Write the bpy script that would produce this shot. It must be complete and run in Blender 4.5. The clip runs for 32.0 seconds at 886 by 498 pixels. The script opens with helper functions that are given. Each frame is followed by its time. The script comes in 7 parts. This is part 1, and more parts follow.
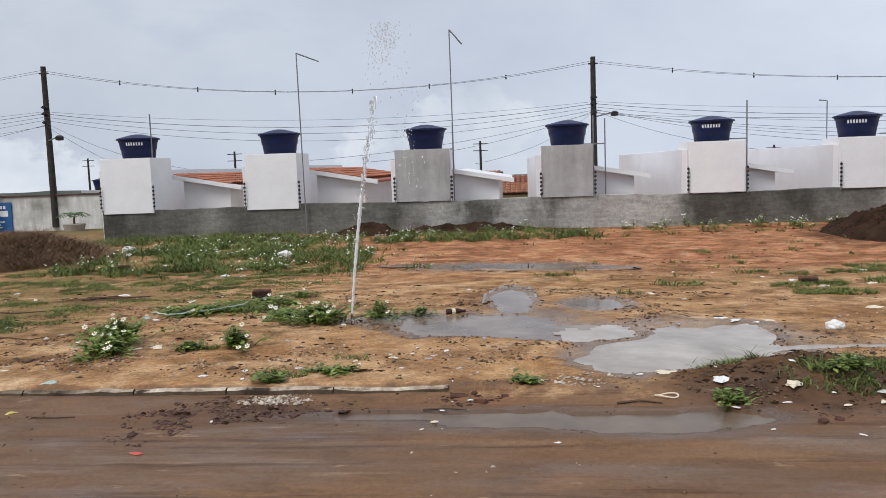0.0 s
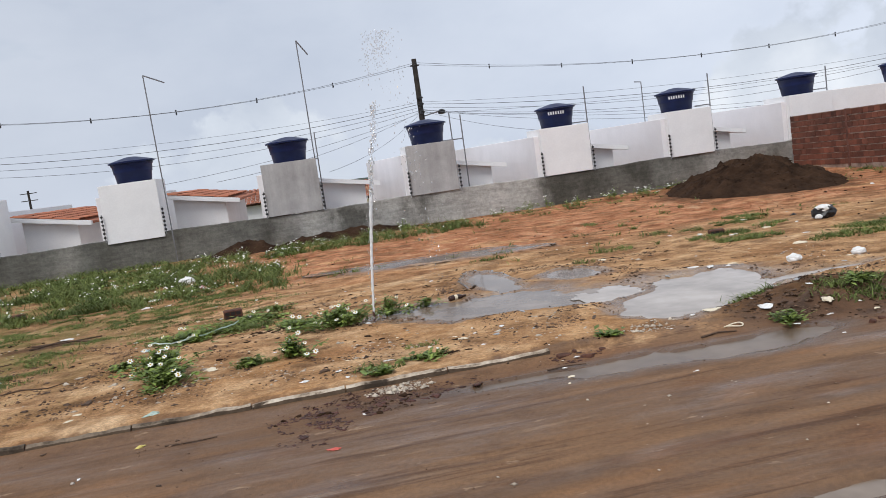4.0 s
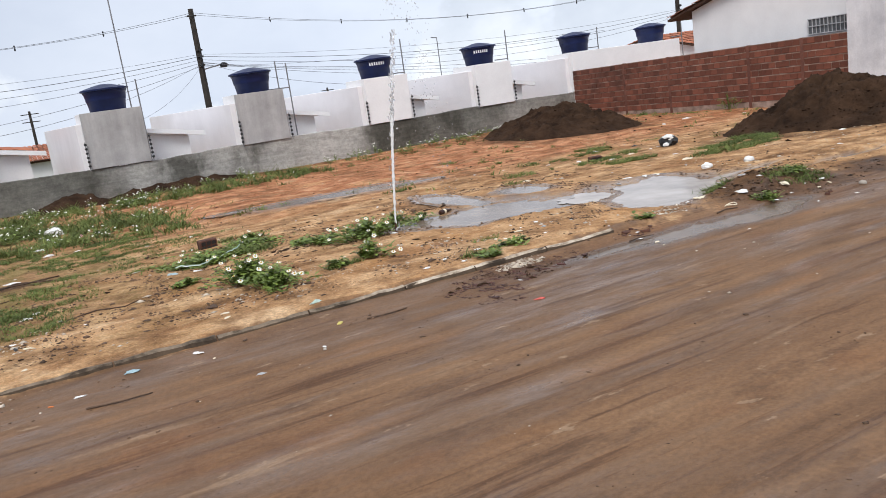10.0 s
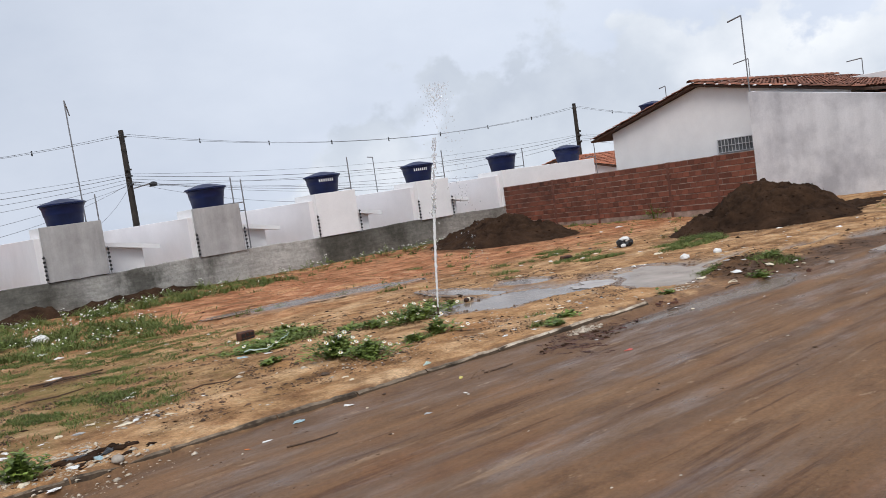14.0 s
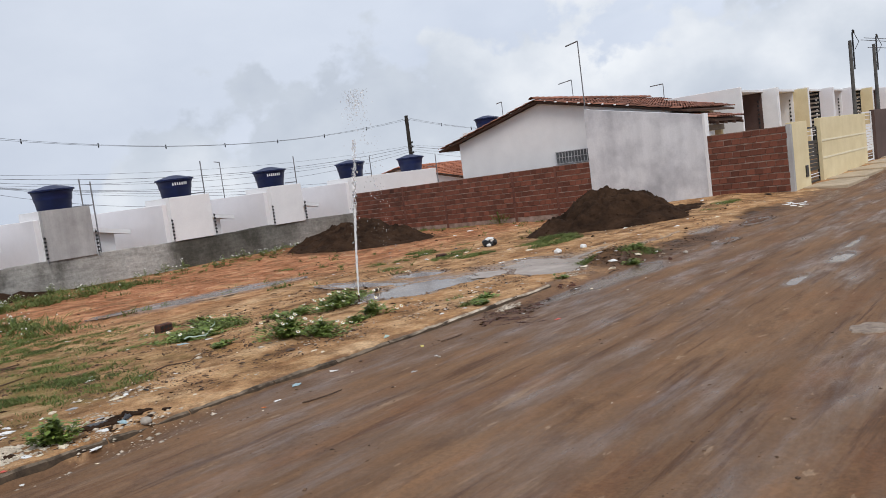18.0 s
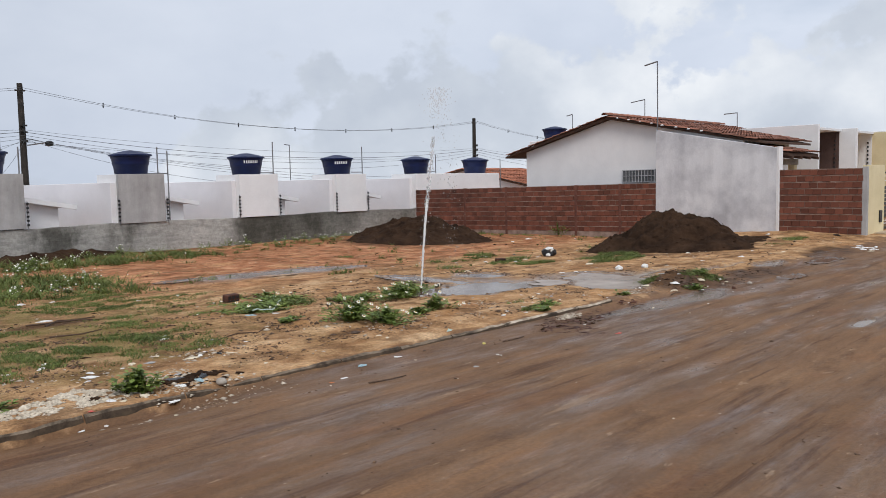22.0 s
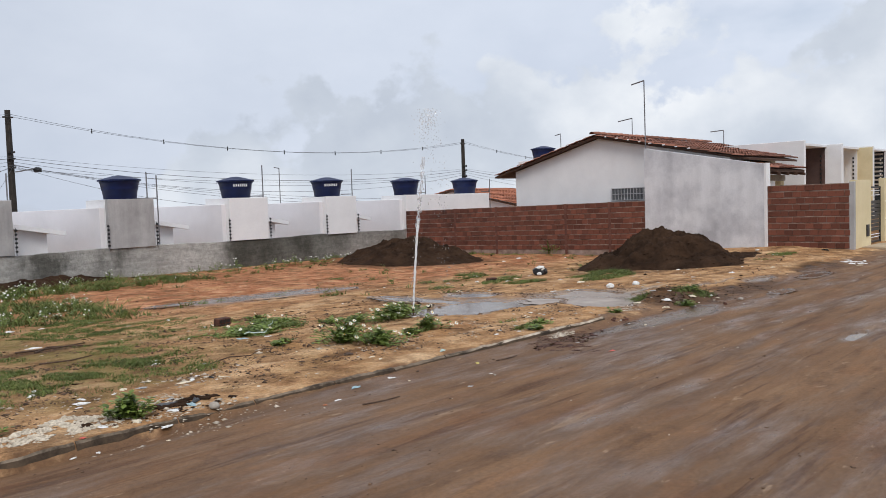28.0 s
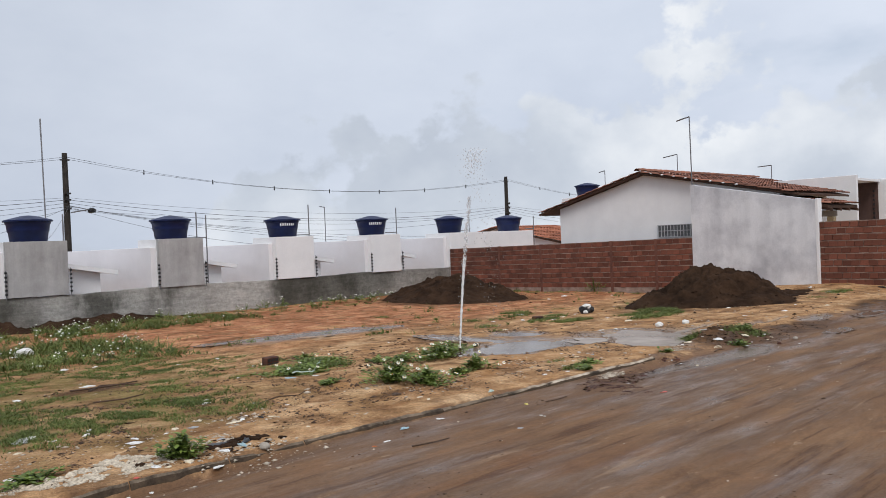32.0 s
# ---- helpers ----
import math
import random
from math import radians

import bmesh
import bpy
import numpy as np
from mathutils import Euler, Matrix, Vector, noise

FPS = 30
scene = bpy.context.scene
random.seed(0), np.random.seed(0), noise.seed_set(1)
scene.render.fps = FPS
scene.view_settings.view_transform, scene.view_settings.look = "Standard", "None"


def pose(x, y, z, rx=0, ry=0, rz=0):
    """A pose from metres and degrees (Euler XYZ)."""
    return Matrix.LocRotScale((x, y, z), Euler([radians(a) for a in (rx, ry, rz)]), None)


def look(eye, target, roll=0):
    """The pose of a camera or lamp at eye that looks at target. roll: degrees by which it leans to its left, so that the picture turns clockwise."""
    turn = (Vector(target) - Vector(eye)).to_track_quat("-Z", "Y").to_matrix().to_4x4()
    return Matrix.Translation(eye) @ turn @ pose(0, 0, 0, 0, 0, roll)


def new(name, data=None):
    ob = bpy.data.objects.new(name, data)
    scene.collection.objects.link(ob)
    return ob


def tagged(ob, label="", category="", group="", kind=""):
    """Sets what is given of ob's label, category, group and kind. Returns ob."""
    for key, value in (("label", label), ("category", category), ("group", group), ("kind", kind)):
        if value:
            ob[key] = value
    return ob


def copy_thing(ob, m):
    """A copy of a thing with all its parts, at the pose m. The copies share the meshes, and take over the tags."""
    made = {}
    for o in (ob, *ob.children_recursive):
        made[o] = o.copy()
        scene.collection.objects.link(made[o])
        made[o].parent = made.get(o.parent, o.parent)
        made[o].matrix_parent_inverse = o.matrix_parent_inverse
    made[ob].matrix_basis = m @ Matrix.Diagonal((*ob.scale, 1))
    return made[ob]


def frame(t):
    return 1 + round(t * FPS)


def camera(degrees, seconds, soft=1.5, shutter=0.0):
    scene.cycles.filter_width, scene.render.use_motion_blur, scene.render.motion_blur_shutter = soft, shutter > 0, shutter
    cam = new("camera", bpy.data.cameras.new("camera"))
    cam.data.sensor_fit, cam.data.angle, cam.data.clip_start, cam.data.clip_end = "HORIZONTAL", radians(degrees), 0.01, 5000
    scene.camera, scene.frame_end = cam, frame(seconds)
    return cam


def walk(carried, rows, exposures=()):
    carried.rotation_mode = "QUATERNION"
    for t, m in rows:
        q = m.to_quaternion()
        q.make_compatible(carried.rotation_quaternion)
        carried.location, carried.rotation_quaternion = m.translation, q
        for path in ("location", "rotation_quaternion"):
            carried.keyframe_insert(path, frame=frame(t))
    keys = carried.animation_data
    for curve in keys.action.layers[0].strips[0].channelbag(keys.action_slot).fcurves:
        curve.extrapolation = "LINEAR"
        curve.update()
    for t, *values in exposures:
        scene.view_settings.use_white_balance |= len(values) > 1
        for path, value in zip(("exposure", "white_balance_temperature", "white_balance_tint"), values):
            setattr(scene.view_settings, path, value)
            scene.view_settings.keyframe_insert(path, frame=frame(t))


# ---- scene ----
cam = camera(57.7, 32.0, 0.8)
PATH = [
    (0, (0.291, -5.644, 1.629), (0.114, -3.663, 1.426), -2.0),
    (0.5, (0.068, -5.725, 1.62), (0.073, -3.74, 1.376), -3.9),
    (1, (-0.135, -5.686, 1.611), (-0.057, -3.708, 1.325), -7.0),
    (1.5, (-0.415, -5.686, 1.617), (-0.215, -3.717, 1.327), -7.3),
    (2, (-0.717, -5.783, 1.653), (-0.333, -3.843, 1.36), -6.7),
    (2.5, (-0.988, -5.786, 1.633), (-0.511, -3.867, 1.332), -9.0),
    (3, (-1.318, -5.795, 1.659), (-0.862, -3.864, 1.407), -9.1),
    (3.5, (-1.624, -5.981, 1.691), (-1.33, -4.015, 1.47), -7.7),
    (5.5, (-2.618, -6.146, 1.667), (-2.099, -4.233, 1.4), -11.0),
    (6, (-2.922, -6.106, 1.676), (-2.285, -4.226, 1.435), -10.7),
    (6.5, (-3.256, -6.171, 1.696), (-2.565, -4.308, 1.465), -9.2),
    (7, (-3.516, -6.173, 1.691), (-2.854, -4.302, 1.441), -10.5),
    (7.5, (-3.847, -6.123, 1.717), (-3.185, -4.247, 1.512), -8.4),
    (8, (-4.183, -6.161, 1.731), (-3.467, -4.301, 1.569), -4.5),
    (8.5, (-4.438, -6.071, 1.698), (-3.712, -4.22, 1.483), -6.6),
    (9, (-4.78, -6.031, 1.706), (-3.986, -4.203, 1.534), -6.6),
    (9.5, (-5.1, -6.115, 1.728), (-4.247, -4.32, 1.504), -6.3),
    (10, (-5.323, -6.082, 1.711), (-4.405, -4.353, 1.304), -8.0),
    (10.5, (-5.618, -5.991, 1.707), (-4.457, -4.396, 1.375), -7.9),
    (11, (-5.9, -6.038, 1.712), (-4.512, -4.617, 1.479), -6.2),
    (11.5, (-6.119, -6.028, 1.717), (-4.764, -4.569, 1.535), -6.8),
    (12, (-6.382, -5.874, 1.691), (-5.237, -4.243, 1.52), -7.3),
    (12.5, (-6.672, -5.891, 1.656), (-5.487, -4.286, 1.513), -4.0),
    (13, (-6.969, -5.98, 1.694), (-5.665, -4.47, 1.559), -4.8),
    (13.5, (-7.209, -5.98, 1.692), (-5.976, -4.414, 1.529), -8.1),
    (14, (-7.503, -6.02, 1.683), (-6.306, -4.425, 1.534), -8.1),
    (14.5, (-7.741, -6.156, 1.685), (-6.461, -4.627, 1.529), -6.7),
    (16.5, (-8.589, -5.961, 1.718), (-7.182, -4.549, 1.546), -9.3),
    (17, (-8.813, -5.831, 1.707), (-7.413, -4.421, 1.484), -9.9),
    (17.5, (-9.068, -5.804, 1.688), (-7.643, -4.418, 1.472), -6.9),
    (18, (-9.263, -5.831, 1.702), (-7.735, -4.553, 1.519), -7.3),
    (18.5, (-9.408, -5.759, 1.708), (-7.845, -4.526, 1.516), -10.1),
    (19, (-9.611, -5.722, 1.721), (-8.082, -4.448, 1.527), -8.7),
    (19.5, (-9.8, -5.782, 1.72), (-8.254, -4.524, 1.553), -3.4),
    (20, (-9.794, -5.804, 1.698), (-8.298, -4.5, 1.452), -1.2),
    (20.5, (-9.723, -5.809, 1.702), (-8.326, -4.411, 1.399), -2.5),
    (21, (-9.653, -5.802, 1.698), (-8.221, -4.429, 1.442), -2.8),
    (21.5, (-9.603, -5.805, 1.693), (-8.156, -4.44, 1.494), -2.1),
    (22, (-9.576, -5.791, 1.691), (-8.129, -4.421, 1.525), -1.2),
    (22.5, (-9.578, -5.782, 1.696), (-8.124, -4.417, 1.554), -1.3),
    (23, (-9.577, -5.785, 1.7), (-8.112, -4.43, 1.569), -1.4),
    (23.5, (-9.575, -5.792, 1.701), (-8.107, -4.442, 1.553), -1.2),
    (24, (-9.594, -5.802, 1.711), (-8.133, -4.442, 1.576), -1.0),
    (24.5, (-9.575, -5.791, 1.701), (-8.108, -4.439, 1.56), -0.6),
    (25, (-9.573, -5.798, 1.702), (-8.084, -4.473, 1.533), -0.3),
    (25.5, (-9.583, -5.799, 1.702), (-8.095, -4.473, 1.535), -0.3),
    (27.5, (-9.6, -5.783, 1.686), (-8.172, -4.393, 1.525), -1.2),
    (28, (-9.59, -5.782, 1.682), (-8.123, -4.428, 1.567), -2.0),
    (28.5, (-9.625, -5.795, 1.688), (-8.163, -4.432, 1.606), -1.8),
    (29, (-9.626, -5.795, 1.692), (-8.183, -4.412, 1.621), -2.2),
    (29.5, (-9.626, -5.78, 1.687), (-8.199, -4.38, 1.609), -2.9),
    (30, (-9.629, -5.778, 1.685), (-8.213, -4.368, 1.609), -2.9),
    (30.5, (-9.618, -5.772, 1.682), (-8.224, -4.34, 1.615), -2.9),
    (31, (-9.619, -5.763, 1.686), (-8.218, -4.338, 1.617), -3.0),
    (31.5, (-9.639, -5.767, 1.71), (-8.229, -4.349, 1.673), -3.0),
    (32, (-9.623, -5.741, 1.71), (-8.225, -4.311, 1.691), -2.3),
]
EXPOSURE = [(0, 0.58), (3.5, 0.62), (7.3, 0.6), (8.0, 0.5), (9.4, 0.57), (10.0, 0.86), (10.3, 0.78), (10.8, 0.58), (11.1, 0.48), (13, 0.55), (14, 0.6), (17, 0.62), (18, 0.5), (19, 0.47), (20.5, 0.58), (21.2, 0.56),
            (22.5, 0.45), (25, 0.52), (28, 0.5), (32, 0.45)]
walk(cam, [(t, look(eye, target, roll)) for t, eye, target, roll in PATH], EXPOSURE)

# ---- light ----
world = bpy.data.worlds.new("world")
scene.world = world
world.use_nodes = True
SUN_DIR = Vector((-0.45, -0.55, 0.9)).normalized()


def build_sky():
    nt = world.node_tree
    nt.nodes.clear()
    n, l = nt.nodes.new, nt.links.new
    out, bg = n("ShaderNodeOutputWorld"), n("ShaderNodeBackground")
    sky = n("ShaderNodeTexSky")
    sky.sky_type, sky.sun_disc = "NISHITA", False
    sky.sun_elevation = math.asin(SUN_DIR.z)
    sky.sun_rotation = math.atan2(SUN_DIR.x, SUN_DIR.y)
    skys = n("ShaderNodeVectorMath")
    skys.operation = "SCALE"
    skys.inputs["Scale"].default_value = 0.10
    l(sky.outputs[0], skys.inputs[0])
    co = n("ShaderNodeTexCoord")

    def cloud(scale, detail, rough, loc, stretch, distort=0.0):
        mp, t = n("ShaderNodeMapping"), n("ShaderNodeTexNoise")
        mp.inputs["Scale"].default_value, mp.inputs["Location"].default_value = stretch, loc
        l(co.outputs["Generated"], mp.inputs[0])
        l(mp.outputs[0], t.inputs["Vector"])
        for key, v in (("Scale", scale), ("Detail", detail), ("Roughness", rough), ("Distortion", distort)):
            t.inputs[key].default_value = v
        return t.outputs[0]

    def stops(fac, *some):
        r = n("ShaderNodeValToRGB")
        while len(r.color_ramp.elements) < len(some):
            r.color_ramp.elements.new(0.5)
        for e, (p, c) in zip(r.color_ramp.elements, some):
            e.position, e.color = p, (*c, 1)
        l(fac, r.inputs[0])
        return r.outputs[0]

    def blend(fac, a, b):
        m = n("ShaderNodeMix")
        m.data_type = "RGBA"
        for sock, v in ((m.inputs["Factor"], fac), (m.inputs[6], a), (m.inputs[7], b)):
            l(v, sock)
        return m.outputs[2]
    # high grey layer with thin places where the blue shows
    veil = stops(cloud(1.9, 7, 0.55, (3.1, 1.7, 0.4), (1, 1, 1.8)), (0.3, (0.545, 0.615, 0.745)), (0.48, (0.65, 0.715, 0.835)), (0.7, (0.76, 0.82, 0.93)))
    thin = stops(cloud(2.6, 5, 0.55, (0.2, 5.1, 2.0), (1, 1, 2.6)), (0.3, (0.72, 0.72, 0.72)), (0.42, (1, 1, 1)))
    sep = n("ShaderNodeSeparateXYZ")
    l(co.outputs["Generated"], sep.inputs[0])
    # the layer is thinner, and so brighter, towards the east
    east = n("ShaderNodeMath")
    east.operation = "MULTIPLY_ADD"
    east.inputs[1].default_value, east.inputs[2].default_value = 0.2, 0.93
    l(sep.outputs[0], east.inputs[0])
    bright = n("ShaderNodeVectorMath")
    bright.operation = "SCALE"
    l(veil, bright.inputs[0])
    l(east.outputs[0], bright.inputs["Scale"])
    high = blend(thin, skys.outputs[0], bright.outputs[0])
    # heaped clouds low over the horizon
    heap = cloud(3.6, 10, 0.56, (2.35, 4.9, 1.1), (1, 1, 1.25), 0.0)
    lift = n("ShaderNodeMath")
    lift.operation = "MULTIPLY_ADD"
    lift.inputs[1].default_value, lift.inputs[2].default_value = -1.05, 0.0
    l(sep.outputs[2], lift.inputs[0])
    add = n("ShaderNodeMath")
    l(heap, add.inputs[0])
    l(lift.outputs[0], add.inputs[1])
    # the bank of heaped cloud stands to the east
    bank, more = n("ShaderNodeMath"), n("ShaderNodeMath")
    bank.operation = "MULTIPLY_ADD"
    bank.inputs[1].default_value, bank.inputs[2].default_value = 0.62, -0.285
    l(sep.outputs[0], bank.inputs[0])
    l(add.outputs[0], more.inputs[0])
    l(bank.outputs[0], more.inputs[1])
    # and a low row of small ones all round
    low, top = n("ShaderNodeMath"), n("ShaderNodeMath")
    low.operation, top.operation = "MULTIPLY_ADD", "MAXIMUM"
    low.inputs[1].default_value = -1.5
    l(sep.outputs[2], low.inputs[0])
    l(heap, low.inputs[2])
    l(low.outputs[0], top.inputs[0])
    l(more.outputs[0], top.inputs[1])
    body = stops(top.outputs[0], (0.482, (0, 0, 0)), (0.512, (0.95, 0.95, 0.95)))
    lit = stops(cloud(4.6, 8, 0.52, (7.3, 2.2, 1.25), (1, 1, 1.3), 0.0), (0.36, (0.575, 0.635, 0.735)), (0.48, (0.665, 0.725, 0.815)), (0.57, (0.8, 0.85, 0.925)), (0.67, (0.95, 0.985, 1.03)))
    l(blend(body, high, lit), bg.inputs[0])
    bg.inputs[1].default_value = 0.66
    l(bg.outputs[0], out.inputs[0])


build_sky()
sun = new("sun", bpy.data.lights.new("sun", "SUN"))
sun.data.energy, sun.data.angle, sun.data.color = 1.5, radians(25), (1.0, 0.97, 0.94)
sun.matrix_world = look((0, 0, 30), Vector((0, 0, 30)) - SUN_DIR)


# ---- materials ----
def nodes_of(name, rough=0.8, metal=0.0, spec=0.4):
    m = bpy.data.materials.new(name)
    m.use_nodes = True
    nt = m.node_tree
    b = nt.nodes["Principled BSDF"]
    b.inputs["Roughness"].default_value = rough
    b.inputs["Metallic"].default_value = metal
    b.inputs["Specular IOR Level"].default_value = spec
    return m, nt, b


def tex(nt, scale, detail=6, rough=0.6, coord="Object", stretch=(1, 1, 1)):
    c, mp, t = nt.nodes.new("ShaderNodeTexCoord"), nt.nodes.new("ShaderNodeMapping"), nt.nodes.new("ShaderNodeTexNoise")
    mp.inputs["Scale"].default_value = stretch
    t.inputs["Scale"].default_value, t.inputs["Detail"].default_value, t.inputs["Roughness"].default_value = scale, detail, rough
    nt.links.new(c.outputs[coord], mp.inputs[0])
    nt.links.new(mp.outputs[0], t.inputs["Vector"])
    return t.outputs[0]


def ramp(nt, fac, *stops):
    r = nt.nodes.new("ShaderNodeValToRGB")
    e = r.color_ramp.elements
    while len(e) < len(stops):
        e.new(0.5)
    for el, (p, c) in zip(e, stops):
        el.position = p
        el.color = (*c, 1) if len(c) == 3 else c
    nt.links.new(fac, r.inputs[0])
    return r.outputs[0]


def grey(v):
    return (v, v, v)


def mixc(nt, fac, a, b, mode="MIX"):
    m = nt.nodes.new("ShaderNodeMix")
    m.data_type, m.blend_type = "RGBA", mode
    for sock, v in ((m.inputs["Factor"], fac), (m.inputs[6], a), (m.inputs[7], b)):
        if hasattr(v, "links"):
            nt.links.new(v, sock)
        else:
            sock.default_value = v if isinstance(v, (int, float)) else (*v, 1)
    return m.outputs[2]


def math2(nt, op, a, b):
    m = nt.nodes.new("ShaderNodeMath")
    m.operation = op
    for sock, v in ((m.inputs[0], a), (m.inputs[1], b)):
        if hasattr(v, "links"):
            nt.links.new(v, sock)
        else:
            sock.default_value = v
    return m.outputs[0]


def bump(nt, b, height, dist=0.01, strength=0.6):
    n = nt.nodes.new("ShaderNodeBump")
    n.inputs["Distance"].default_value, n.inputs["Strength"].default_value = dist, strength
    nt.links.new(height, n.inputs["Height"])
    nt.links.new(n.outputs[0], b.inputs["Normal"])


def rand(nt):
    return nt.nodes.new("ShaderNodeObjectInfo").outputs["Random"]


def island(nt):
    return nt.nodes.new("ShaderNodeNewGeometry").outputs["Random Per Island"]


def simple(name, lo, hi, scale=6.0, rough=0.8, metal=0.0, bumpd=0.004, fine=60.0, spec=0.4, vary=0.0, by_island=False, grain=0.35):
    """Two-scale mottled colour between lo and hi, with fine relief."""
    m, nt, b = nodes_of(name, rough, metal, spec)
    a, f = tex(nt, scale, 5), tex(nt, fine, 4)
    c = ramp(nt, a, (0.3, lo), (0.7, hi))
    c = mixc(nt, grain, c, ramp(nt, f, (0.3, grey(0.55)), (0.7, grey(1.25))), "MULTIPLY")
    if vary:
        r = island(nt) if by_island else rand(nt)
        c = mixc(nt, 1.0, c, ramp(nt, r, (0.0, grey(1 - vary)), (1.0, grey(1 + vary))), "MULTIPLY")
    nt.links.new(c, b.inputs["Base Color"])
    if bumpd:
        bump(nt, b, f, bumpd)
    return m


# ---- mesh helpers ----
def put_mesh(name, verts, faces, mat, smooth=False):
    me = bpy.data.meshes.new(name)
    me.from_pydata([tuple(v) for v in verts], [], faces)
    me.materials.append(mat)
    if smooth:
        me.polygons.foreach_set("use_smooth", [True] * len(me.polygons))
    me.update()
    return me


def bm_mesh(name, bm, mat, smooth=False):
    me = bpy.data.meshes.new(name)
    bm.normal_update()
    bm.to_mesh(me)
    bm.free()
    me.materials.append(mat)
    if smooth:
        me.polygons.foreach_set("use_smooth", [True] * len(me.polygons))
    return me


def part(name, bm, mat, parent=None, label="", smooth=False):
    me = bm if isinstance(bm, bpy.types.Mesh) else bm_mesh(name, bm, mat, smooth)
    ob = new(name, me)
    if parent is not None:
        ob.parent = parent
    return tagged(ob, label)


def empty(name, m, label, category, group="", kind=""):
    ob = new(name)
    ob.matrix_world = m
    ob.empty_display_size = 0.2
    return tagged(ob, label, category, group, kind)


def box(x0, y0, z0, x1, y1, z1, bevel=0.0, bm=None):
    bm = bm or bmesh.new()
    m = Matrix.LocRotScale(((x0 + x1) / 2, (y0 + y1) / 2, (z0 + z1) / 2), None, (x1 - x0, y1 - y0, z1 - z0))
    r = bmesh.ops.create_cube(bm, size=1, matrix=m)
    if bevel:
        es = {e for v in r["verts"] for e in v.link_edges}
        bmesh.ops.bevel(bm, geom=list(es), offset=bevel, segments=1, affect="EDGES")
    return bm


def prism(pts, axis, a, b, bm=None):
    """A polygon in the plane across axis (0 x, 1 y, 2 z), drawn out from a to b."""
    bm = bm or bmesh.new()

    def v(p, d):
        q = list(p)
        q.insert(axis, d)
        return bm.verts.new(q)
    lo, hi = [v(p, a) for p in pts], [v(p, b) for p in pts]
    n = len(pts)
    bm.faces.new(lo)
    bm.faces.new(hi[::-1])
    for i in range(n):
        bm.faces.new((lo[i], hi[i], hi[(i + 1) % n], lo[(i + 1) % n]))
    bmesh.ops.recalc_face_normals(bm, faces=bm.faces)
    return bm


def tube(points, radius, sides=6, bm=None, taper=1.0):
    """A round bar along a line of points."""
    bm = bm or bmesh.new()
    pts = [Vector(p) for p in points]
    rings = []
    for i, p in enumerate(pts):
        d = (pts[min(i + 1, len(pts) - 1)] - pts[max(i - 1, 0)]).normalized()
        side = d.cross(Vector((0.31, 0.17, 0.93)) if abs(d.z) < 0.9 else Vector((1, 0, 0))).normalized()
        up = side.cross(d)
        r = radius * (1 + (taper - 1) * i / max(1, len(pts) - 1))
        rings.append([bm.verts.new(p + r * (math.cos(a) * side + math.sin(a) * up)) for a in (2 * math.pi * k / sides for k in range(sides))])
    for r0, r1 in zip(rings, rings[1:]):
        for k in range(sides):
            bm.faces.new((r0[k], r0[(k + 1) % sides], r1[(k + 1) % sides], r1[k]))
    bm.faces.new(rings[0][::-1])
    bm.faces.new(rings[-1])
    bmesh.ops.recalc_face_normals(bm, faces=bm.faces)
    return bm


def lathe(profile, sides=24, bm=None, wave=None):
    """A profile of (radius, z) turned round the z axis."""
    bm = bm or bmesh.new()
    rings = []
    for r, z in profile:
        rings.append([bm.verts.new(((r * (wave(k, r, z) if wave else 1)) * math.cos(2 * math.pi * k / sides),
                                    (r * (wave(k, r, z) if wave else 1)) * math.sin(2 * math.pi * k / sides), z)) for k in range(sides)])
    for r0, r1 in zip(rings, rings[1:]):
        for k in range(sides):
            bm.faces.new((r0[k], r0[(k + 1) % sides], r1[(k + 1) % sides], r1[k]))
    bm.faces.new(rings[0][::-1])
    bm.faces.new(rings[-1])
    bmesh.ops.recalc_face_normals(bm, faces=bm.faces)
    return bm


def vnoise(x, y, seed=0):
    """Smooth value noise on arrays, 0 to 1."""
    x, y = np.asarray(x, float), np.asarray(y, float)
    xi, yi = np.floor(x), np.floor(y)
    u, v = x - xi, y - yi
    u, v = u * u * (3 - 2 * u), v * v * (3 - 2 * v)

    def h(a, b):
        s = np.sin(a * 127.1 + b * 311.7 + seed * 74.7) * 43758.5453
        return s - np.floor(s)
    return (h(xi, yi) * (1 - u) + h(xi + 1, yi) * u) * (1 - v) + (h(xi, yi + 1) * (1 - u) + h(xi + 1, yi + 1) * u) * v


def fbm(x, y, seed=0, octaves=4):
    return sum(vnoise(x * 2**k, y * 2**k, seed + k) / 2 ** (k + 1) for k in range(octaves))


def smooth(a, b, x):
    t = np.clip((np.asarray(x, float) - a) / (b - a), 0, 1)
    return t * t * (3 - 2 * t)


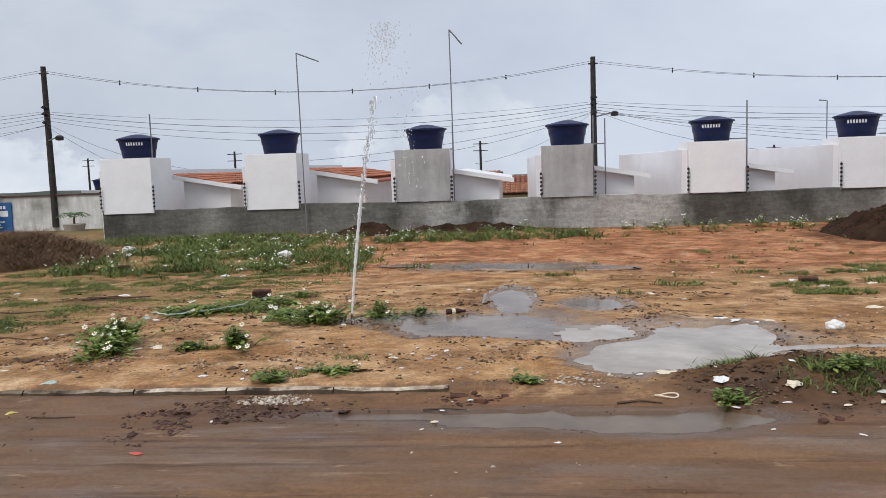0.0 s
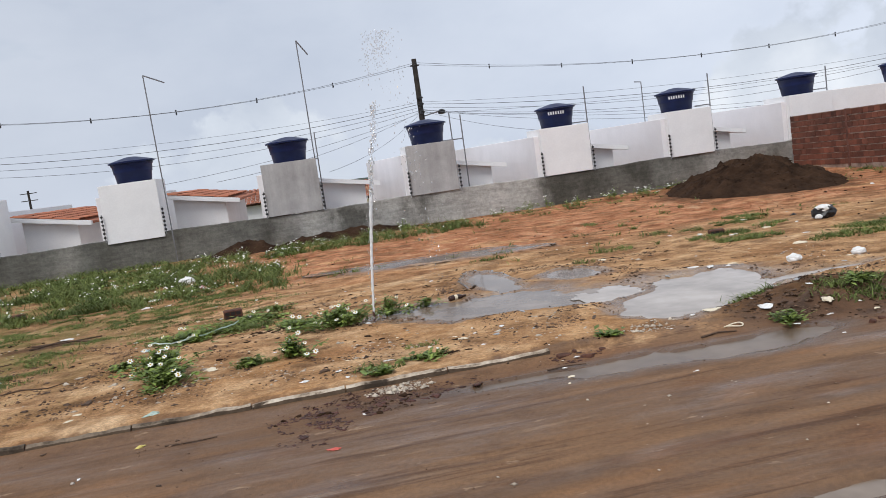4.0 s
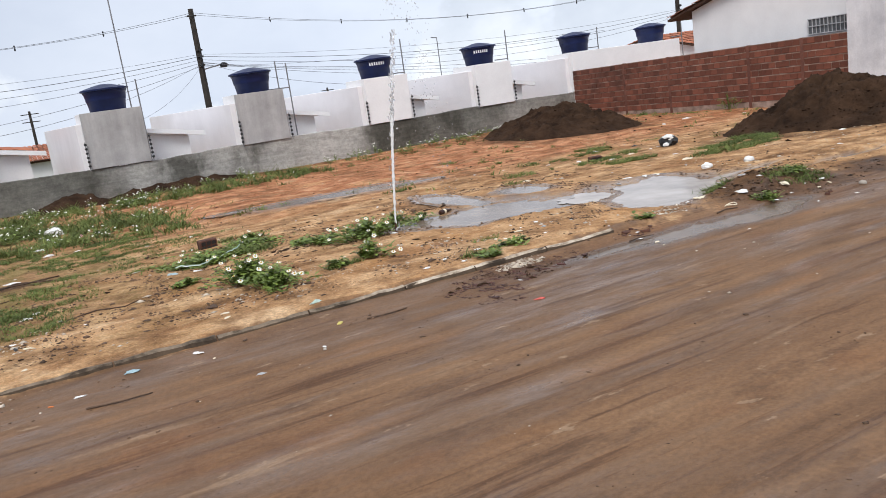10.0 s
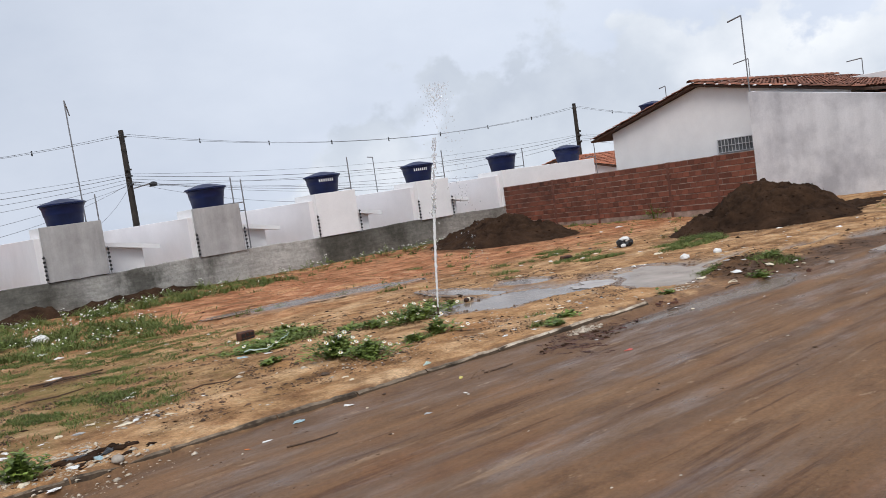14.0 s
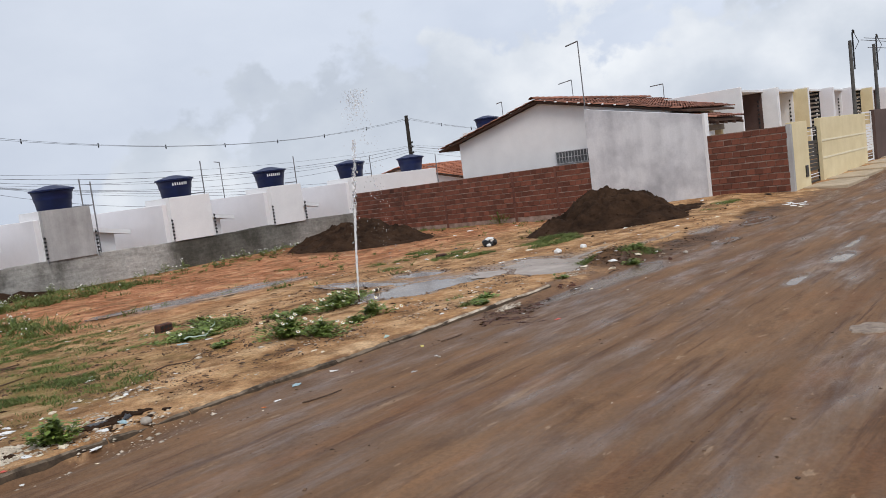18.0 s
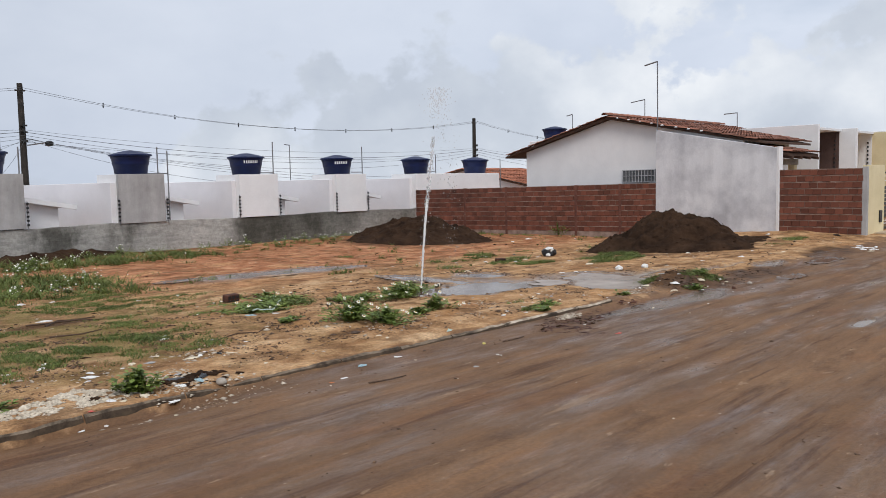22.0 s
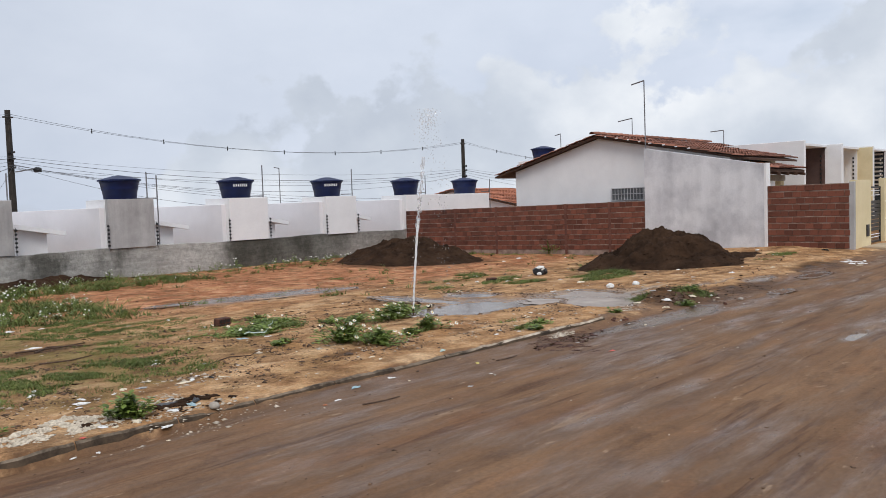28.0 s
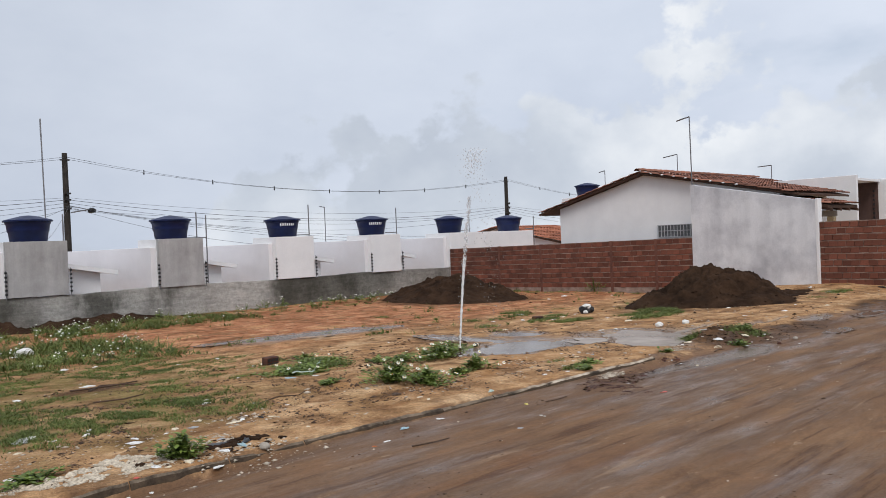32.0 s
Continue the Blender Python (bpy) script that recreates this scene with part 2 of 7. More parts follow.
# ---- ground ----
# puddles: level, then ellipses (x, y, rx, ry)
PUDDLES = [
    (0.022, [(1.75, 1.4, 0.95, 0.9), (2.3, 1.75, 0.45, 0.55), (1.2, 0.8, 0.5, 0.5), (1.7, 0.75, 0.55, 0.4), (3.0, 1.2, 0.7, 0.12)]),
    (0.014, [(-0.1, 2.4, 1.0, 0.62), (0.75, 1.95, 0.75, 0.5), (0.25, 3.9, 0.26, 1.0), (1.2, 3.55, 0.36, 0.42), (-0.75, 2.75, 0.5, 0.35)]),
    (-0.15, [(-0.5, 8.5, 0.9, 0.45), (0.5, 8.4, 1.0, 0.45), (1.4, 8.0, 0.8, 0.3), (-1.6, 8.9, 0.5, 0.18)]),
    (-0.012, [(0.3, -0.58, 0.75, 0.2), (1.0, -0.68, 0.7, 0.2), (1.6, -0.6, 0.35, 0.18), (-0.6, -0.5, 0.5, 0.1)]),
    (0.02, [(6.8, -0.5, 0.6, 0.16), (5.6, 0.1, 0.5, 0.16), (3.9, -0.9, 0.4, 0.12), (4.4, 0.55, 0.9, 0.1)]),
    (-0.012, [(0.3, -3.05, 0.36, 0.07), (1.9, -3.15, 0.42, 0.11), (7.4, -3.6, 0.7, 0.12), (3.2, -3.0, 0.5, 0.06)]),
]


def puddle_field(x, y, blobs):
    m = np.full(np.shape(x), -9.0)
    for cx, cy, rx, ry in blobs:
        m = np.maximum(m, 1 - np.sqrt(((x - cx) / rx) ** 2 + ((y - cy) / ry) ** 2))
    return m + 0.55 * (fbm(x * 1.5, y * 2.2, 5) - 0.47) + 0.4 * (fbm(x * 6, y * 7, 6) - 0.47) + 0.3 * (fbm(x * 13, y * 15, 7, 2) - 0.37)


def gz(x, y):
    x, y = np.asarray(x, float), np.asarray(y, float)
    east = smooth(-0.1, 0.6, x)
    lot = 0.075 * smooth(-0.05, 0.02, y) * (1 - east) + 0.075 * smooth(-0.55, 0.7, y) * east + (0.065 * smooth(-6.7, -4.8, x) - 0.034) * smooth(-0.35, -0.08, y) * (1 - smooth(-0.06, 0.0, y)) * (1 - smooth(-0.3, 0.5, x))
    z = lot - 0.27 * smooth(0.8, 9.5, y) - 0.05 * smooth(1, 4, x) * smooth(0.8, 3, y)
    z = z + 0.13 * smooth(7.5, 13, x) * (1 - smooth(3.5, 9, y)) * smooth(0.5, 2.4, y) + 0.018 * np.clip(x - 12, 0, 40) * (1 - smooth(4, 9, y))
    z = z - 0.25 * smooth(17.8, 24, y) - 0.25 * smooth(-9, -16, x) * smooth(4, 20, y)
    # the land falls away behind the houses
    z = z - 0.0165 * np.clip(np.hypot(x, y) - 34, 0, 4000) * smooth(6, 30, np.maximum(y, -x - 10))
    near = 1 - smooth(30, 60, np.hypot(x, y))
    rough = (fbm(x * 0.9, y * 0.9, 1) - 0.47) * 0.09 + (fbm(x * 4, y * 4, 2) - 0.47) * 0.035
    ruts = (fbm(x * 0.13, y * 1.7, 3, 3) - 0.47) * 0.055 + (fbm(x * 0.3, y * 5, 4, 3) - 0.47) * 0.018 * smooth(0.45, 0.6, fbm(x * 0.25, y * 0.5, 14)) + (fbm(x * 3, y * 3, 15) - 0.47) * 0.012
    onroad = 1 - smooth(-0.6, 0.05, y)
    z = z + near * (rough * (0.25 + 0.75 * smooth(0.15, 0.8, y)) * (1 - 0.7 * onroad) + ruts * onroad)
    # low mound with grass beside the puddle
    for level, blobs in PUDDLES:
        m = puddle_field(x, y, blobs)
        z = z + (level + 0.02 - z) * smooth(-0.45, 0.0, m) * (z < level + 0.02) + np.where(z >= level + 0.02, (level + 0.012 - z) * smooth(-0.35, 0.0, m), 0)
        z = z - 0.05 * smooth(-0.02, 0.4, m)
    # low mound with grass beside the puddle
    d = np.hypot((x - 2.35) / 1.1, (y - 0.15) / 0.8) + 0.3 * (fbm(x * 2.5, y * 2.5, 19) - 0.47)
    return z + (1 - smooth(0.15, 1.0, d)) * (0.1 * (0.6 + 0.8 * fbm(x * 3, y * 3, 8)) + 0.12 * (fbm(x * 8, y * 8, 18) - 0.47))


def gh(x, y):
    return float(gz(x, y))


def axis_steps(lo, hi, step, far):
    """Even steps from lo to hi, growing steps out to far on both sides."""
    a = list(np.arange(lo, hi + step / 2, step))
    d, s = [], step
    while sum(d) < far:
        s *= 1.16
        d.append(s)
    d = np.cumsum(d)
    return np.array(list(lo - d[::-1]) + a + list(a[-1] + d))


def build_ground():
    xs, ys = axis_steps(-9.5, 11.0, 0.07, 1800), axis_steps(-4.6, 9.0, 0.07, 1800)
    gx, gy = np.meshgrid(xs, ys)
    z = gz(gx, gy)
    nx, ny = len(xs), len(ys)
    co = np.stack([gx, gy, z], -1).reshape(-1, 3)
    i = np.arange(nx * ny).reshape(ny, nx)
    quads = np.stack([i[:-1, :-1], i[:-1, 1:], i[1:, 1:], i[1:, :-1]], -1).reshape(-1, 4)
    me = bpy.data.meshes.new("ground")
    me.vertices.add(len(co))
    me.vertices.foreach_set("co", co.ravel())
    me.loops.add(quads.size)
    me.loops.foreach_set("vertex_index", quads.ravel())
    me.polygons.add(len(quads))
    me.polygons.foreach_set("loop_start", np.arange(0, quads.size, 4))
    me.polygons.foreach_set("use_smooth", np.ones(len(quads), bool))
    me.update(calc_edges=True)
    wet = np.full(gx.shape, -1.0)
    for level, blobs in PUDDLES:
        wet = np.maximum(wet, puddle_field(gx, gy, blobs) - 0.12 * (fbm(gx * 5, gy * 5, 9) - 0.3) - 1.6 * smooth(level + 0.025, level + 0.08, z))
    at = me.attributes.new("wet", "FLOAT", "POINT")
    at.data.foreach_set("value", smooth(-0.75, 0.05, wet).ravel().astype(np.float32))
    mud = 1 - smooth(0.55, 1.05, np.hypot((gx - 2.32) / 1.15, (gy - 0.1) / 0.85) + 0.5 * (fbm(gx * 4, gy * 4, 31) - 0.47))
    for cx, cy, rx, ry in ((8.6, 0.0, 1.6, 0.5), (-4.0, 16.4, 1.8, 0.7), (0.0, 17.0, 4.0, 0.45), (8.6, 3.7, 2.5, 2.7), (9.6, 13.6, 2.8, 3.5), (-5.5, 5.1, 0.7, 0.4), (-1.6, -0.45, 0.75, 0.35), (4.2, -0.2, 1.6, 0.5)):
        mud = np.maximum(mud, 1 - smooth(0.5, 1.05, np.hypot((gx - cx) / rx, (gy - cy) / ry) + 0.9 * (fbm(gx * 3, gy * 3, 32) - 0.47)))
    at = me.attributes.new("mud", "FLOAT", "POINT")
    at.data.foreach_set("value", (0.95 * mud).ravel().astype(np.float32))
    me.materials.append(M_GROUND)
    return tagged(new("ground", me), "bare reddish-brown earth of a vacant lot and a muddy dirt road", "ground", "", "structure")


def ground_material():
    m, nt, b = nodes_of("soil", 0.9, 0, 0.3)
    n, l = nt.nodes.new, nt.links.new
    c, sp = n("ShaderNodeTexCoord"), n("ShaderNodeSeparateXYZ")
    l(c.outputs["Object"], sp.inputs[0])
    X, Y = sp.outputs[0], sp.outputs[1]
    broad, mid, fine = tex(nt, 0.55, 5), tex(nt, 2.6, 9, 0.7), tex(nt, 34, 9, 0.78)
    # road
    streak = tex(nt, 1.0, 6, 0.65, "Object", (0.22, 3.2, 1))
    road = ramp(nt, streak, (0.36, (0.14, 0.085, 0.05)), (0.5, (0.18, 0.11, 0.065)), (0.64, (0.22, 0.14, 0.085)))
    thin = tex(nt, 1.0, 7, 0.7, "Object", (0.5, 9.0, 1))
    road = mixc(nt, ramp(nt, broad, (0.45, grey(0.03)), (0.62, grey(0.28))), road, ramp(nt, thin, (0.36, grey(0.55)), (0.64, grey(1.35))), "MULTIPLY")
    # wet bands and wheel ruts along the road
    wetness = ramp(nt, tex(nt, 1.0, 5, 0.6, "Object", (0.3, 1.7, 1)), (0.43, grey(1)), (0.56, grey(0)))
    road = mixc(nt, math2(nt, "MULTIPLY", wetness, 0.6), road, (0.125, 0.083, 0.056))
    rut = tex(nt, 1.0, 8, 0.68, "Object", (0.34, 6.0, 1))
    road = mixc(nt, ramp(nt, rut, (0.54, grey(0)), (0.62, grey(0.85))), road, (0.08, 0.04, 0.02))
    patchy = tex(nt, 1.0, 8, 0.7, "Object", (1.6, 3.4, 1))
    road = mixc(nt, ramp(nt, patchy, (0.36, grey(0.6)), (0.48, grey(0))), road, (0.085, 0.048, 0.027))
    warm = tex(nt, 1.0, 4, 0.5, "Object", (0.8, 2.4, 1.7))
    road = mixc(nt, ramp(nt, warm, (0.58, grey(0)), (0.7, grey(0.45))), road, (0.25, 0.14, 0.07))
    # red clay showing through in long patches, and pale dried ridges beside the ruts
    clay = tex(nt, 1.0, 6, 0.62, "Object", (0.55, 1.5, 1))
    road = mixc(nt, ramp(nt, clay, (0.54, grey(0)), (0.66, grey(0.5))), road, ramp(nt, mid, (0.38, (0.1, 0.045, 0.022)), (0.62, (0.2, 0.1, 0.05))))
    ridge = tex(nt, 1.0, 5, 0.6, "Object", (0.4, 4.4, 2))
    road = mixc(nt, math2(nt, "MULTIPLY", ramp(nt, ridge, (0.6, grey(0)), (0.66, grey(0.55))), ramp(nt, broad, (0.42, grey(1)), (0.56, grey(0.1)))), road, (0.3, 0.225, 0.165))
    spots = tex(nt, 1.0, 6, 0.65, "Object", (2.6, 7.5, 1))
    road = mixc(nt, ramp(nt, spots, (0.64, grey(0)), (0.67, grey(0.6))), road, (0.33, 0.26, 0.2))
    # lot
    sand = ramp(nt, mid, (0.34, (0.2, 0.118, 0.066)), (0.46, (0.3, 0.187, 0.11)), (0.56, (0.41, 0.272, 0.168)), (0.66, (0.5, 0.365, 0.245)))
    area = tex(nt, 0.8, 6, 0.6, "Object", (0.8, 1.5, 1))
    sand = mixc(nt, ramp(nt, area, (0.38, grey(0.8)), (0.47, grey(0))), sand, ramp(nt, mid, (0.36, (0.1, 0.055, 0.03)), (0.62, (0.3, 0.162, 0.085))))
    sand = mixc(nt, ramp(nt, area, (0.55, grey(0)), (0.64, grey(0.75))), sand, ramp(nt, mid, (0.36, (0.3, 0.2, 0.12)), (0.6, (0.6, 0.47, 0.35))))
    sand = mixc(nt, ramp(nt, tex(nt, 1.1, 5, 0.6, "Object", (1, 1.6, 3)), (0.55, grey(0)), (0.68, grey(0.4))), sand, (0.36, 0.19, 0.08))
    red = ramp(nt, mid, (0.34, (0.17, 0.068, 0.036)), (0.48, (0.32, 0.145, 0.085)), (0.62, (0.46, 0.25, 0.165)))
    red = mixc(nt, ramp(nt, area, (0.36, grey(0.85)), (0.5, grey(0))), red, ramp(nt, mid, (0.36, (0.12, 0.055, 0.03)), (0.62, (0.3, 0.14, 0.075))))
    red = mixc(nt, ramp(nt, area, (0.54, grey(0)), (0.64, grey(0.75))), red, ramp(nt, mid, (0.36, (0.28, 0.16, 0.09)), (0.6, (0.52, 0.33, 0.2))))
    dark = ramp(nt, mid, (0.36, (0.09, 0.055, 0.031)), (0.48, (0.2, 0.125, 0.072)), (0.62, (0.33, 0.225, 0.14)))
    dark = mixc(nt, ramp(nt, area, (0.55, grey(0)), (0.66, grey(0.7))), dark, (0.45, 0.33, 0.22))
    film = tex(nt, 1.5, 8, 0.7)
    dark = mixc(nt, ramp(nt, film, (0.44, grey(0)), (0.57, grey(0.8))), dark, (0.125, 0.125, 0.045))
    blotch = tex(nt, 1.7, 8, 0.68, "Object", (1, 1.25, 1))

    def blotched(c):
        c = mixc(nt, ramp(nt, blotch, (0.4, grey(0.7)), (0.49, grey(0))), c, ramp(nt, mid, (0.36, (0.095, 0.055, 0.032)), (0.64, (0.22, 0.135, 0.083))))
        return mixc(nt, ramp(nt, blotch, (0.56, grey(0)), (0.66, grey(0.55))), c, ramp(nt, mid, (0.36, (0.36, 0.26, 0.175)), (0.64, (0.56, 0.45, 0.34))))
    sand, red = blotched(sand), blotched(red)
    wob = math2(nt, "MULTIPLY", math2(nt, "SUBTRACT", broad, 0.5), 6.0)
    yy = math2(nt, "ADD", Y, wob)
    fr = math2(nt, "MULTIPLY", math2(nt, "SUBTRACT", yy, 6.6), 0.36)
    lot = mixc(nt, ramp(nt, fr, (0.0, grey(0)), (1.0, grey(1))), sand, red)
    xx = math2(nt, "ADD", X, math2(nt, "MULTIPLY", wob, 0.7))
    fl = math2(nt, "MULTIPLY", math2(nt, "SUBTRACT", -3.0, xx), 0.4)
    fl = math2(nt, "MULTIPLY", ramp(nt, fl, (0.0, grey(0)), (1.0, grey(1))), ramp(nt, math2(nt, "MULTIPLY", math2(nt, "SUBTRACT", yy, 0.5), 0.6), (0, grey(0)), (1, grey(0.8))))
    lot = mixc(nt, fl, lot, dark)
    sharp = ramp(nt, math2(nt, "MULTIPLY", math2(nt, "SUBTRACT", 0.2, X), 2.0), (0.0, grey(1.6)), (1.0, grey(5.0)))
    edge = math2(nt, "ADD", math2(nt, "MULTIPLY", Y, sharp), math2(nt, "MULTIPLY", math2(nt, "SUBTRACT", mid, 0.5), 1.8))
    side = ramp(nt, math2(nt, "ADD", edge, 0.45), (0.25, grey(0)), (0.75, grey(1)))
    col = mixc(nt, side, road, lot)
    far = math2(nt, "MULTIPLY", math2(nt, "SUBTRACT", math2(nt, "ADD", Y, wob), 24.0), 0.1)
    col = mixc(nt, ramp(nt, far, (0.0, grey(0)), (1.0, grey(1))), col, ramp(nt, broad, (0.35, (0.05, 0.07, 0.03)), (0.65, (0.13, 0.13, 0.075))))
    col = mixc(nt, mixc(nt, side, grey(0.3), grey(0.45)), col, ramp(nt, fine, (0.42, grey(0.45)), (0.58, grey(1.38))), "MULTIPLY")
    peb = tex(nt, 90, 2, 0.5)
    col = mixc(nt, math2(nt, "MULTIPLY", side, ramp(nt, peb, (0.66, grey(0)), (0.7, grey(0.5)))), col, (0.55, 0.47, 0.4))
    damp = n("ShaderNodeAttribute")
    damp.attribute_name = "wet"
    mud = n("ShaderNodeAttribute")
    mud.attribute_name = "mud"
    col = mixc(nt, mud.outputs["Fac"], col, ramp(nt, mid, (0.35, (0.034, 0.02, 0.012)), (0.65, (0.14, 0.082, 0.05))))
    col = mixc(nt, math2(nt, "MULTIPLY", damp.outputs["Fac"], 0.6), col, (0.075, 0.052, 0.037))
    col = mixc(nt, 1.0, col, mixc(nt, side, (1.05, 0.9, 0.725), (1.24, 1.1, 0.885)), "MULTIPLY")
    l(col, b.inputs["Base Color"])
    l(mixc(nt, damp.outputs["Fac"], mixc(nt, side, grey(0.36), grey(0.1)), grey(0.4)), b.inputs["Specular IOR Level"])
    soak = math2(nt, "MULTIPLY", wetness, ramp(nt, tex(nt, 1.0, 7, 0.65, "Object", (1.2, 4.5, 1)), (0.36, grey(1)), (0.62, grey(0.35))))
    wet = ramp(nt, soak, (0.0, grey(0.85)), (0.5, grey(0.58)), (1.0, grey(0.27)))
    soft = mixc(nt, side, ramp(nt, soak, (0.0, grey(0.5)), (1.0, grey(0.1))), grey(0.75))
    soft = mixc(nt, damp.outputs["Fac"], soft, grey(0.2))
    dry = mixc(nt, damp.outputs["Fac"], mixc(nt, side, wet, grey(0.92)), grey(0.22))
    l(dry, b.inputs["Roughness"])
    hgt = math2(nt, "ADD", math2(nt, "ADD", fine, math2(nt, "MULTIPLY", math2(nt, "MULTIPLY", thin, 0.35), math2(nt, "SUBTRACT", 1.0, side))), math2(nt, "MULTIPLY", peb, 0.4))
    bump(nt, b, hgt, 0.02, 0.7)
    for node in nt.nodes:
        if node.bl_idname == "ShaderNodeBump":
            l(soft, node.inputs["Strength"])
    return m


def water_material(name="muddy_water", rough=0.14, lo=(0.27, 0.225, 0.185), hi=(0.46, 0.4, 0.345)):
    m, nt, b = nodes_of(name, rough, 0, 0.25)
    c = ramp(nt, tex(nt, 1.4, 4), (0.35, lo), (0.65, hi))
    nt.links.new(c, b.inputs["Base Color"])
    bump(nt, b, tex(nt, 9, 3), 0.004, 0.25)
    return m


M_GROUND, M_WATER = ground_material(), water_material()
M_THINWATER = water_material("thin_road_water", 0.13, (0.12, 0.085, 0.06), (0.27, 0.21, 0.16))
M_FILM = water_material("water_film_on_mud", 0.24, (0.1, 0.068, 0.046), (0.19, 0.135, 0.092))
ground = build_ground()


def build_puddles():
    for k, (level, blobs) in enumerate(PUDDLES):
        x0, x1 = min(b[0] - b[2] for b in blobs) - 0.3, max(b[0] + b[2] for b in blobs) + 0.3
        y0, y1 = min(b[1] - b[3] for b in blobs) - 0.3, max(b[1] + b[3] for b in blobs) + 0.3
        xs, ys = np.arange(x0, x1, 0.06), np.arange(y0, y1, 0.06)
        gx, gy = np.meshgrid(xs, ys)
        keep = (puddle_field(gx, gy, blobs) > -0.16) & (gz(gx, gy) < level + 0.02)
        ids, verts, faces = {}, [], []

        def vid(j, i):
            if (j, i) not in ids:
                ids[j, i] = len(verts)
                verts.append((xs[i], ys[j], level))
            return ids[j, i]
        for j in range(len(ys) - 1):
            for i in range(len(xs) - 1):
                if keep[j:j + 2, i:i + 2].any():
                    faces.append((vid(j, i), vid(j, i + 1), vid(j + 1, i + 1), vid(j + 1, i)))
        ob = new("puddle", put_mesh("puddle", verts, faces, M_FILM if k in (2, 3) else M_THINWATER if k else M_WATER, True))
        tagged(ob, "shallow puddle of cloudy brown water on bare earth" if k < 3 else "thin puddle of rain water along the dirt road", "puddle", "puddles", "structure")


build_puddles()

# ---- materials of the built things ----
M_WHITE = simple("white_paint", (0.76, 0.755, 0.76), (0.85, 0.845, 0.845), 1.2, 0.75, fine=25, bumpd=0.001, grain=0.07)
M_PINKISH = simple("pale_paint", (0.735, 0.715, 0.73), (0.815, 0.795, 0.81), 0.8, 0.8, fine=25, bumpd=0.001, grain=0.07)
M_TANK = simple("blue_plastic", (0.005, 0.0105, 0.05), (0.008, 0.017, 0.078), 4, 0.45, fine=80, bumpd=0.0, spec=0.3)
M_WOODPOLE = simple("dark_pole", (0.02, 0.017, 0.015), (0.05, 0.04, 0.033), 5, 0.85, fine=40)
M_WIRE = simple("wire", (0.07, 0.07, 0.075), (0.11, 0.11, 0.115), 5, 0.6, bumpd=0)
M_STEEL = simple("galvanised_pipe", (0.2, 0.2, 0.21), (0.3, 0.3, 0.31), 8, 0.5, 0.6, bumpd=0)
M_BRICK = simple("red_hollow_brick", (0.075, 0.03, 0.02), (0.21, 0.07, 0.042), 1.1, 0.9, fine=30, vary=0.34)
M_BRICKS = simple("red_hollow_brick_joined", (0.075, 0.03, 0.02), (0.21, 0.07, 0.042), 1.1, 0.9, fine=30, vary=0.34, by_island=True)
M_MORTAR = simple("mortar", (0.15, 0.095, 0.07), (0.4, 0.3, 0.25), 4, 0.95, fine=50)
M_TILE = simple("clay_roof_tile", (0.3, 0.1, 0.055), (0.45, 0.17, 0.09), 3, 0.85, fine=40, vary=0.3, by_island=True)
M_TILE_OLD = simple("old_clay_roof_tile", (0.14, 0.06, 0.04), (0.36, 0.15, 0.095), 2.2, 0.9, fine=30, vary=0.35, by_island=True)
M_SOIL = simple("dark_heaped_soil", (0.019, 0.011, 0.007), (0.062, 0.035, 0.021), 2.2, 1.0, fine=14, bumpd=0.06, spec=0.08)
M_DARKWOOD = simple("dark_rafter", (0.05, 0.025, 0.016), (0.1, 0.05, 0.03), 6, 0.8)
M_CREAM = simple("cream_yellow_paint", (0.68, 0.57, 0.34), (0.78, 0.67, 0.43), 1.5, 0.8, fine=22, bumpd=0.001, grain=0.1)
M_PALECREAM = simple("pale_cream_paint", (0.76, 0.69, 0.5), (0.83, 0.76, 0.58), 1.5, 0.8, fine=22, bumpd=0.001, grain=0.1)
M_BROWN = simple("brown_paint", (0.07, 0.04, 0.033), (0.11, 0.065, 0.055), 1.5, 0.7, fine=22, bumpd=0.002)
M_CONCRETE = simple("worn_concrete", (0.3, 0.26, 0.22), (0.46, 0.41, 0.35), 2, 0.9, fine=30)
M_PAVING = simple("beige_worn_paving", (0.36, 0.28, 0.19), (0.52, 0.42, 0.3), 1.6, 0.85, fine=30, bumpd=0.003, grain=0.2)
M_LETTER = simple("white_lettering", (0.75, 0.77, 0.8), (0.85, 0.86, 0.88), 5, 0.5, bumpd=0)
M_BLACK = simple("black_plastic", (0.012, 0.012, 0.013), (0.025, 0.025, 0.027), 6, 0.4, bumpd=0)
M_GLASS = simple("dark_window", (0.015, 0.018, 0.02), (0.03, 0.035, 0.04), 2, 0.15, bumpd=0)


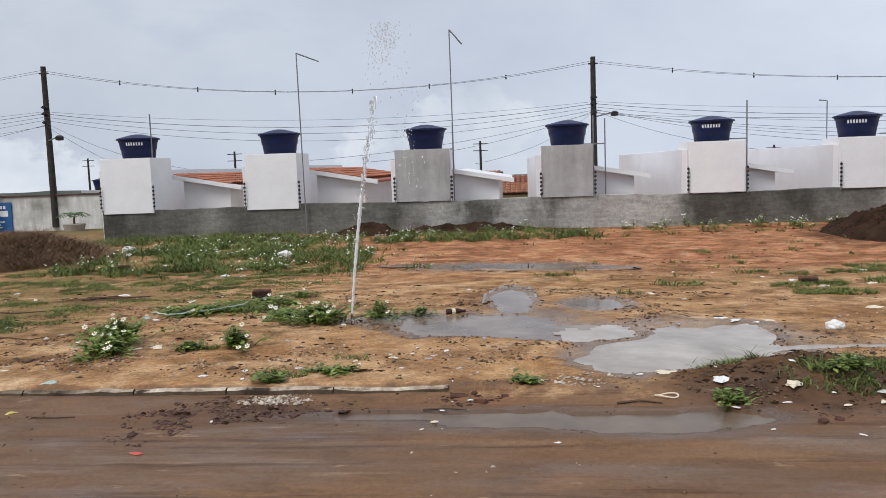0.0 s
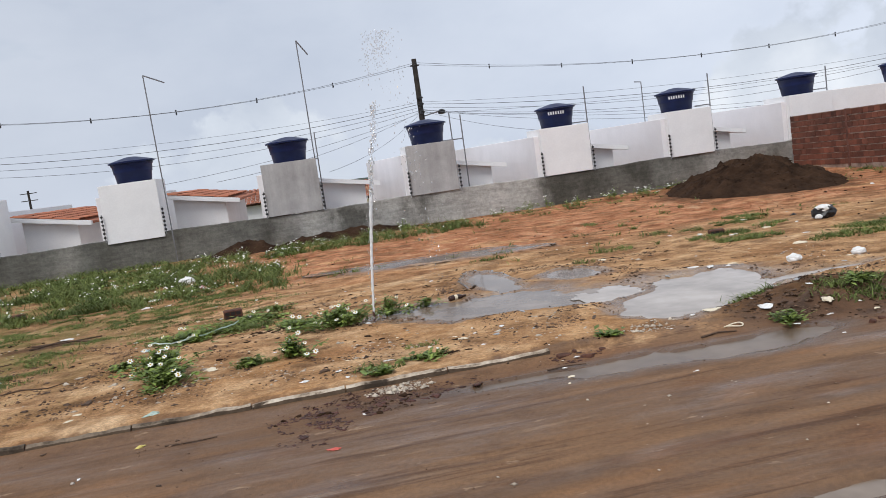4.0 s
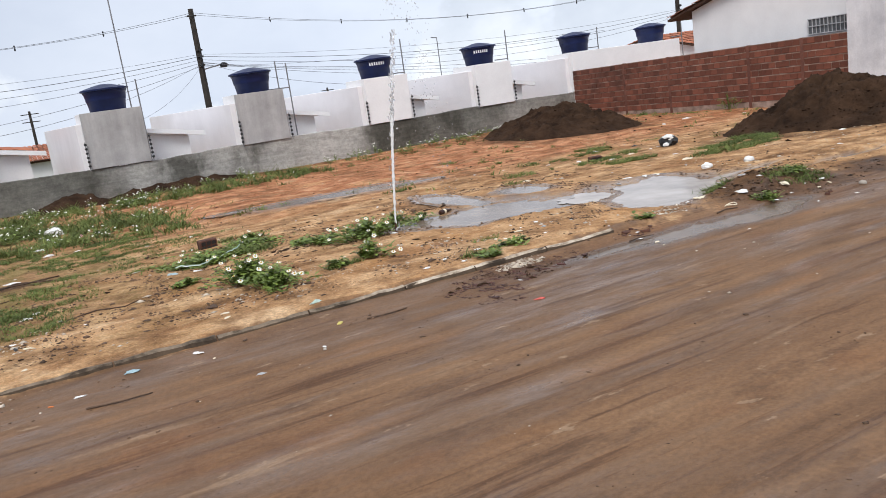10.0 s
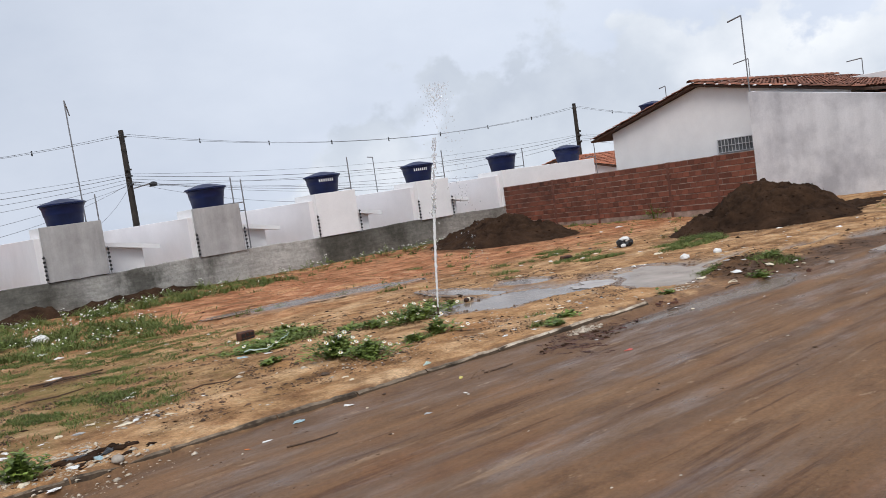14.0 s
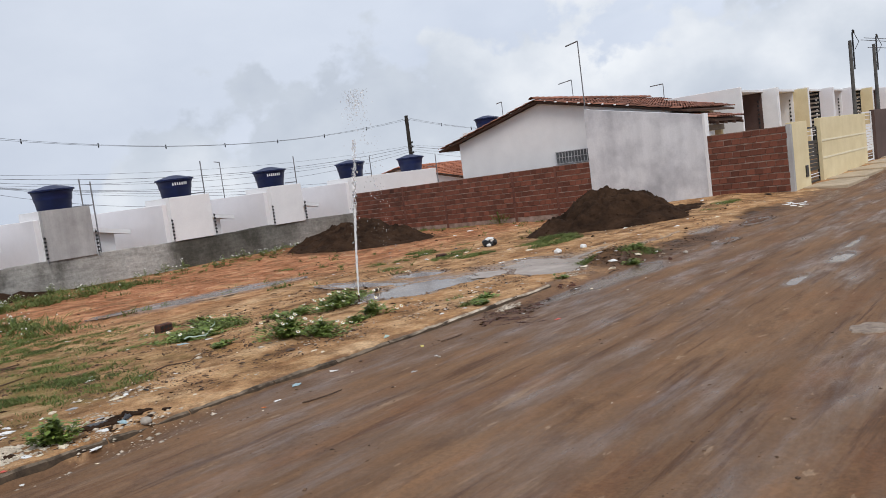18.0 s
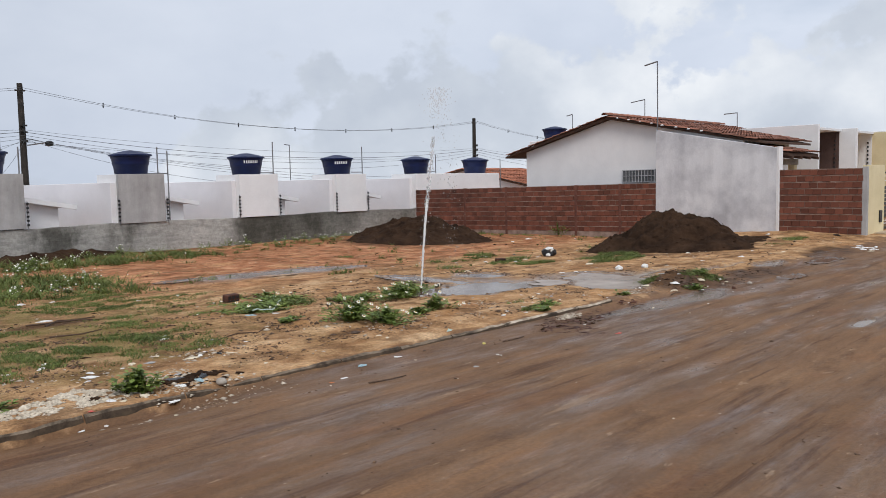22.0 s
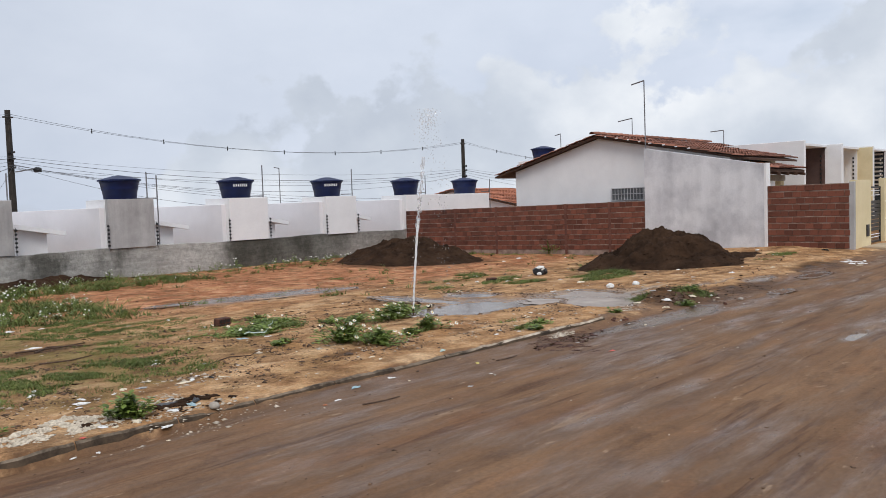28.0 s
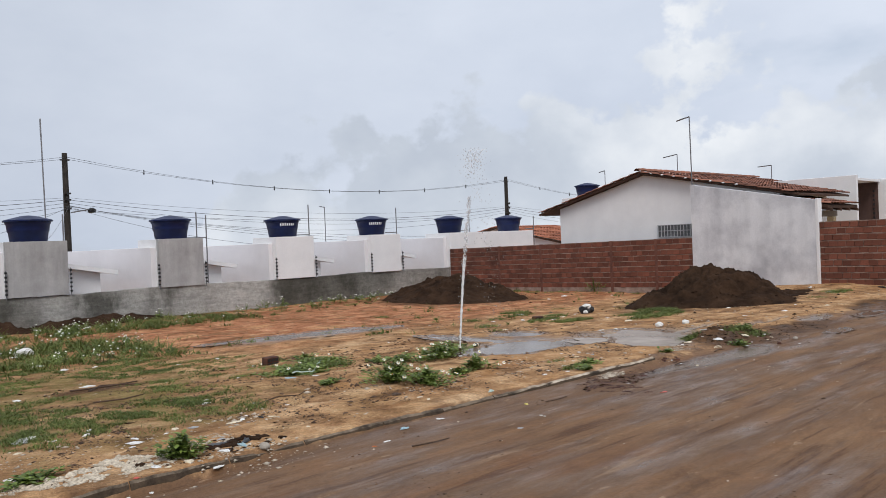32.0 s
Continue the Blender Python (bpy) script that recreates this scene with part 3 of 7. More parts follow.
def wall_material():
    """Rough grey plaster, wet and mossy in dark patches, pale where it is dry."""
    m, nt, b = nodes_of("old_grey_wall", 0.92)
    a, f = tex(nt, 0.5, 6, 0.62, "Object", (1, 1, 0.6)), tex(nt, 9, 6, 0.7)
    light = ramp(nt, a, (0.36, (0.12, 0.115, 0.1)), (0.43, (0.3, 0.29, 0.265)), (0.55, (0.42, 0.405, 0.375)), (0.7, (0.52, 0.5, 0.47)))
    dark = ramp(nt, a, (0.38, (0.065, 0.062, 0.05)), (0.6, (0.15, 0.145, 0.125)), (0.72, (0.25, 0.24, 0.21)))
    sp = nt.nodes.new("ShaderNodeSeparateXYZ")
    nt.links.new(nt.nodes.new("ShaderNodeTexCoord").outputs["Object"], sp.inputs[0])
    wob = math2(nt, "MULTIPLY", math2(nt, "SUBTRACT", tex(nt, 1.1, 5), 0.5), 0.06)
    along = math2(nt, "ADD", math2(nt, "MULTIPLY", math2(nt, "ADD", sp.outputs[0], 12.0), 0.04), wob)
    c = mixc(nt, ramp(nt, along, (0.36, grey(0.9)), (0.4, grey(0.0)), (0.675, grey(0.0)), (0.69, grey(1.0)), (0.86, grey(0.8)), (0.92, grey(0.35))), light, dark)
    brushed = tex(nt, 1.0, 6, 0.65, "Object", (2.2, 2.2, 11))
    c = mixc(nt, 0.55, c, ramp(nt, brushed, (0.34, grey(0.6)), (0.64, grey(1.25))), "MULTIPLY")
    c = mixc(nt, 0.6, c, ramp(nt, f, (0.3, grey(0.5)), (0.68, grey(1.25))), "MULTIPLY")
    nt.links.new(c, b.inputs["Base Color"])
    bump(nt, b, f, 0.04, 0.8)
    return m


M_OLDWALL = wall_material()


def kerb_material():
    """Concrete kerb: mottled, paler on faces that point up, dark brown on the side faces."""
    m, nt, b = nodes_of("mottled_kerb_concrete", 0.95)
    geo, sp, up = nt.nodes.new("ShaderNodeNewGeometry"), nt.nodes.new("ShaderNodeSeparateXYZ"), nt.nodes.new("ShaderNodeSeparateXYZ")
    nt.links.new(nt.nodes.new("ShaderNodeTexCoord").outputs["Object"], sp.inputs[0])
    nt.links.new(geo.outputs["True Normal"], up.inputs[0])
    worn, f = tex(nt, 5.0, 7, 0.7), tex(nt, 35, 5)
    # dark brown tone of the side faces, then two tones for the top
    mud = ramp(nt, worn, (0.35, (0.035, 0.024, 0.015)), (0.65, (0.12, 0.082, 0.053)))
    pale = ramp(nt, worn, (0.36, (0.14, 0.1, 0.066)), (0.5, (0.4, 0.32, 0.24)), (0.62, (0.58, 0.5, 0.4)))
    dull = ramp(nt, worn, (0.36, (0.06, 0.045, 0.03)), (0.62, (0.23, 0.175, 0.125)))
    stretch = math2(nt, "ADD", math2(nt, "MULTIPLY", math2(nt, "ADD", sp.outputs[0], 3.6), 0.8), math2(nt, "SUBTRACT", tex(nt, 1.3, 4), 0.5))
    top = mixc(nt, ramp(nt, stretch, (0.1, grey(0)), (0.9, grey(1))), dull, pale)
    # picks the top tone by how far a face points up, broken by noise
    upturned = math2(nt, "ADD", up.outputs[2], math2(nt, "MULTIPLY", math2(nt, "SUBTRACT", worn, 0.5), 1.3))
    c = mixc(nt, ramp(nt, upturned, (0.6, grey(0)), (0.78, grey(1))), mud, top)
    c = mixc(nt, 0.5, c, ramp(nt, f, (0.3, grey(0.55)), (0.7, grey(1.25))), "MULTIPLY")
    nt.links.new(c, b.inputs["Base Color"])
    bump(nt, b, f, 0.008)
    return m


M_KERB = kerb_material()


def whitewash_material(name, pale, dull, amount):
    """Thin whitewash: cloudy grey stains and faint runs down the wall."""
    m, nt, b = nodes_of(name, 0.88)
    cloudy, runs, f = tex(nt, 0.75, 6, 0.62), tex(nt, 1.0, 5, 0.6, "Object", (3.0, 3.0, 0.35)), tex(nt, 28, 4)
    c = ramp(nt, cloudy, (0.42, pale), (0.66, dull))
    c = mixc(nt, amount, c, ramp(nt, runs, (0.35, grey(0.78)), (0.65, grey(1.12))), "MULTIPLY")
    c = mixc(nt, 0.15, c, ramp(nt, f, (0.3, grey(0.6)), (0.7, grey(1.2))), "MULTIPLY")
    nt.links.new(c, b.inputs["Base Color"])
    bump(nt, b, f, 0.004, 0.5)
    return m


M_WHITEWASH = whitewash_material("whitewashed_render", (0.78, 0.78, 0.8), (0.47, 0.47, 0.5), 0.35)
M_CEMENT = whitewash_material("grey_cement_render", (0.44, 0.43, 0.425), (0.3, 0.29, 0.285), 0.8)

# ---- rear boundary wall with its tank towers ----
WY = 17.5


def build_rear_wall():
    bm = bmesh.new()
    n = 120
    x0, x1 = -11.95, 13.4
    rows = []
    for i in range(n + 1):
        x = x0 + (x1 - x0) * i / n
        top = 0.66 + 0.03 * math.sin(x * 0.8) + 0.02 * (random.random() - 0.5)
        f, k = WY - 0.06, WY + 0.1
        rows.append([bm.verts.new(p) for p in ((x, f, -0.8), (x, f + 0.015 * random.random(), top), (x, k, top + 0.01), (x, k, -0.8))])
    for a, b in zip(rows, rows[1:]):
        for j in range(3):
            bm.faces.new((a[j], b[j], b[j + 1], a[j + 1]))
    bm.faces.new(rows[0])
    bm.faces.new(rows[-1][::-1])
    bmesh.ops.recalc_face_normals(bm, faces=bm.faces)
    tagged(part("wall_north", bm, M_OLDWALL), "low rough grey plastered wall with damp dark patches", "wall", "", "structure")


build_rear_wall()


def tank_mesh():
    prof = [(0.46, 0.0), (0.475, 0.02), (0.51, 0.27), (0.528, 0.285), (0.535, 0.34), (0.552, 0.48), (0.575, 0.5), (0.59, 0.585)]
    return bm_mesh("barrel", lathe(prof, 28), M_TANK, True)


def lid_mesh():
    prof = [(0.6, 0.555), (0.635, 0.56), (0.635, 0.6), (0.6, 0.615), (0.33, 0.685), (0.16, 0.725), (0.05, 0.735)]
    return bm_mesh("lid", lathe(prof, 32, wave=lambda k, r, z: 1.0 if z < 0.61 else (1.0 if k % 4 < 2 else 0.93)), M_TANK)


BARREL, LID = tank_mesh(), lid_mesh()


def logo_bars(parent, turn):
    """The maker's mark as a row of small white blocks on the barrel."""
    for i in range(7):
        a = radians(turn) + (i - 3) * 0.135
        bm = box(-0.021, -0.004, -0.047, 0.021, 0.004, 0.047)
        ob = part("logo_block", bm, M_LETTER, parent, "white logo block")
        ob.matrix_local = Matrix.Translation((0.556 * math.sin(a), -0.556 * math.cos(a), 0.43)) @ Matrix.Rotation(a, 4, "Z") @ pose(0, 0, 0, 8)


TANKS = [(-11.05, 18.2, 2.2, 12), (-6.65, 18.2, 2.18, None), (-2.24, 18.2, 2.15, None), (1.9, 18.2, 2.12, None), (6.0, 18.2, 2.08, -15), (10.0, 18.2, 2.06, -22), (14.3, 18.3, 2.05, None), (18.2, 18.4, 2.05, None)]


def build_tank(x, y, z, mark):
    t = empty("water_tank", pose(x, y, z), "dark blue plastic water tank with a domed lid", "water tank", "roof water tanks")
    part("barrel", BARREL, None, t)
    part("lid", LID, None, t)
    if mark is not None:
        logo_bars(t, mark)
    return t


for spec in TANKS:
    build_tank(*spec)

TOWERS = [(-11.9, -10.35, 2.2, "white"), (-7.5, -5.95, 2.18, "white"), (-3.07, -1.5, 2.15, "grey"), (1.12, 2.56, 2.12, "grey"), (5.2, 6.73, 2.08, "white"), (9.3, 10.75, 2.06, "white"), (13.42, 14.9, 2.05, "white")]


def build_tower(x0, x1, top, kind):
    m = M_CEMENT if kind == "grey" else M_WHITE
    t = empty("tank_tower", pose(x0, WY, 0), ("bare grey cement" if kind == "grey" else "white painted") + " masonry tower that carries a water tank", "tower", "tank towers")
    w = x1 - x0
    low = 0.56 if x0 < -7 or x0 < -5 else 0.66
    part("front_panel", box(0, -0.1, low, w, 0.06, top, 0.006), m, t)
    part("side_panel", box(0.0, 0.06, -0.4, 0.12, 1.35, top - 0.002, 0.004), M_WHITE, t)
    part("side_panel", box(w - 0.12, 0.06, -0.4, w, 1.35, top - 0.002, 0.004), M_WHITE, t)
    part("slab", box(0.12, 0.06, top - 0.12, w - 0.12, 1.35, top - 0.004), M_CEMENT, t)
    return t


for spec in TOWERS:
    build_tower(*spec)

# wall in line with the towers past the brick wall, and the party walls of the plots
tagged(part("wall_far_plot", box(14.9, WY, -0.5, 18.85, WY + 1.6, 2.05, 0.01), M_WHITE), "plain white masonry wall that carries a tank", "wall", "", "structure")
for x0, *_ in TOWERS:
    w = box(x0 - 0.16, WY + 0.12, -0.6, x0 - 0.002, 31, 1.88, 0.01)
    tagged(part("party_wall", w, M_PINKISH), "pale painted party wall between two plots", "wall", "party walls", "structure")


def tiles_on(bm, origin, along, down, n_along, n_down, length, width, amp=0.05, n_last=None):
    """Rows of half-round clay tiles: along is the eave's way, down the fall of the roof."""
    o, a, d = Vector(origin), Vector(along).normalized(), Vector(down).normalized()
    up = a.cross(d)
    if up.z < 0:
        up = -up
    for i in range(n_along):
        for j in range(n_down):
            if n_last is not None and i > n_along + (n_last - n_along) * (j + 0.5) / n_down:
                continue
            p = o + a * (i + 0.5) * width + d * j * length + up * (0.012 * (random.random() - 0.5))
            skew = (random.random() - 0.5) * 0.012
            ring = []
            for e, lift in ((0.0, 0.004), (length * 1.12, 0.03)):
                rr = width * 0.5 * (1.0 if e else 0.86)
                ring.append([bm.verts.new(p + d * e + a * (skew * (1 if e else -1) + rr * math.cos(t)) + up * (lift + amp * math.sin(t))) for t in (0, 0.8, 1.57, 2.34, 3.14)])
            for k in range(4):
                bm.faces.new((ring[0][k], ring[0][k + 1], ring[1][k + 1], ring[1][k]))
    return bm


BACK_HOUSES = [(-10.35, 2.0, 1.62, True), (-5.95, 2.0, 1.66, True), (-1.5, 1.83, 1.56, False), (2.56, 1.78, 1.54, False), (6.73, 1.66, 1.5, False), (10.75, 1.74, 1.51, False)]


def build_back_house(x0, w, top, tiled):
    """The rear end of a house: gable wall, white verge and a roof that falls to one side."""
    h = empty("back_house", pose(x0, 19.7 if tiled else 18.75, 0), "white house end with a sloping " + ("orange tiled roof" if tiled else "white slab roof"), "house", "houses behind the wall")
    s, a = 0.18, -0.3 if tiled else 0.01
    z1 = top - s * (w - 0.45)
    part("gable_wall", prism([(0.01, -0.6), (w - 0.45, -0.6), (w - 0.45, z1 - 0.1), (0.01, top - 0.1)], 1, 0, 8), M_WHITE, h)
    part("verge", prism([(a, top - a * s - 0.13), (w, top - s * w - 0.13), (w, top - s * w), (a, top - a * s)], 1, -0.25, -0.05), M_WHITE, h, "white roof edge")
    part("roof", prism([(a, top - a * s - 0.1), (w - 0.05, top - s * (w - 0.05) - 0.1), (w - 0.05, top - s * (w - 0.05) - 0.03), (a, top - a * s - 0.03)], 1, -0.05, 8.3), M_TILE if tiled else M_PINKISH, h)
    if tiled:
        rows = tiles_on(bmesh.new(), (-0.25, -0.2, top + 0.25 * s), (0, 1, 0), (1, 0, -s), 38, int(w / 0.36), 0.38, 0.22, 0.045)
        tagged(part("tiles", rows, M_TILE, h), "", "", "", "stuff")
    return h


for spec in BACK_HOUSES:
    build_back_house(*spec)

# ---- brick wall on the east side ----
BW_A, BW_B = Vector((13.4, 17.35, 0)), Vector((13.56, 6.66, 0))


M_BRICKPILLAR = simple("dark_brick_pillar", (0.075, 0.03, 0.022), (0.2, 0.085, 0.06), 3, 0.95, fine=40)


def brick_mesh(length, height, depth, mat):
    bm = box(-length / 2, -depth / 2, -height / 2, length / 2, depth / 2, height / 2, 0.006)
    return bm_mesh("brick", bm, mat)


def build_brick_wall(name, a, b, base0, base1, top0, top1, limit, label, pillars=()):
    """Courses of hollow bricks with recessed mortar from a to b. limit: bricks built singly."""
    d = (b - a)
    run = d.length
    yaw = math.atan2(d.y, d.x)
    w = empty(name, Matrix.Translation(a) @ Matrix.Rotation(yaw, 4, "Z"), label, "wall", "", "structure")
    core = prism([(0, base0 - 0.4), (run, base1 - 0.4), (run, top1 - 0.01), (0, top0 - 0.01)], 1, -0.047, 0.047)
    part("mortar", core, M_MORTAR, w, "recessed grey-brown mortar")
    rise = max(top0 - base0, top1 - base1)
    pitch = rise / round(rise / 0.175)
    bl, j, jv = 0.22, 0.03, 0.006
    bh = pitch - j
    mesh = brick_mesh(bl - jv, bh, 0.118, M_BRICK)
    rest, made = bmesh.new(), 0
    slots = []
    course = 0
    while True:
        zz = (bh + j) * course
        if zz + bh > max(top0 - base0, top1 - base1) + 0.02:
            break
        x = -bl / 2 if course % 2 else 0.0
        while x < run - 0.05:
            lo, hi = max(0, x), min(run, x + bl)
            f = (lo + hi) / 2 / run
            zb = base0 + (base1 - base0) * f
            zt = top0 + (top1 - top0) * f
            zc = zb + zz + bh / 2 + (zt - zb - (bh + j) * round((zt - zb) / (bh + j))) * 0.5
            if hi - lo > 0.03 and zc + bh / 2 < zt + 0.05:
                slots.append(((lo + hi) / 2, zc, hi - lo - jv))
            x += bl
        course += 1
    slots.sort(key=lambda s: -s[0])
    for x, zc, length in slots:
        off = Matrix.Translation((x + random.uniform(-0.004, 0.004), random.uniform(-0.006, 0.006), zc + random.uniform(-0.004, 0.004))) @ pose(0, 0, 0, random.uniform(-1, 1), random.uniform(-0.8, 0.8), random.uniform(-1, 1))
        if made < limit:
            ob = part("brick", mesh, None, w)
            ob.matrix_local = off @ Matrix.Diagonal((length / (bl - jv), 1, 1, 1))
            made += 1
        else:
            r = bmesh.ops.create_cube(rest, size=1, matrix=off @ Matrix.Diagonal((length, 0.118, bh, 1)))
    if rest.verts:
        tagged(part("brick_rest", rest, M_BRICKS, w), "", "", "", "stuff")
    else:
        rest.free()
    for x in pillars:
        f = x / run
        part("pillar", box(x - 0.045, -0.068, base0 + (base1 - base0) * f - 0.3, x + 0.045, 0.064, top0 + (top1 - top0) * f, 0.006), M_BRICKPILLAR, w, "narrow dark pillar")
    return w


build_brick_wall("wall_east", BW_A, BW_B, -0.16, -0.02, 1.4, 1.53, 300, "unplastered wall of red hollow bricks with mortar joints", (2.6, 4.6, 7.6, 9.3))
WW_A, WW_B = Vector((13.56, 6.66, 0)), Vector((13.03, 2.78, 0))


def build_whitewashed_wall():
    d = WW_B - WW_A
    w = empty("wall_whitewashed", Matrix.Translation(WW_A) @ Matrix.Rotation(math.atan2(d.y, d.x), 4, "Z"), "tall whitewashed cement wall with a sloping top and grey stains", "wall", "", "structure")
    part("panel", prism([(0, -0.5), (d.length, -0.3), (d.length, 2.44), (0, 3.14)], 1, -0.08, 0.08), M_WHITEWASH, w)
    part("end_post", box(-0.1, -0.083, -0.4, 0.02, 0.12, 3.15, 0.006), M_WHITEWASH, w)
    part("end_post", box(d.length - 0.02, -0.09, -0.3, d.length + 0.06, 0.12, 2.47, 0.006), M_WHITE, w)


build_whitewashed_wall()
build_brick_wall("wall_brick_street", Vector((13.03, 2.72, 0)), Vector((13.03, 0.6, 0)), 0.12, 0.12, 1.84, 1.84, 300, "short stretch of red hollow brick wall beside the gate")

# ---- tiled house behind the brick wall ----
HX, RY, RZ = 14.28, 8.9, 3.77


M_GREYPANE = simple("dusty_window_pane", (0.07, 0.075, 0.08), (0.17, 0.175, 0.18), 3, 0.4, bumpd=0)
M_GRILLE = simple("grey_painted_grille", (0.42, 0.42, 0.43), (0.55, 0.55, 0.56), 3, 0.5, bumpd=0)


def build_house():
    h = empty("house", pose(HX, RY, 0), "white single-storey house with a low gabled clay tile roof", "house")
    s, s2 = 0.268, 0.2   # pitch of the north and the south slope
    yl, yr = 3.55, -4.6   # wall's north and south faces
    part("wall", prism([(yl, -0.4), (yl, RZ - s * yl - 0.11), (0, RZ - 0.11), (yr, RZ + s2 * yr - 0.11), (yr, -0.4)], 0, 0, 3.6), M_WHITE, h)
    part("rear_wall", prism([(yl, -0.4), (yl, RZ - s * yl - 0.11), (0, RZ - 0.11), (0, -0.4)], 0, 3.6, 9), M_WHITE, h)
    for sign, reach, far, sl in ((1, 4.35, 9.3, s), (-1, 5.25, 3.75, s2)):
        deck = bmesh.new()
        loops = [[deck.verts.new((x, y, z + dz)) for x, y, z in ((-0.24, 0, RZ), (9.2, 0, RZ), (far, sign * reach, RZ - sl * reach), (-0.24, sign * reach, RZ - sl * reach))] for dz in (-0.09, -0.03)]
        deck.faces.new(loops[0])
        deck.faces.new(loops[1][::-1])
        for k in range(4):
            deck.faces.new((loops[0][k], loops[1][k], loops[1][(k + 1) % 4], loops[0][(k + 1) % 4]))
        bmesh.ops.recalc_face_normals(deck, faces=deck.faces)
        part("roof_deck", deck, M_DARKWOOD, h, "dark wooden roof deck")
        rows = tiles_on(bmesh.new(), (-0.3, 0, RZ - 0.01), (1, 0, 0), (0, sign, -sl), 45, int(reach / 0.36), 0.37, 0.215, 0.04, (far + 0.45) / 0.215)
        tagged(part("roof_tiles", rows, M_TILE_OLD, h, "weathered clay roof tiles"), "", "", "", "stuff")
    ridge = bmesh.new()
    tiles_on(ridge, (-0.4, 0, RZ + 0.03), (0, 1, 0), (1, 0, 0), 1, 24, 0.38, 0.24, 0.08)
    bmesh.ops.translate(ridge, verts=ridge.verts, vec=(0, -0.12, 0))
    tagged(part("ridge_tiles", ridge, M_TILE_OLD, h), "", "", "", "stuff")
    dabs = bmesh.new()
    for i in range(8):
        y = -0.45 - 0.42 * i
        m = Matrix.Translation((-0.3, y + random.gauss(0, 0.02), RZ + s2 * y + 0.0)) @ Matrix.Diagonal((0.03, random.uniform(0.035, 0.06), 0.024, 1))
        bmesh.ops.create_icosphere(dabs, subdivisions=2, radius=1, matrix=m)
    tagged(part("mortar_dabs", dabs, M_WHITE, h, "white mortar dabs under the edge tiles"), "", "", "", "stuff")
    win = part("window", box(-0.03, -1.7, 1.56, 0.02, -0.5, 1.96), M_GREYPANE, h, "small high window with a white grille")
    for i in range(11):
        y = -1.68 + i * 1.16 / 10
        part("bar", box(-0.06, y - 0.008, 1.57, -0.04, y + 0.008, 1.95), M_GRILLE, win)
    for z in (1.56, 1.76, 1.95):
        part("rail", box(-0.065, -1.7, z - 0.01, -0.035, -0.5, z + 0.01), M_GRILLE, win)
    return h


build_house()


# ---- soil heaps ----
def wobble(x, y, f, seed):
    return fbm(x * f + seed * 3.1, y * f - seed * 1.7, int(seed) + 60, 3) - 0.44


def heap_height(x, y, spec):
    """Height of a heap over the ground."""
    cx, cy, rx, ry, height, seed = spec
    a = np.arctan2((y - cy) / ry, (x - cx) / rx)
    wob = 1 + 0.5 * wobble(np.cos(a) * 1.3 + 5, np.sin(a) * 1.3 + 5, 1.0, seed)
    f = np.clip(np.hypot((x - cx) / rx, (y - cy) / ry) / wob, 0, 1)
    prof = (1 - f) ** 0.93 * (1 - 0.16 * (1 - f) ** 5)
    lump = 0.36 * wobble(x, y, 1.4, seed) + 0.3 * wobble(x, y, 4.5, seed) + 0.2 * wobble(x, y, 11, seed)
    return height * 1.12 * prof + lump * np.minimum(1, 3 * (1 - f)) * min(1, 0.3 + height * 0.75)


HEAPS = []


def build_heap(x, y, rx, ry, height, seed, label):
    spec = (x, y, rx, ry, height, seed)
    HEAPS.append(spec)
    rings, sides = (60, 190) if height > 0.5 else (22, 120)
    f, a = np.meshgrid(np.linspace(0.004, 1.15, rings + 1), np.linspace(0, 2 * math.pi, sides, endpoint=False), indexing="ij")
    px, py = x + rx * f * np.cos(a), y + ry * f * np.sin(a)
    pz = gz(px, py) - 0.06 + heap_height(px, py, spec) - 0.1 * smooth(0.95, 1.15, f)
    i = np.arange((rings + 1) * sides).reshape(rings + 1, sides)
    j = np.roll(i, -1, 1)
    quads = np.stack([i[:-1], i[1:], j[1:], j[:-1]], -1).reshape(-1, 4)
    me = put_mesh("soil_mound", np.stack([px, py, pz], -1).reshape(-1, 3).tolist(), quads.tolist() + [i[0].tolist()], M_SOIL, True)
    return tagged(new("soil_mound", me), label, "soil mound", "soil mounds")


build_heap(8.65, 3.7, 1.9, 2.2, 0.97, 1.0, "tall heap of dark brown soil near the street")
build_heap(9.6, 13.6, 2.15, 2.85, 0.86, 5.0, "broad low heap of dark soil against the grey wall")

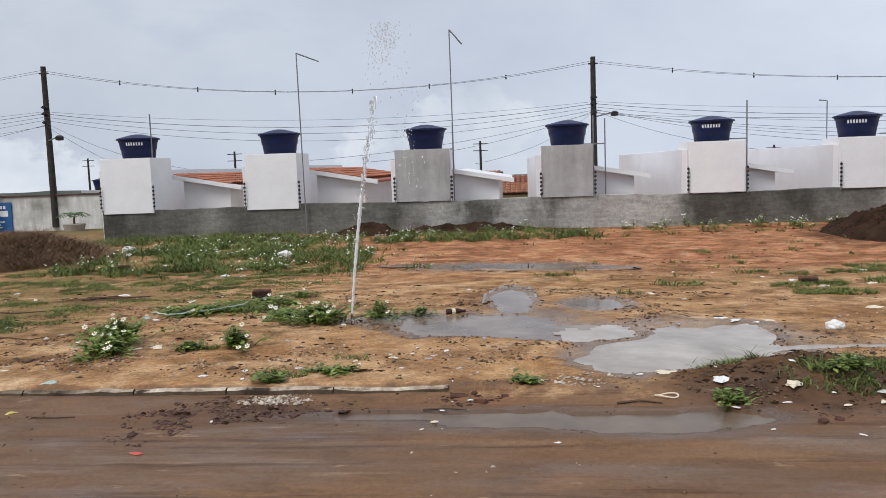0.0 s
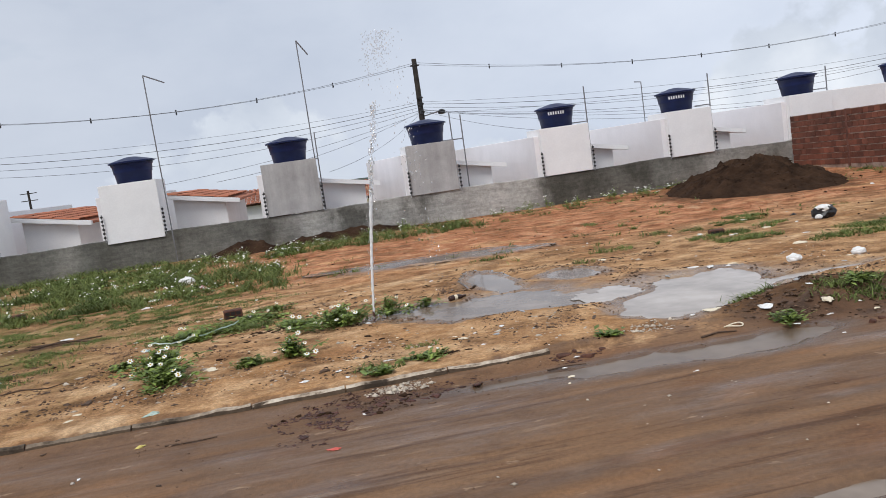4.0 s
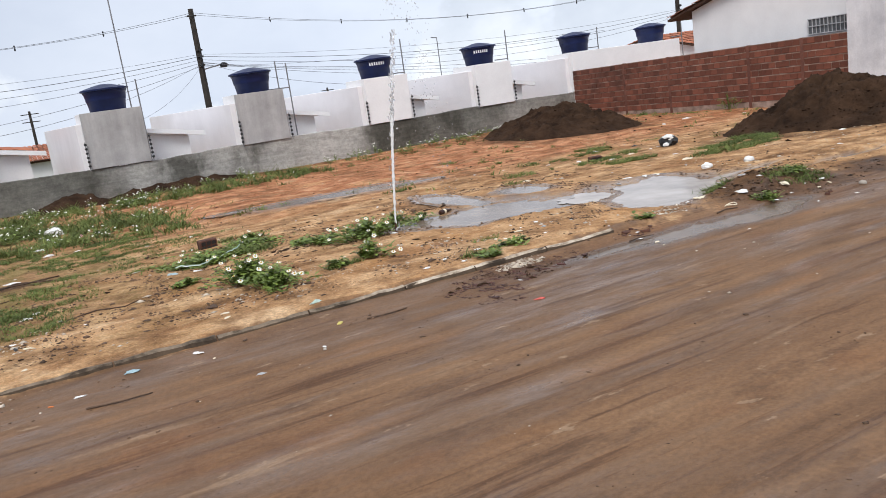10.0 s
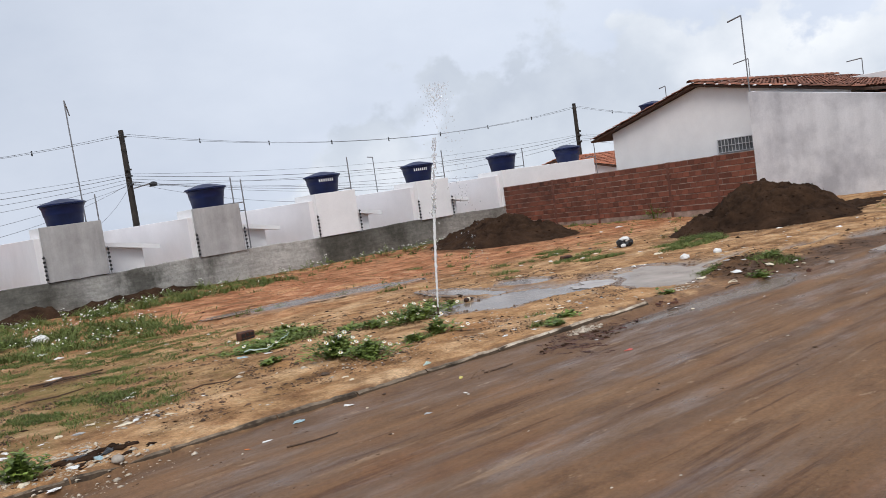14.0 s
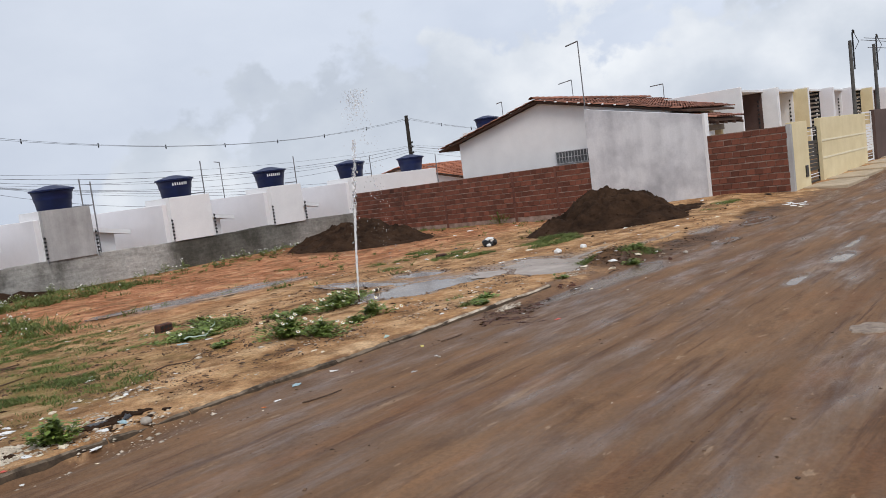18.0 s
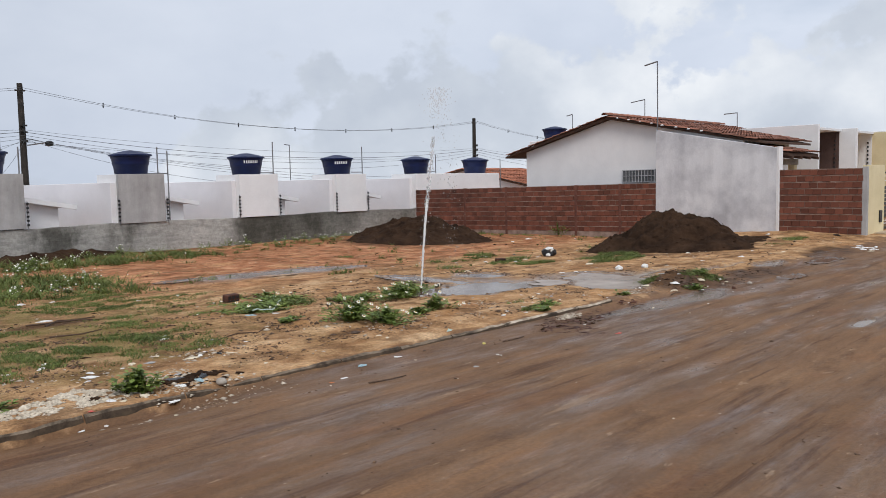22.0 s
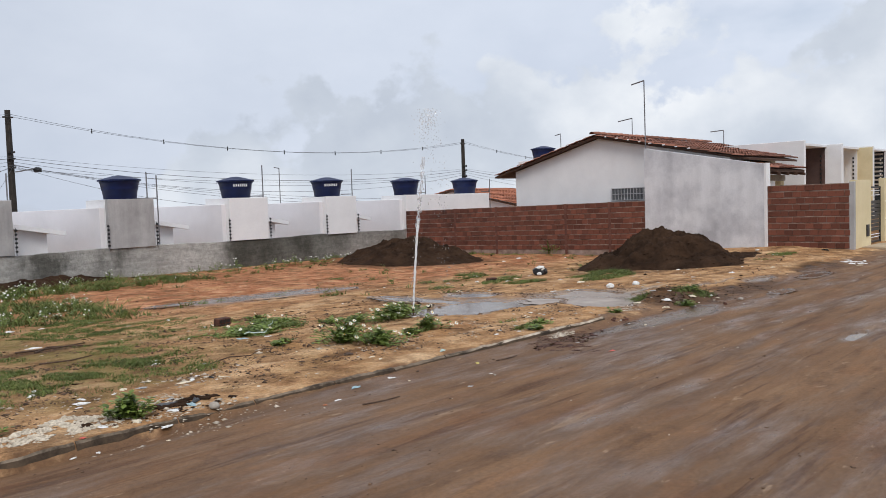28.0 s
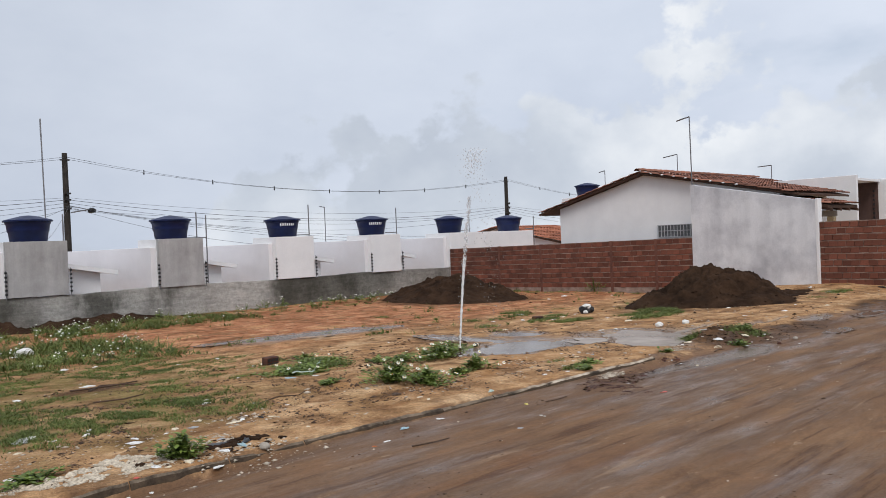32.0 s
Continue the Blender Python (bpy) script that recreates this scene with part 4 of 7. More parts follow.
# ---- kerb ----
def build_kerb(x0, x1, seed):
    """A worn kerb stone: broken top edge, uneven faces, sunk in the mud."""
    bm = bmesh.new()
    n = max(4, int((x1 - x0) / 0.06))
    prof = [(-0.055, -0.15), (-0.05, 0.02), (-0.04, 0.062), (-0.02, 0.076), (0.005, 0.076), (0.015, -0.15)]
    rows = []
    for i in range(n + 1):
        x = x0 + (x1 - x0) * i / n
        chip = 0.022 * max(0, noise.noise((x * 3.1, seed, 0.3))) + 0.009 * noise.noise((x * 11, seed, 1.3))
        low = (0.04 if x > -5 else 0.0) * max(0, noise.noise((x * 0.9, 4.0, 2.0))) + 0.004
        rows.append([bm.verts.new((x, y + 0.011 * noise.noise((x * 7, y * 20, seed)) + 0.03 * math.sin(x * 0.7), z - (chip + low if z > 0 else 0) + 0.006 * noise.noise((x * 9, y * 30, 7)))) for y, z in prof])
    for a, b in zip(rows, rows[1:]):
        for k in range(5):
            bm.faces.new((a[k], b[k], b[k + 1], a[k + 1]))
    bm.faces.new(rows[0])
    bm.faces.new(rows[-1][::-1])
    bmesh.ops.recalc_face_normals(bm, faces=bm.faces)
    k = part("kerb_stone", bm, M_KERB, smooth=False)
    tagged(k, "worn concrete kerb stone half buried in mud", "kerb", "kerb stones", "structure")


x = -10.4
for i in range(13):
    w = 0.78 + 0.09 * math.sin(i * 2.3)
    if x + w < -0.05:
        build_kerb(x, x + w - 0.012, i * 1.7)
    x += w

# ---- electricity poles and lines ----
def build_pole(x, y, z0, top, lean=(0, 0)):
    p = empty("utility_pole", pose(x, y, z0), "dark timber electricity pole with brackets and insulators", "utility pole", "utility poles")
    part("shaft", tube([(0, 0, 0), (lean[0], lean[1], top - z0)], 0.17, 10, taper=0.7), M_WOODPOLE, p)
    for z in (2.6, 2.2, 1.9):
        part("bracket", box(-0.16, -0.2, top - z0 - z - 0.04, 0.16, -0.12, top - z0 - z + 0.04, 0.01), M_WOODPOLE, p)
        part("insulator", tube([(0.0, -0.26, top - z0 - z - 0.07), (0, -0.26, top - z0 - z + 0.07)], 0.05, 8), M_BLACK, p)
    part("top_bracket", box(-0.22, -0.05, top - z0 - 0.35, 0.22, 0.05, top - z0 - 0.28, 0.01), M_WOODPOLE, p)
    return p


POLES = [(-21.5, 31.0, -0.6, 6.95), (4.2, 33.5, -0.6, 6.55), (33.45, 31.7, -0.6, 6.1)]
for x, y, z0, top in POLES:
    build_pole(x, y, z0, top)


def cable(a, b, sag, radius=0.02, n=16):
    pts = [Vector(a).lerp(Vector(b), i / n) - Vector((0, 0, sag * 4 * (i / n) * (1 - i / n))) for i in range(n + 1)]
    return tube(pts, radius, 4)


ends = [(-60, 34, 7.0)] + [(x, y, t) for x, y, _, t in POLES] + [(64, 32, 5.9)]
for k, (d, sag, r) in enumerate(((-0.3, 1.12, 0.008), (-0.2, 1.2, 0.008), (-2.2, 0.85, 0.011), (-2.35, 1.0, 0.008), (-2.5, 1.2, 0.008), (-2.1, 0.62, 0.006))):
    for (ax, ay, az), (bx, by, bz) in zip(ends, ends[1:]):
        c = part("power_line", cable((ax, ay - 0.2, az + d), (bx, by - 0.2, bz + d), sag, r), M_WIRE)
        tagged(c, "sagging dark overhead electric cable between poles", "cable", "overhead cables")


def build_spacers():
    for (ax, ay, az), (bx, by, bz) in zip(ends, ends[1:]):
        run = abs(bx - ax)
        for k in range(1, int(run / 3.6)):
            f = k * 3.6 / run
            z = az - 0.26 + (bz - az) * f - 1.16 * 4 * f * (1 - f)
            s = part("line_spacer", lathe([(0.015, -0.13), (0.035, -0.1), (0.035, -0.03), (0.015, -0.01), (0.015, 0.03), (0.035, 0.05), (0.03, 0.1)], 8), M_BLACK)
            s.matrix_world = pose(ax + (bx - ax) * f, ay - 0.2 + (by - ay) * f, z)
            tagged(s, "small black spacer clipped between two power lines", "spacer", "line spacers")


build_spacers()


# ---- pipes, aerials and fence posts on the towers ----
def bent_pipe(points, r=0.018, label="thin grey aerial mast with a short bent arm", name="aerial_mast", cat="aerial", group="aerial masts"):
    base = Vector(points[0])
    bm = tube([Vector(p) - base for p in points[:2]], r, 6)
    m = empty(name, Matrix.Translation(base), label, cat, group)
    part("mast", bm, M_STEEL, m)
    if len(points) > 2:
        part("arm", tube([Vector(p) - base for p in points[1:]], r * 1.1, 6), M_STEEL, m)
    return m


bent_pipe([(-5.73, 17.34, -0.2), (-5.78, 17.34, 5.0), (-5.42, 18.5, 4.9)], 0.018)
bent_pipe([(-1.48, 19.0, -0.2), (-1.51, 19.1, 5.74), (-1.2, 20.05, 5.44)], 0.02)
bent_pipe([(13.52, 6.72, 3.1), (13.5, 6.72, 5.28), (13.5, 7.16, 5.2)], 0.02)
bent_pipe([(25.7, 14.0, -0.8), (25.7, 14.0, 5.45), (25.7, 14.75, 5.36)], 0.022)
bent_pipe([(20.0, 14.3, -0.4), (20.0, 14.3, 4.5), (20.0, 14.6, 4.45)], 0.018)
bent_pipe([(36.4, 14.05, -0.8), (36.4, 14.05, 5.33), (36.4, 14.85, 5.3)], 0.026)
bent_pipe([(10.6, 22.0, 0.5), (10.6, 22.0, 3.35), (10.35, 22.0, 3.38)], 0.018)
for x, z1 in ((-10.5, 3.5), (2.62, 2.95), (2.95, 2.85), (6.9, 3.2), (11.0, 3.1), (15.1, 2.85), (-1.42, 2.9), (19.4, 2.7)):
    v = empty("vent_pipe", pose(x, 17.9, 0.0), "thin grey overflow pipe beside a water tank", "pipe", "tank pipes")
    part("riser", tube([(0, 0, 0.0), (0, 0, z1)], 0.02, 6), M_STEEL, v)
    part("elbow", tube([(0, 0, 2.14), (-0.45, 0.15, 2.14)], 0.018, 6), M_STEEL, v)


def build_fence_post(x, z):
    p = empty("fence_post", pose(x, WY - 0.12, z), "thin electric fence post with black insulators", "fence post", "electric fence posts")
    part("rod", tube([(0, 0, -0.06), (0, 0, 0.72)], 0.012, 6), M_STEEL, p)
    ins = bm_mesh("insulator", lathe([(0.016, -0.03), (0.035, -0.02), (0.035, 0.02), (0.016, 0.03)], 8), M_BLACK)
    for i in range(6):
        o = part("insulator", ins, None, p)
        o.location = (0, -0.02, 0.08 + i * 0.115)
    return p


for x0, x1, top, kind in TOWERS:
    for x in (x0 - 0.03, x1 + 0.05):
        if x < 13.6:
            build_fence_post(x, 0.68)

# ---- houses along the street ----
SY = 0.5


def street_z(x):
    return 0.1 + 0.0185 * (x - 13.4)


def slatted_gate(x0, x1, z0, z1, mat, label, slats):
    g = empty("gate", pose(x0, SY + 0.12, z0), label, "gate", "street gates")
    w, h = x1 - x0, z1 - z0
    for a, b in ((0, 0.05), (w - 0.05, w)):
        part("stile", box(a, -0.02, 0, b, 0.02, h, 0.004), mat, g)
    part("rail", box(0, -0.02, h - 0.05, w, 0.02, h, 0.004), mat, g)
    part("rail", box(0, -0.02, 0.02, w, 0.02, 0.07, 0.004), mat, g)
    lo, hi = 0.22 * h, 0.76 * h
    for i in range(slats):
        z = lo + (hi - lo) * i / slats
        part("slat", box(0.05, -0.012, z, w - 0.05, 0.012, z + (hi - lo) / slats * 0.86, 0.003), mat, g)
    for z in (0.1, 0.15, 0.84, 0.92):
        part("bar", box(0.05, -0.01, z * h, w - 0.05, 0.01, z * h + 0.018), M_WHITE, g)
    return g


def front_wall(x0, x1, top, mat, label, plinth=None):
    z = street_z(x0)
    w = empty("front_wall", pose(x0, SY, z), label, "wall", "street walls", "structure")
    part("panel", box(0, 0, -0.5, x1 - x0, 0.16, top - z, 0.008), mat, w)
    if plinth:
        for zz in (0.62, 1.12):
            part("band", box(0.02, -0.012, zz, x1 - x0 - 0.02, 0.004, zz + 0.05), plinth, w)
    return w


part_end = box(12.97, 0.5, -0.3, 13.1, 0.62, 1.86, 0.004)
tagged(part("wall_end_post", part_end, M_CEMENT), "grey cement end post of the brick wall", "post", "", "structure")
pier = front_wall(13.125, 14.5, 1.9, M_CREAM, "cream painted gate pier with a small meter box")
meter = part("meter_box", box(0.9, -0.03, 0.28, 1.12, 0.0, 0.6, 0.006), M_BLACK, pier, "black meter box")
slatted_gate(14.52, 15.85, street_z(15), 1.72, M_BLACK, "dark slatted metal gate between cream walls", 8)
front_wall(15.87, 21.6, 1.95, M_CREAM, "cream painted street wall with two pale bands", M_PALECREAM)
slatted_gate(21.62, 23.1, street_z(22), 2.0, M_WHITE, "white slatted metal gate", 10)
front_wall(23.12, 25.6, 2.05, M_BROWN, "dark brown painted street wall")
slatted_gate(25.62, 27.0, street_z(26), 2.0, M_WHITE, "white slatted metal gate", 10)
front_wall(27.02, 30.2, 2.15, M_WHITE, "white painted street wall")
slatted_gate(30.22, 33.0, street_z(31), 2.1, M_STEEL, "grey metal driveway gate", 12)
front_wall(33.02, 37.0, 2.2, M_PINKISH, "pale painted street wall")
front_wall(37.02, 44.0, 2.3, M_CREAM, "cream painted street wall")
front_wall(44.02, 60.0, 2.4, M_WHITE, "white painted street wall")

# paving in front of the street walls
for i in range(16):
    x = 13.6 + i * 2.5
    s = part("pavement", box(x, -0.62 + 0.1 * math.sin(i * 2), -0.4, x + 2.485, SY + 0.003, street_z(x) + 0.02, 0.012), M_PAVING)
    tagged(s, "worn beige concrete pavement slab with a low step", "pavement", "pavement slabs", "structure")

UNITS = [("brown", "white"), ("white", "cream"), ("dark", "pale"), ("white", "pale"), ("dark", "cream"), ("brown", "pale"), ("white", "cream"), ("dark", "white")]
PAINT = {"brown": M_BROWN, "white": M_WHITE, "cream": M_CREAM, "dark": M_GLASS, "pale": M_PINKISH}
for i, (a, b) in enumerate(UNITS):
    x0, top = 19.8 + 4.25 * i, 3.42 + 0.02 * i
    h = empty("row_house", pose(x0, 4.0, 0), "flat-fronted row house with tall painted side walls", "house", "row houses")
    part("side_wall", box(0, 0.0, -0.2, 0.14, 9, top, 0.01), M_WHITE, h)
    part("front_wall", box(0.14, 1.9, -0.2, 4.2, 2.05, top - 0.25), PAINT[b], h)
    part("lintel", box(0.14, 0.55, top - 0.1, 4.2, 1.9, top - 0.004, 0.006), M_WHITE, h)
    part("inner_panel", box(4.17, 0.62, -0.2, 4.22, 1.9, top - 0.1), PAINT[a], h)
    part("outer_panel", box(4.19, 0.03, -0.2, 4.235, 0.62, top - 0.03), PAINT[b], h)
    part("roof", prism([(2.05, top - 0.3), (8.5, top - 0.05), (8.5, top - 0.15), (2.05, top - 0.4)], 0, 0.15, 4.2), M_TILE_OLD, h)
    for k in range(8):
        part("vent_block", box(4.13, 0.74, 1.75 + k * 0.17, 4.168, 0.8, 1.83 + k * 0.17), M_BLACK if a != "dark" else M_WHITE, h)
    if a == "dark":
        for k in range(10):
            part("grille_bar", box(4.12, 0.66, 1.4 + 0.2 * k, 4.165, 1.85, 1.48 + 0.2 * k), M_CONCRETE, h)


M_MASTGREY = simple("dark_weathered_mast", (0.06, 0.058, 0.055), (0.14, 0.135, 0.125), 4, 0.85)


def build_service_mast(x, top):
    z = street_z(x)
    m = empty("service_mast", pose(x, SY + 0.35, z), "slim concrete service mast with a hooked conduit on top", "mast", "service masts")
    part("shaft", tube([(0, 0, 0), (0, 0, top - z)], 0.075, 10, taper=0.75), M_MASTGREY, m)
    hook = [(0.02, -0.09, top - z - 1.0), (0.02, -0.09, top - z + 0.2)] + [(0.02 + 0.13 - 0.13 * math.cos(a), -0.09, top - z + 0.2 + 0.15 * math.sin(a)) for a in (0.5, 1.0, 1.57, 2.2, 2.8)]
    part("conduit", tube(hook, 0.028, 6), M_BLACK, m)
    part("lead", tube([hook[-1], (0.4, -0.2, top - z - 0.05), (0.25, -0.1, top - z - 0.3)], 0.012, 5), M_BLACK, m)
    return m


for x, top in ((21.9, 4.5), (25.7, 4.55), (29.2, 4.7), (29.9, 4.4), (34.0, 4.7), (39, 4.8)):
    build_service_mast(x, top)
for k, dz in enumerate((4.45, 4.5, 4.15)):
    tagged(part("street_line", cable((21.9, 0.5 - 0.1 * k, dz), (60, -6 - k, dz + 1.5), 0.5, 0.012), M_WIRE), "thin overhead service cable along the street", "cable", "street cables")


# front roof of the tiled house, low porch and its post
def build_porch():
    p = empty("porch", pose(14.3, 3.5, 0), "low tiled porch roof on a cream post beside the house", "porch")
    rows = tiles_on(bmesh.new(), (0.0, 1.25, 2.7), (1, 0, 0), (0, -1, -0.2), 11, 5, 0.37, 0.215, 0.05)
    tagged(part("tiles", rows, M_TILE_OLD, p), "", "", "", "stuff")
    part("deck", prism([(1.25, 2.59), (-0.55, 2.23), (-0.55, 2.31), (1.25, 2.67)], 0, 0.0, 2.34), M_DARKWOOD, p)
    for i in range(4):
        part("rafter", prism([(1.2, 2.5), (-0.6, 2.14), (-0.6, 2.22), (1.2, 2.58)], 0, 0.1 + i * 0.7, 0.18 + i * 0.7), M_DARKWOOD, p)
    part("beam", box(0.0, 0.02, 2.0, 2.3, 0.16, 2.18, 0.01), M_CONCRETE, p)
    part("post", box(1.9, 0.0, 0.0, 2.12, 0.2, 2.0, 0.012), M_CREAM, p)
    part("rear_wall", box(0.2, 1.35, 0.0, 4.3, 1.45, 2.45), M_CREAM, p)
    return p


build_porch()

# tank and tower beyond the ridge, tiled house past the white wall
part_tower = box(23.1, 17.4, -0.5, 24.9, 19.0, 3.62, 0.01)
tagged(part("tank_tower", part_tower, M_WHITE), "white tower behind the tiled house", "tower", "tank towers")
build_tank(24.0, 18.1, 3.62, None)


def build_far_house(x0, y0, w, d, eave, ridge, label, wall=None):
    h = empty("far_house", pose(x0, y0, 0), label, "house", "far houses")
    part("wall", prism([(0, -0.8), (d, -0.8), (d, eave), (d / 2, ridge - 0.05), (0, eave)], 0, 0, w), wall or M_WHITE, h)
    for sgn in (-1, 1):
        y = d / 2
        s = (ridge - eave) / (d / 2)
        rows = tiles_on(bmesh.new(), (-0.2, y, ridge), (1, 0, 0), (0, sgn, -s), int((w + 0.4) / 0.25), int((d / 2 + 0.5) / 0.38), 0.4, 0.25, 0.05)
        tagged(part("roof_tiles", rows, M_TILE, h), "", "", "", "stuff")
        part("roof_deck", prism([(y, ridge - 0.03), (y + sgn * (d / 2 + 0.3), eave - 0.03 - 0.3 * s), (y + sgn * (d / 2 + 0.3), eave - 0.1 - 0.3 * s), (y, ridge - 0.1)], 0, -0.2, w + 0.2), M_DARKWOOD, h)
    return h


build_far_house(22.1, 18.6, 5.0, 8.0, 1.55, 2.35, "low white house with an orange clay tile roof")
build_far_house(-0.35, 34.5, 7, 7, 0.3, 1.0, "low cream house with an orange tile roof far behind", M_CREAM)
build_far_house(-7.5, 42, 7, 7, 0.55, 1.25, "low white house with a tile roof far behind")
build_far_house(-19.0, 47, 8, 8, 0.6, 1.3, "low white house with a tile roof far behind")

# ---- far left: whitewashed street wall, sign, palm ----
M_STAINED = whitewash_material("stained_whitewash", (0.66, 0.65, 0.62), (0.3, 0.29, 0.26), 1.0)
M_SIGN = simple("blue_sign", (0.02, 0.09, 0.25), (0.03, 0.12, 0.3), 1.5, 0.4, bumpd=0)
tagged(part("wall_west_street", box(-30, 31.0, -1.2, -12.5, 31.2, 0.9, 0.01), M_STAINED), "stained whitewashed wall across the side street", "wall", "", "structure")
tagged(part("wall_cap", box(-30, 30.93, 0.9, -12.5, 31.27, 0.98, 0.01), M_BROWN), "dark coping along the whitewashed wall", "coping", "", "structure")
sign = part("street_sign", box(-26.2, 30.93, -0.78, -23.65, 30.995, 0.66, 0.004), M_SIGN)
tagged(sign, "blue painted sign panel with white lettering on the wall", "sign")
for z, x0, x1, h in ((-0.02, -25.6, -23.8, 0.28), (0.34, -24.6, -23.9, 0.16), (-0.3, -25.6, -24.0, 0.06), (-0.44, -25.4, -24.2, 0.06), (-0.56, -25.6, -24.1, 0.05)):
    for i in range(4):
        w = (x1 - x0) / 4
        part("letter_bar", box(x0 + i * w + 0.03, 30.91, z, x0 + (i + 1) * w - 0.03, 30.928, z + h), M_LETTER, sign)
tagged(part("leaning_post", tube([(-24.4, 30.6, -0.7), (-24.6, 30.6, 3.0)], 0.12, 8, taper=0.8), M_CEMENT), "short weathered concrete post by the wall", "post")
tagged(part("planter", lathe([(0.3, -0.8), (0.42, -0.75), (0.5, -0.45), (0.46, -0.43)], 14), M_CONCRETE), "round concrete planter with a small palm", "planter").location = (-19.8, 29.6, 0.05)
M_PALM = simple("palm_leaf", (0.035, 0.075, 0.02), (0.08, 0.14, 0.035), 5, 0.5, by_island=True, vary=0.3, bumpd=0)


def build_palm(x, y, z):
    p = empty("palm", pose(x, y, z), "small green palm in a planter by the wall", "palm")
    part("trunk", tube([(0, 0, 0), (0.02, 0, 0.35)], 0.06, 8, taper=0.7), M_DARKWOOD, p)
    for k in range(9):
        a = k * 2 * math.pi / 9 + 0.3
        bm = bmesh.new()
        pts = [Vector((math.cos(a) * r, math.sin(a) * r, 0.35 + 1.25 * r - 1.75 * r * r)) for r in np.linspace(0, 0.7, 10)]
        side = Vector((-math.sin(a), math.cos(a), 0))
        for q0, q1 in zip(pts, pts[1:]):
            for sg in (-1, 1):
                tip = q1 + side * sg * 0.2 + Vector((math.cos(a), math.sin(a), -0.6)) * 0.1
                bm.faces.new([bm.verts.new(v) for v in (q0, q0.lerp(q1, 0.7), tip)])
        part("frond", bm, M_PALM, p)


build_palm(-19.8, 29.6, -0.42)
lamp = empty("transformer_lamp", pose(-21.2, 30.6, 3.5), "street lamp head clamped to a utility pole", "street lamp", "street lamps")
part("arm", tube([(-0.2, 0.2, 0), (0.45, -0.2, 0.12)], 0.03, 6), M_STEEL, lamp)
part("lamp_head", lathe([(0.05, -0.12), (0.17, -0.1), (0.19, 0.05), (0.08, 0.12)], 12), M_BLACK, lamp).location = (0.6, -0.25, 0.08)
lamp2 = copy_thing(lamp, pose(4.5, 33.1, 3.75))
far_tank = build_tank(-24.8, 42, 0.95, None)
tagged(part("far_block", box(-25.8, 41.2, -1.0, -23.8, 43, 0.95, 0.01), M_CEMENT), "flat grey roof block that carries a far water tank", "tower", "tank towers")
for x, y, z1 in ((-42, 72, 3.7), (-2.25, 60, 3.6), (-22.7, 60, 3.5), (-33, 40, 3.2), (20.8, 60, 2.45)):
    fp = empty("far_pole", pose(x, y, -0.8), "distant dark electricity pole with crossarms", "utility pole", "utility poles")
    part("shaft", tube([(0, 0, 0), (0, 0, z1 + 0.8)], 0.12, 8, taper=0.7), M_WOODPOLE, fp)
    for dz in (0.25, 0.8):
        part("crossarm", box(-0.6, -0.05, z1 + 0.8 - dz, 0.6, 0.05, z1 + 0.86 - dz), M_WOODPOLE, fp)
# fine wires fanning from the middle pole
for k, (bx, by, bz) in enumerate(((14, 22, 1.8), (17, 24, 1.9), (10, 23, 1.7), (-5, 24, 1.9), (-1, 23, 1.7), (21, 26, 2.0), (-9, 25, 2.0), (26, 30, 3.2))):
    tagged(part("service_wire", cable((4.2, 33.3, 4.1 - 0.03 * k), (bx, by, bz), 0.35, 0.007), M_WIRE), "thin service wire from a pole to a house", "cable", "service wires")
for k, (bx, by, bz) in enumerate(((-12, 24, 1.9), (-30, 26, 2.6), (-34, 30, 3.4), (-15, 30, 1.2))):
    tagged(part("service_wire", cable((-21.4, 30.8, 4.3 - 0.05 * k), (bx, by, bz), 0.3, 0.007), M_WIRE), "thin service wire from a pole to a house", "cable", "service wires")


def build_hills():
    bm = bmesh.new()
    prev = None
    for i in range(181):
        a = math.radians(-100 + i * 200 / 180)
        r = 900
        x, y = r * math.sin(a), r * math.cos(a)
        z = 3 + 3 * max(0, noise.noise((a * 3, 0.3, 0.2)) + 0.25) + 1.2 * noise.noise((a * 40, 1.3, 0.2))
        z -= 14
        cur = [bm.verts.new((x * 1.15, y * 1.15, z - 3)), bm.verts.new((x, y, z)), bm.verts.new((x * 0.97, y * 0.97, -22))]
        if prev:
            for k in range(2):
                bm.faces.new((prev[k], cur[k], cur[k + 1], prev[k + 1]))
        prev = cur
    bmesh.ops.recalc_face_normals(bm, faces=bm.faces)
    tagged(part("backdrop", bm, simple("far_woods", (0.05, 0.065, 0.055), (0.09, 0.105, 0.085), 0.02, 0.95, fine=0.2, bumpd=0)), "distant low wooded hills on the horizon", "hills", "", "structure")


build_hills()


# ---- growth on the lot ----
M_GRASS = simple("grass_blade", (0.06, 0.09, 0.018), (0.18, 0.215, 0.055), 0.9, 0.75, bumpd=0, vary=0.4, by_island=True)
M_LEAF = simple("weed_leaf", (0.075, 0.12, 0.018), (0.22, 0.285, 0.06), 3.0, 0.55, bumpd=0, vary=0.35, by_island=True)
M_STRAW = simple("dry_straw", (0.11, 0.062, 0.036), (0.3, 0.185, 0.105), 0.9, 0.9, bumpd=0, vary=0.45, by_island=True)
M_PETAL = simple("white_petal", (0.75, 0.75, 0.68), (0.85, 0.85, 0.8), 5, 0.6, bumpd=0)
M_POLLEN = simple("yellow_flower_heart", (0.6, 0.38, 0.03), (0.75, 0.5, 0.06), 5, 0.7, bumpd=0)
rng = np.random.default_rng(7)


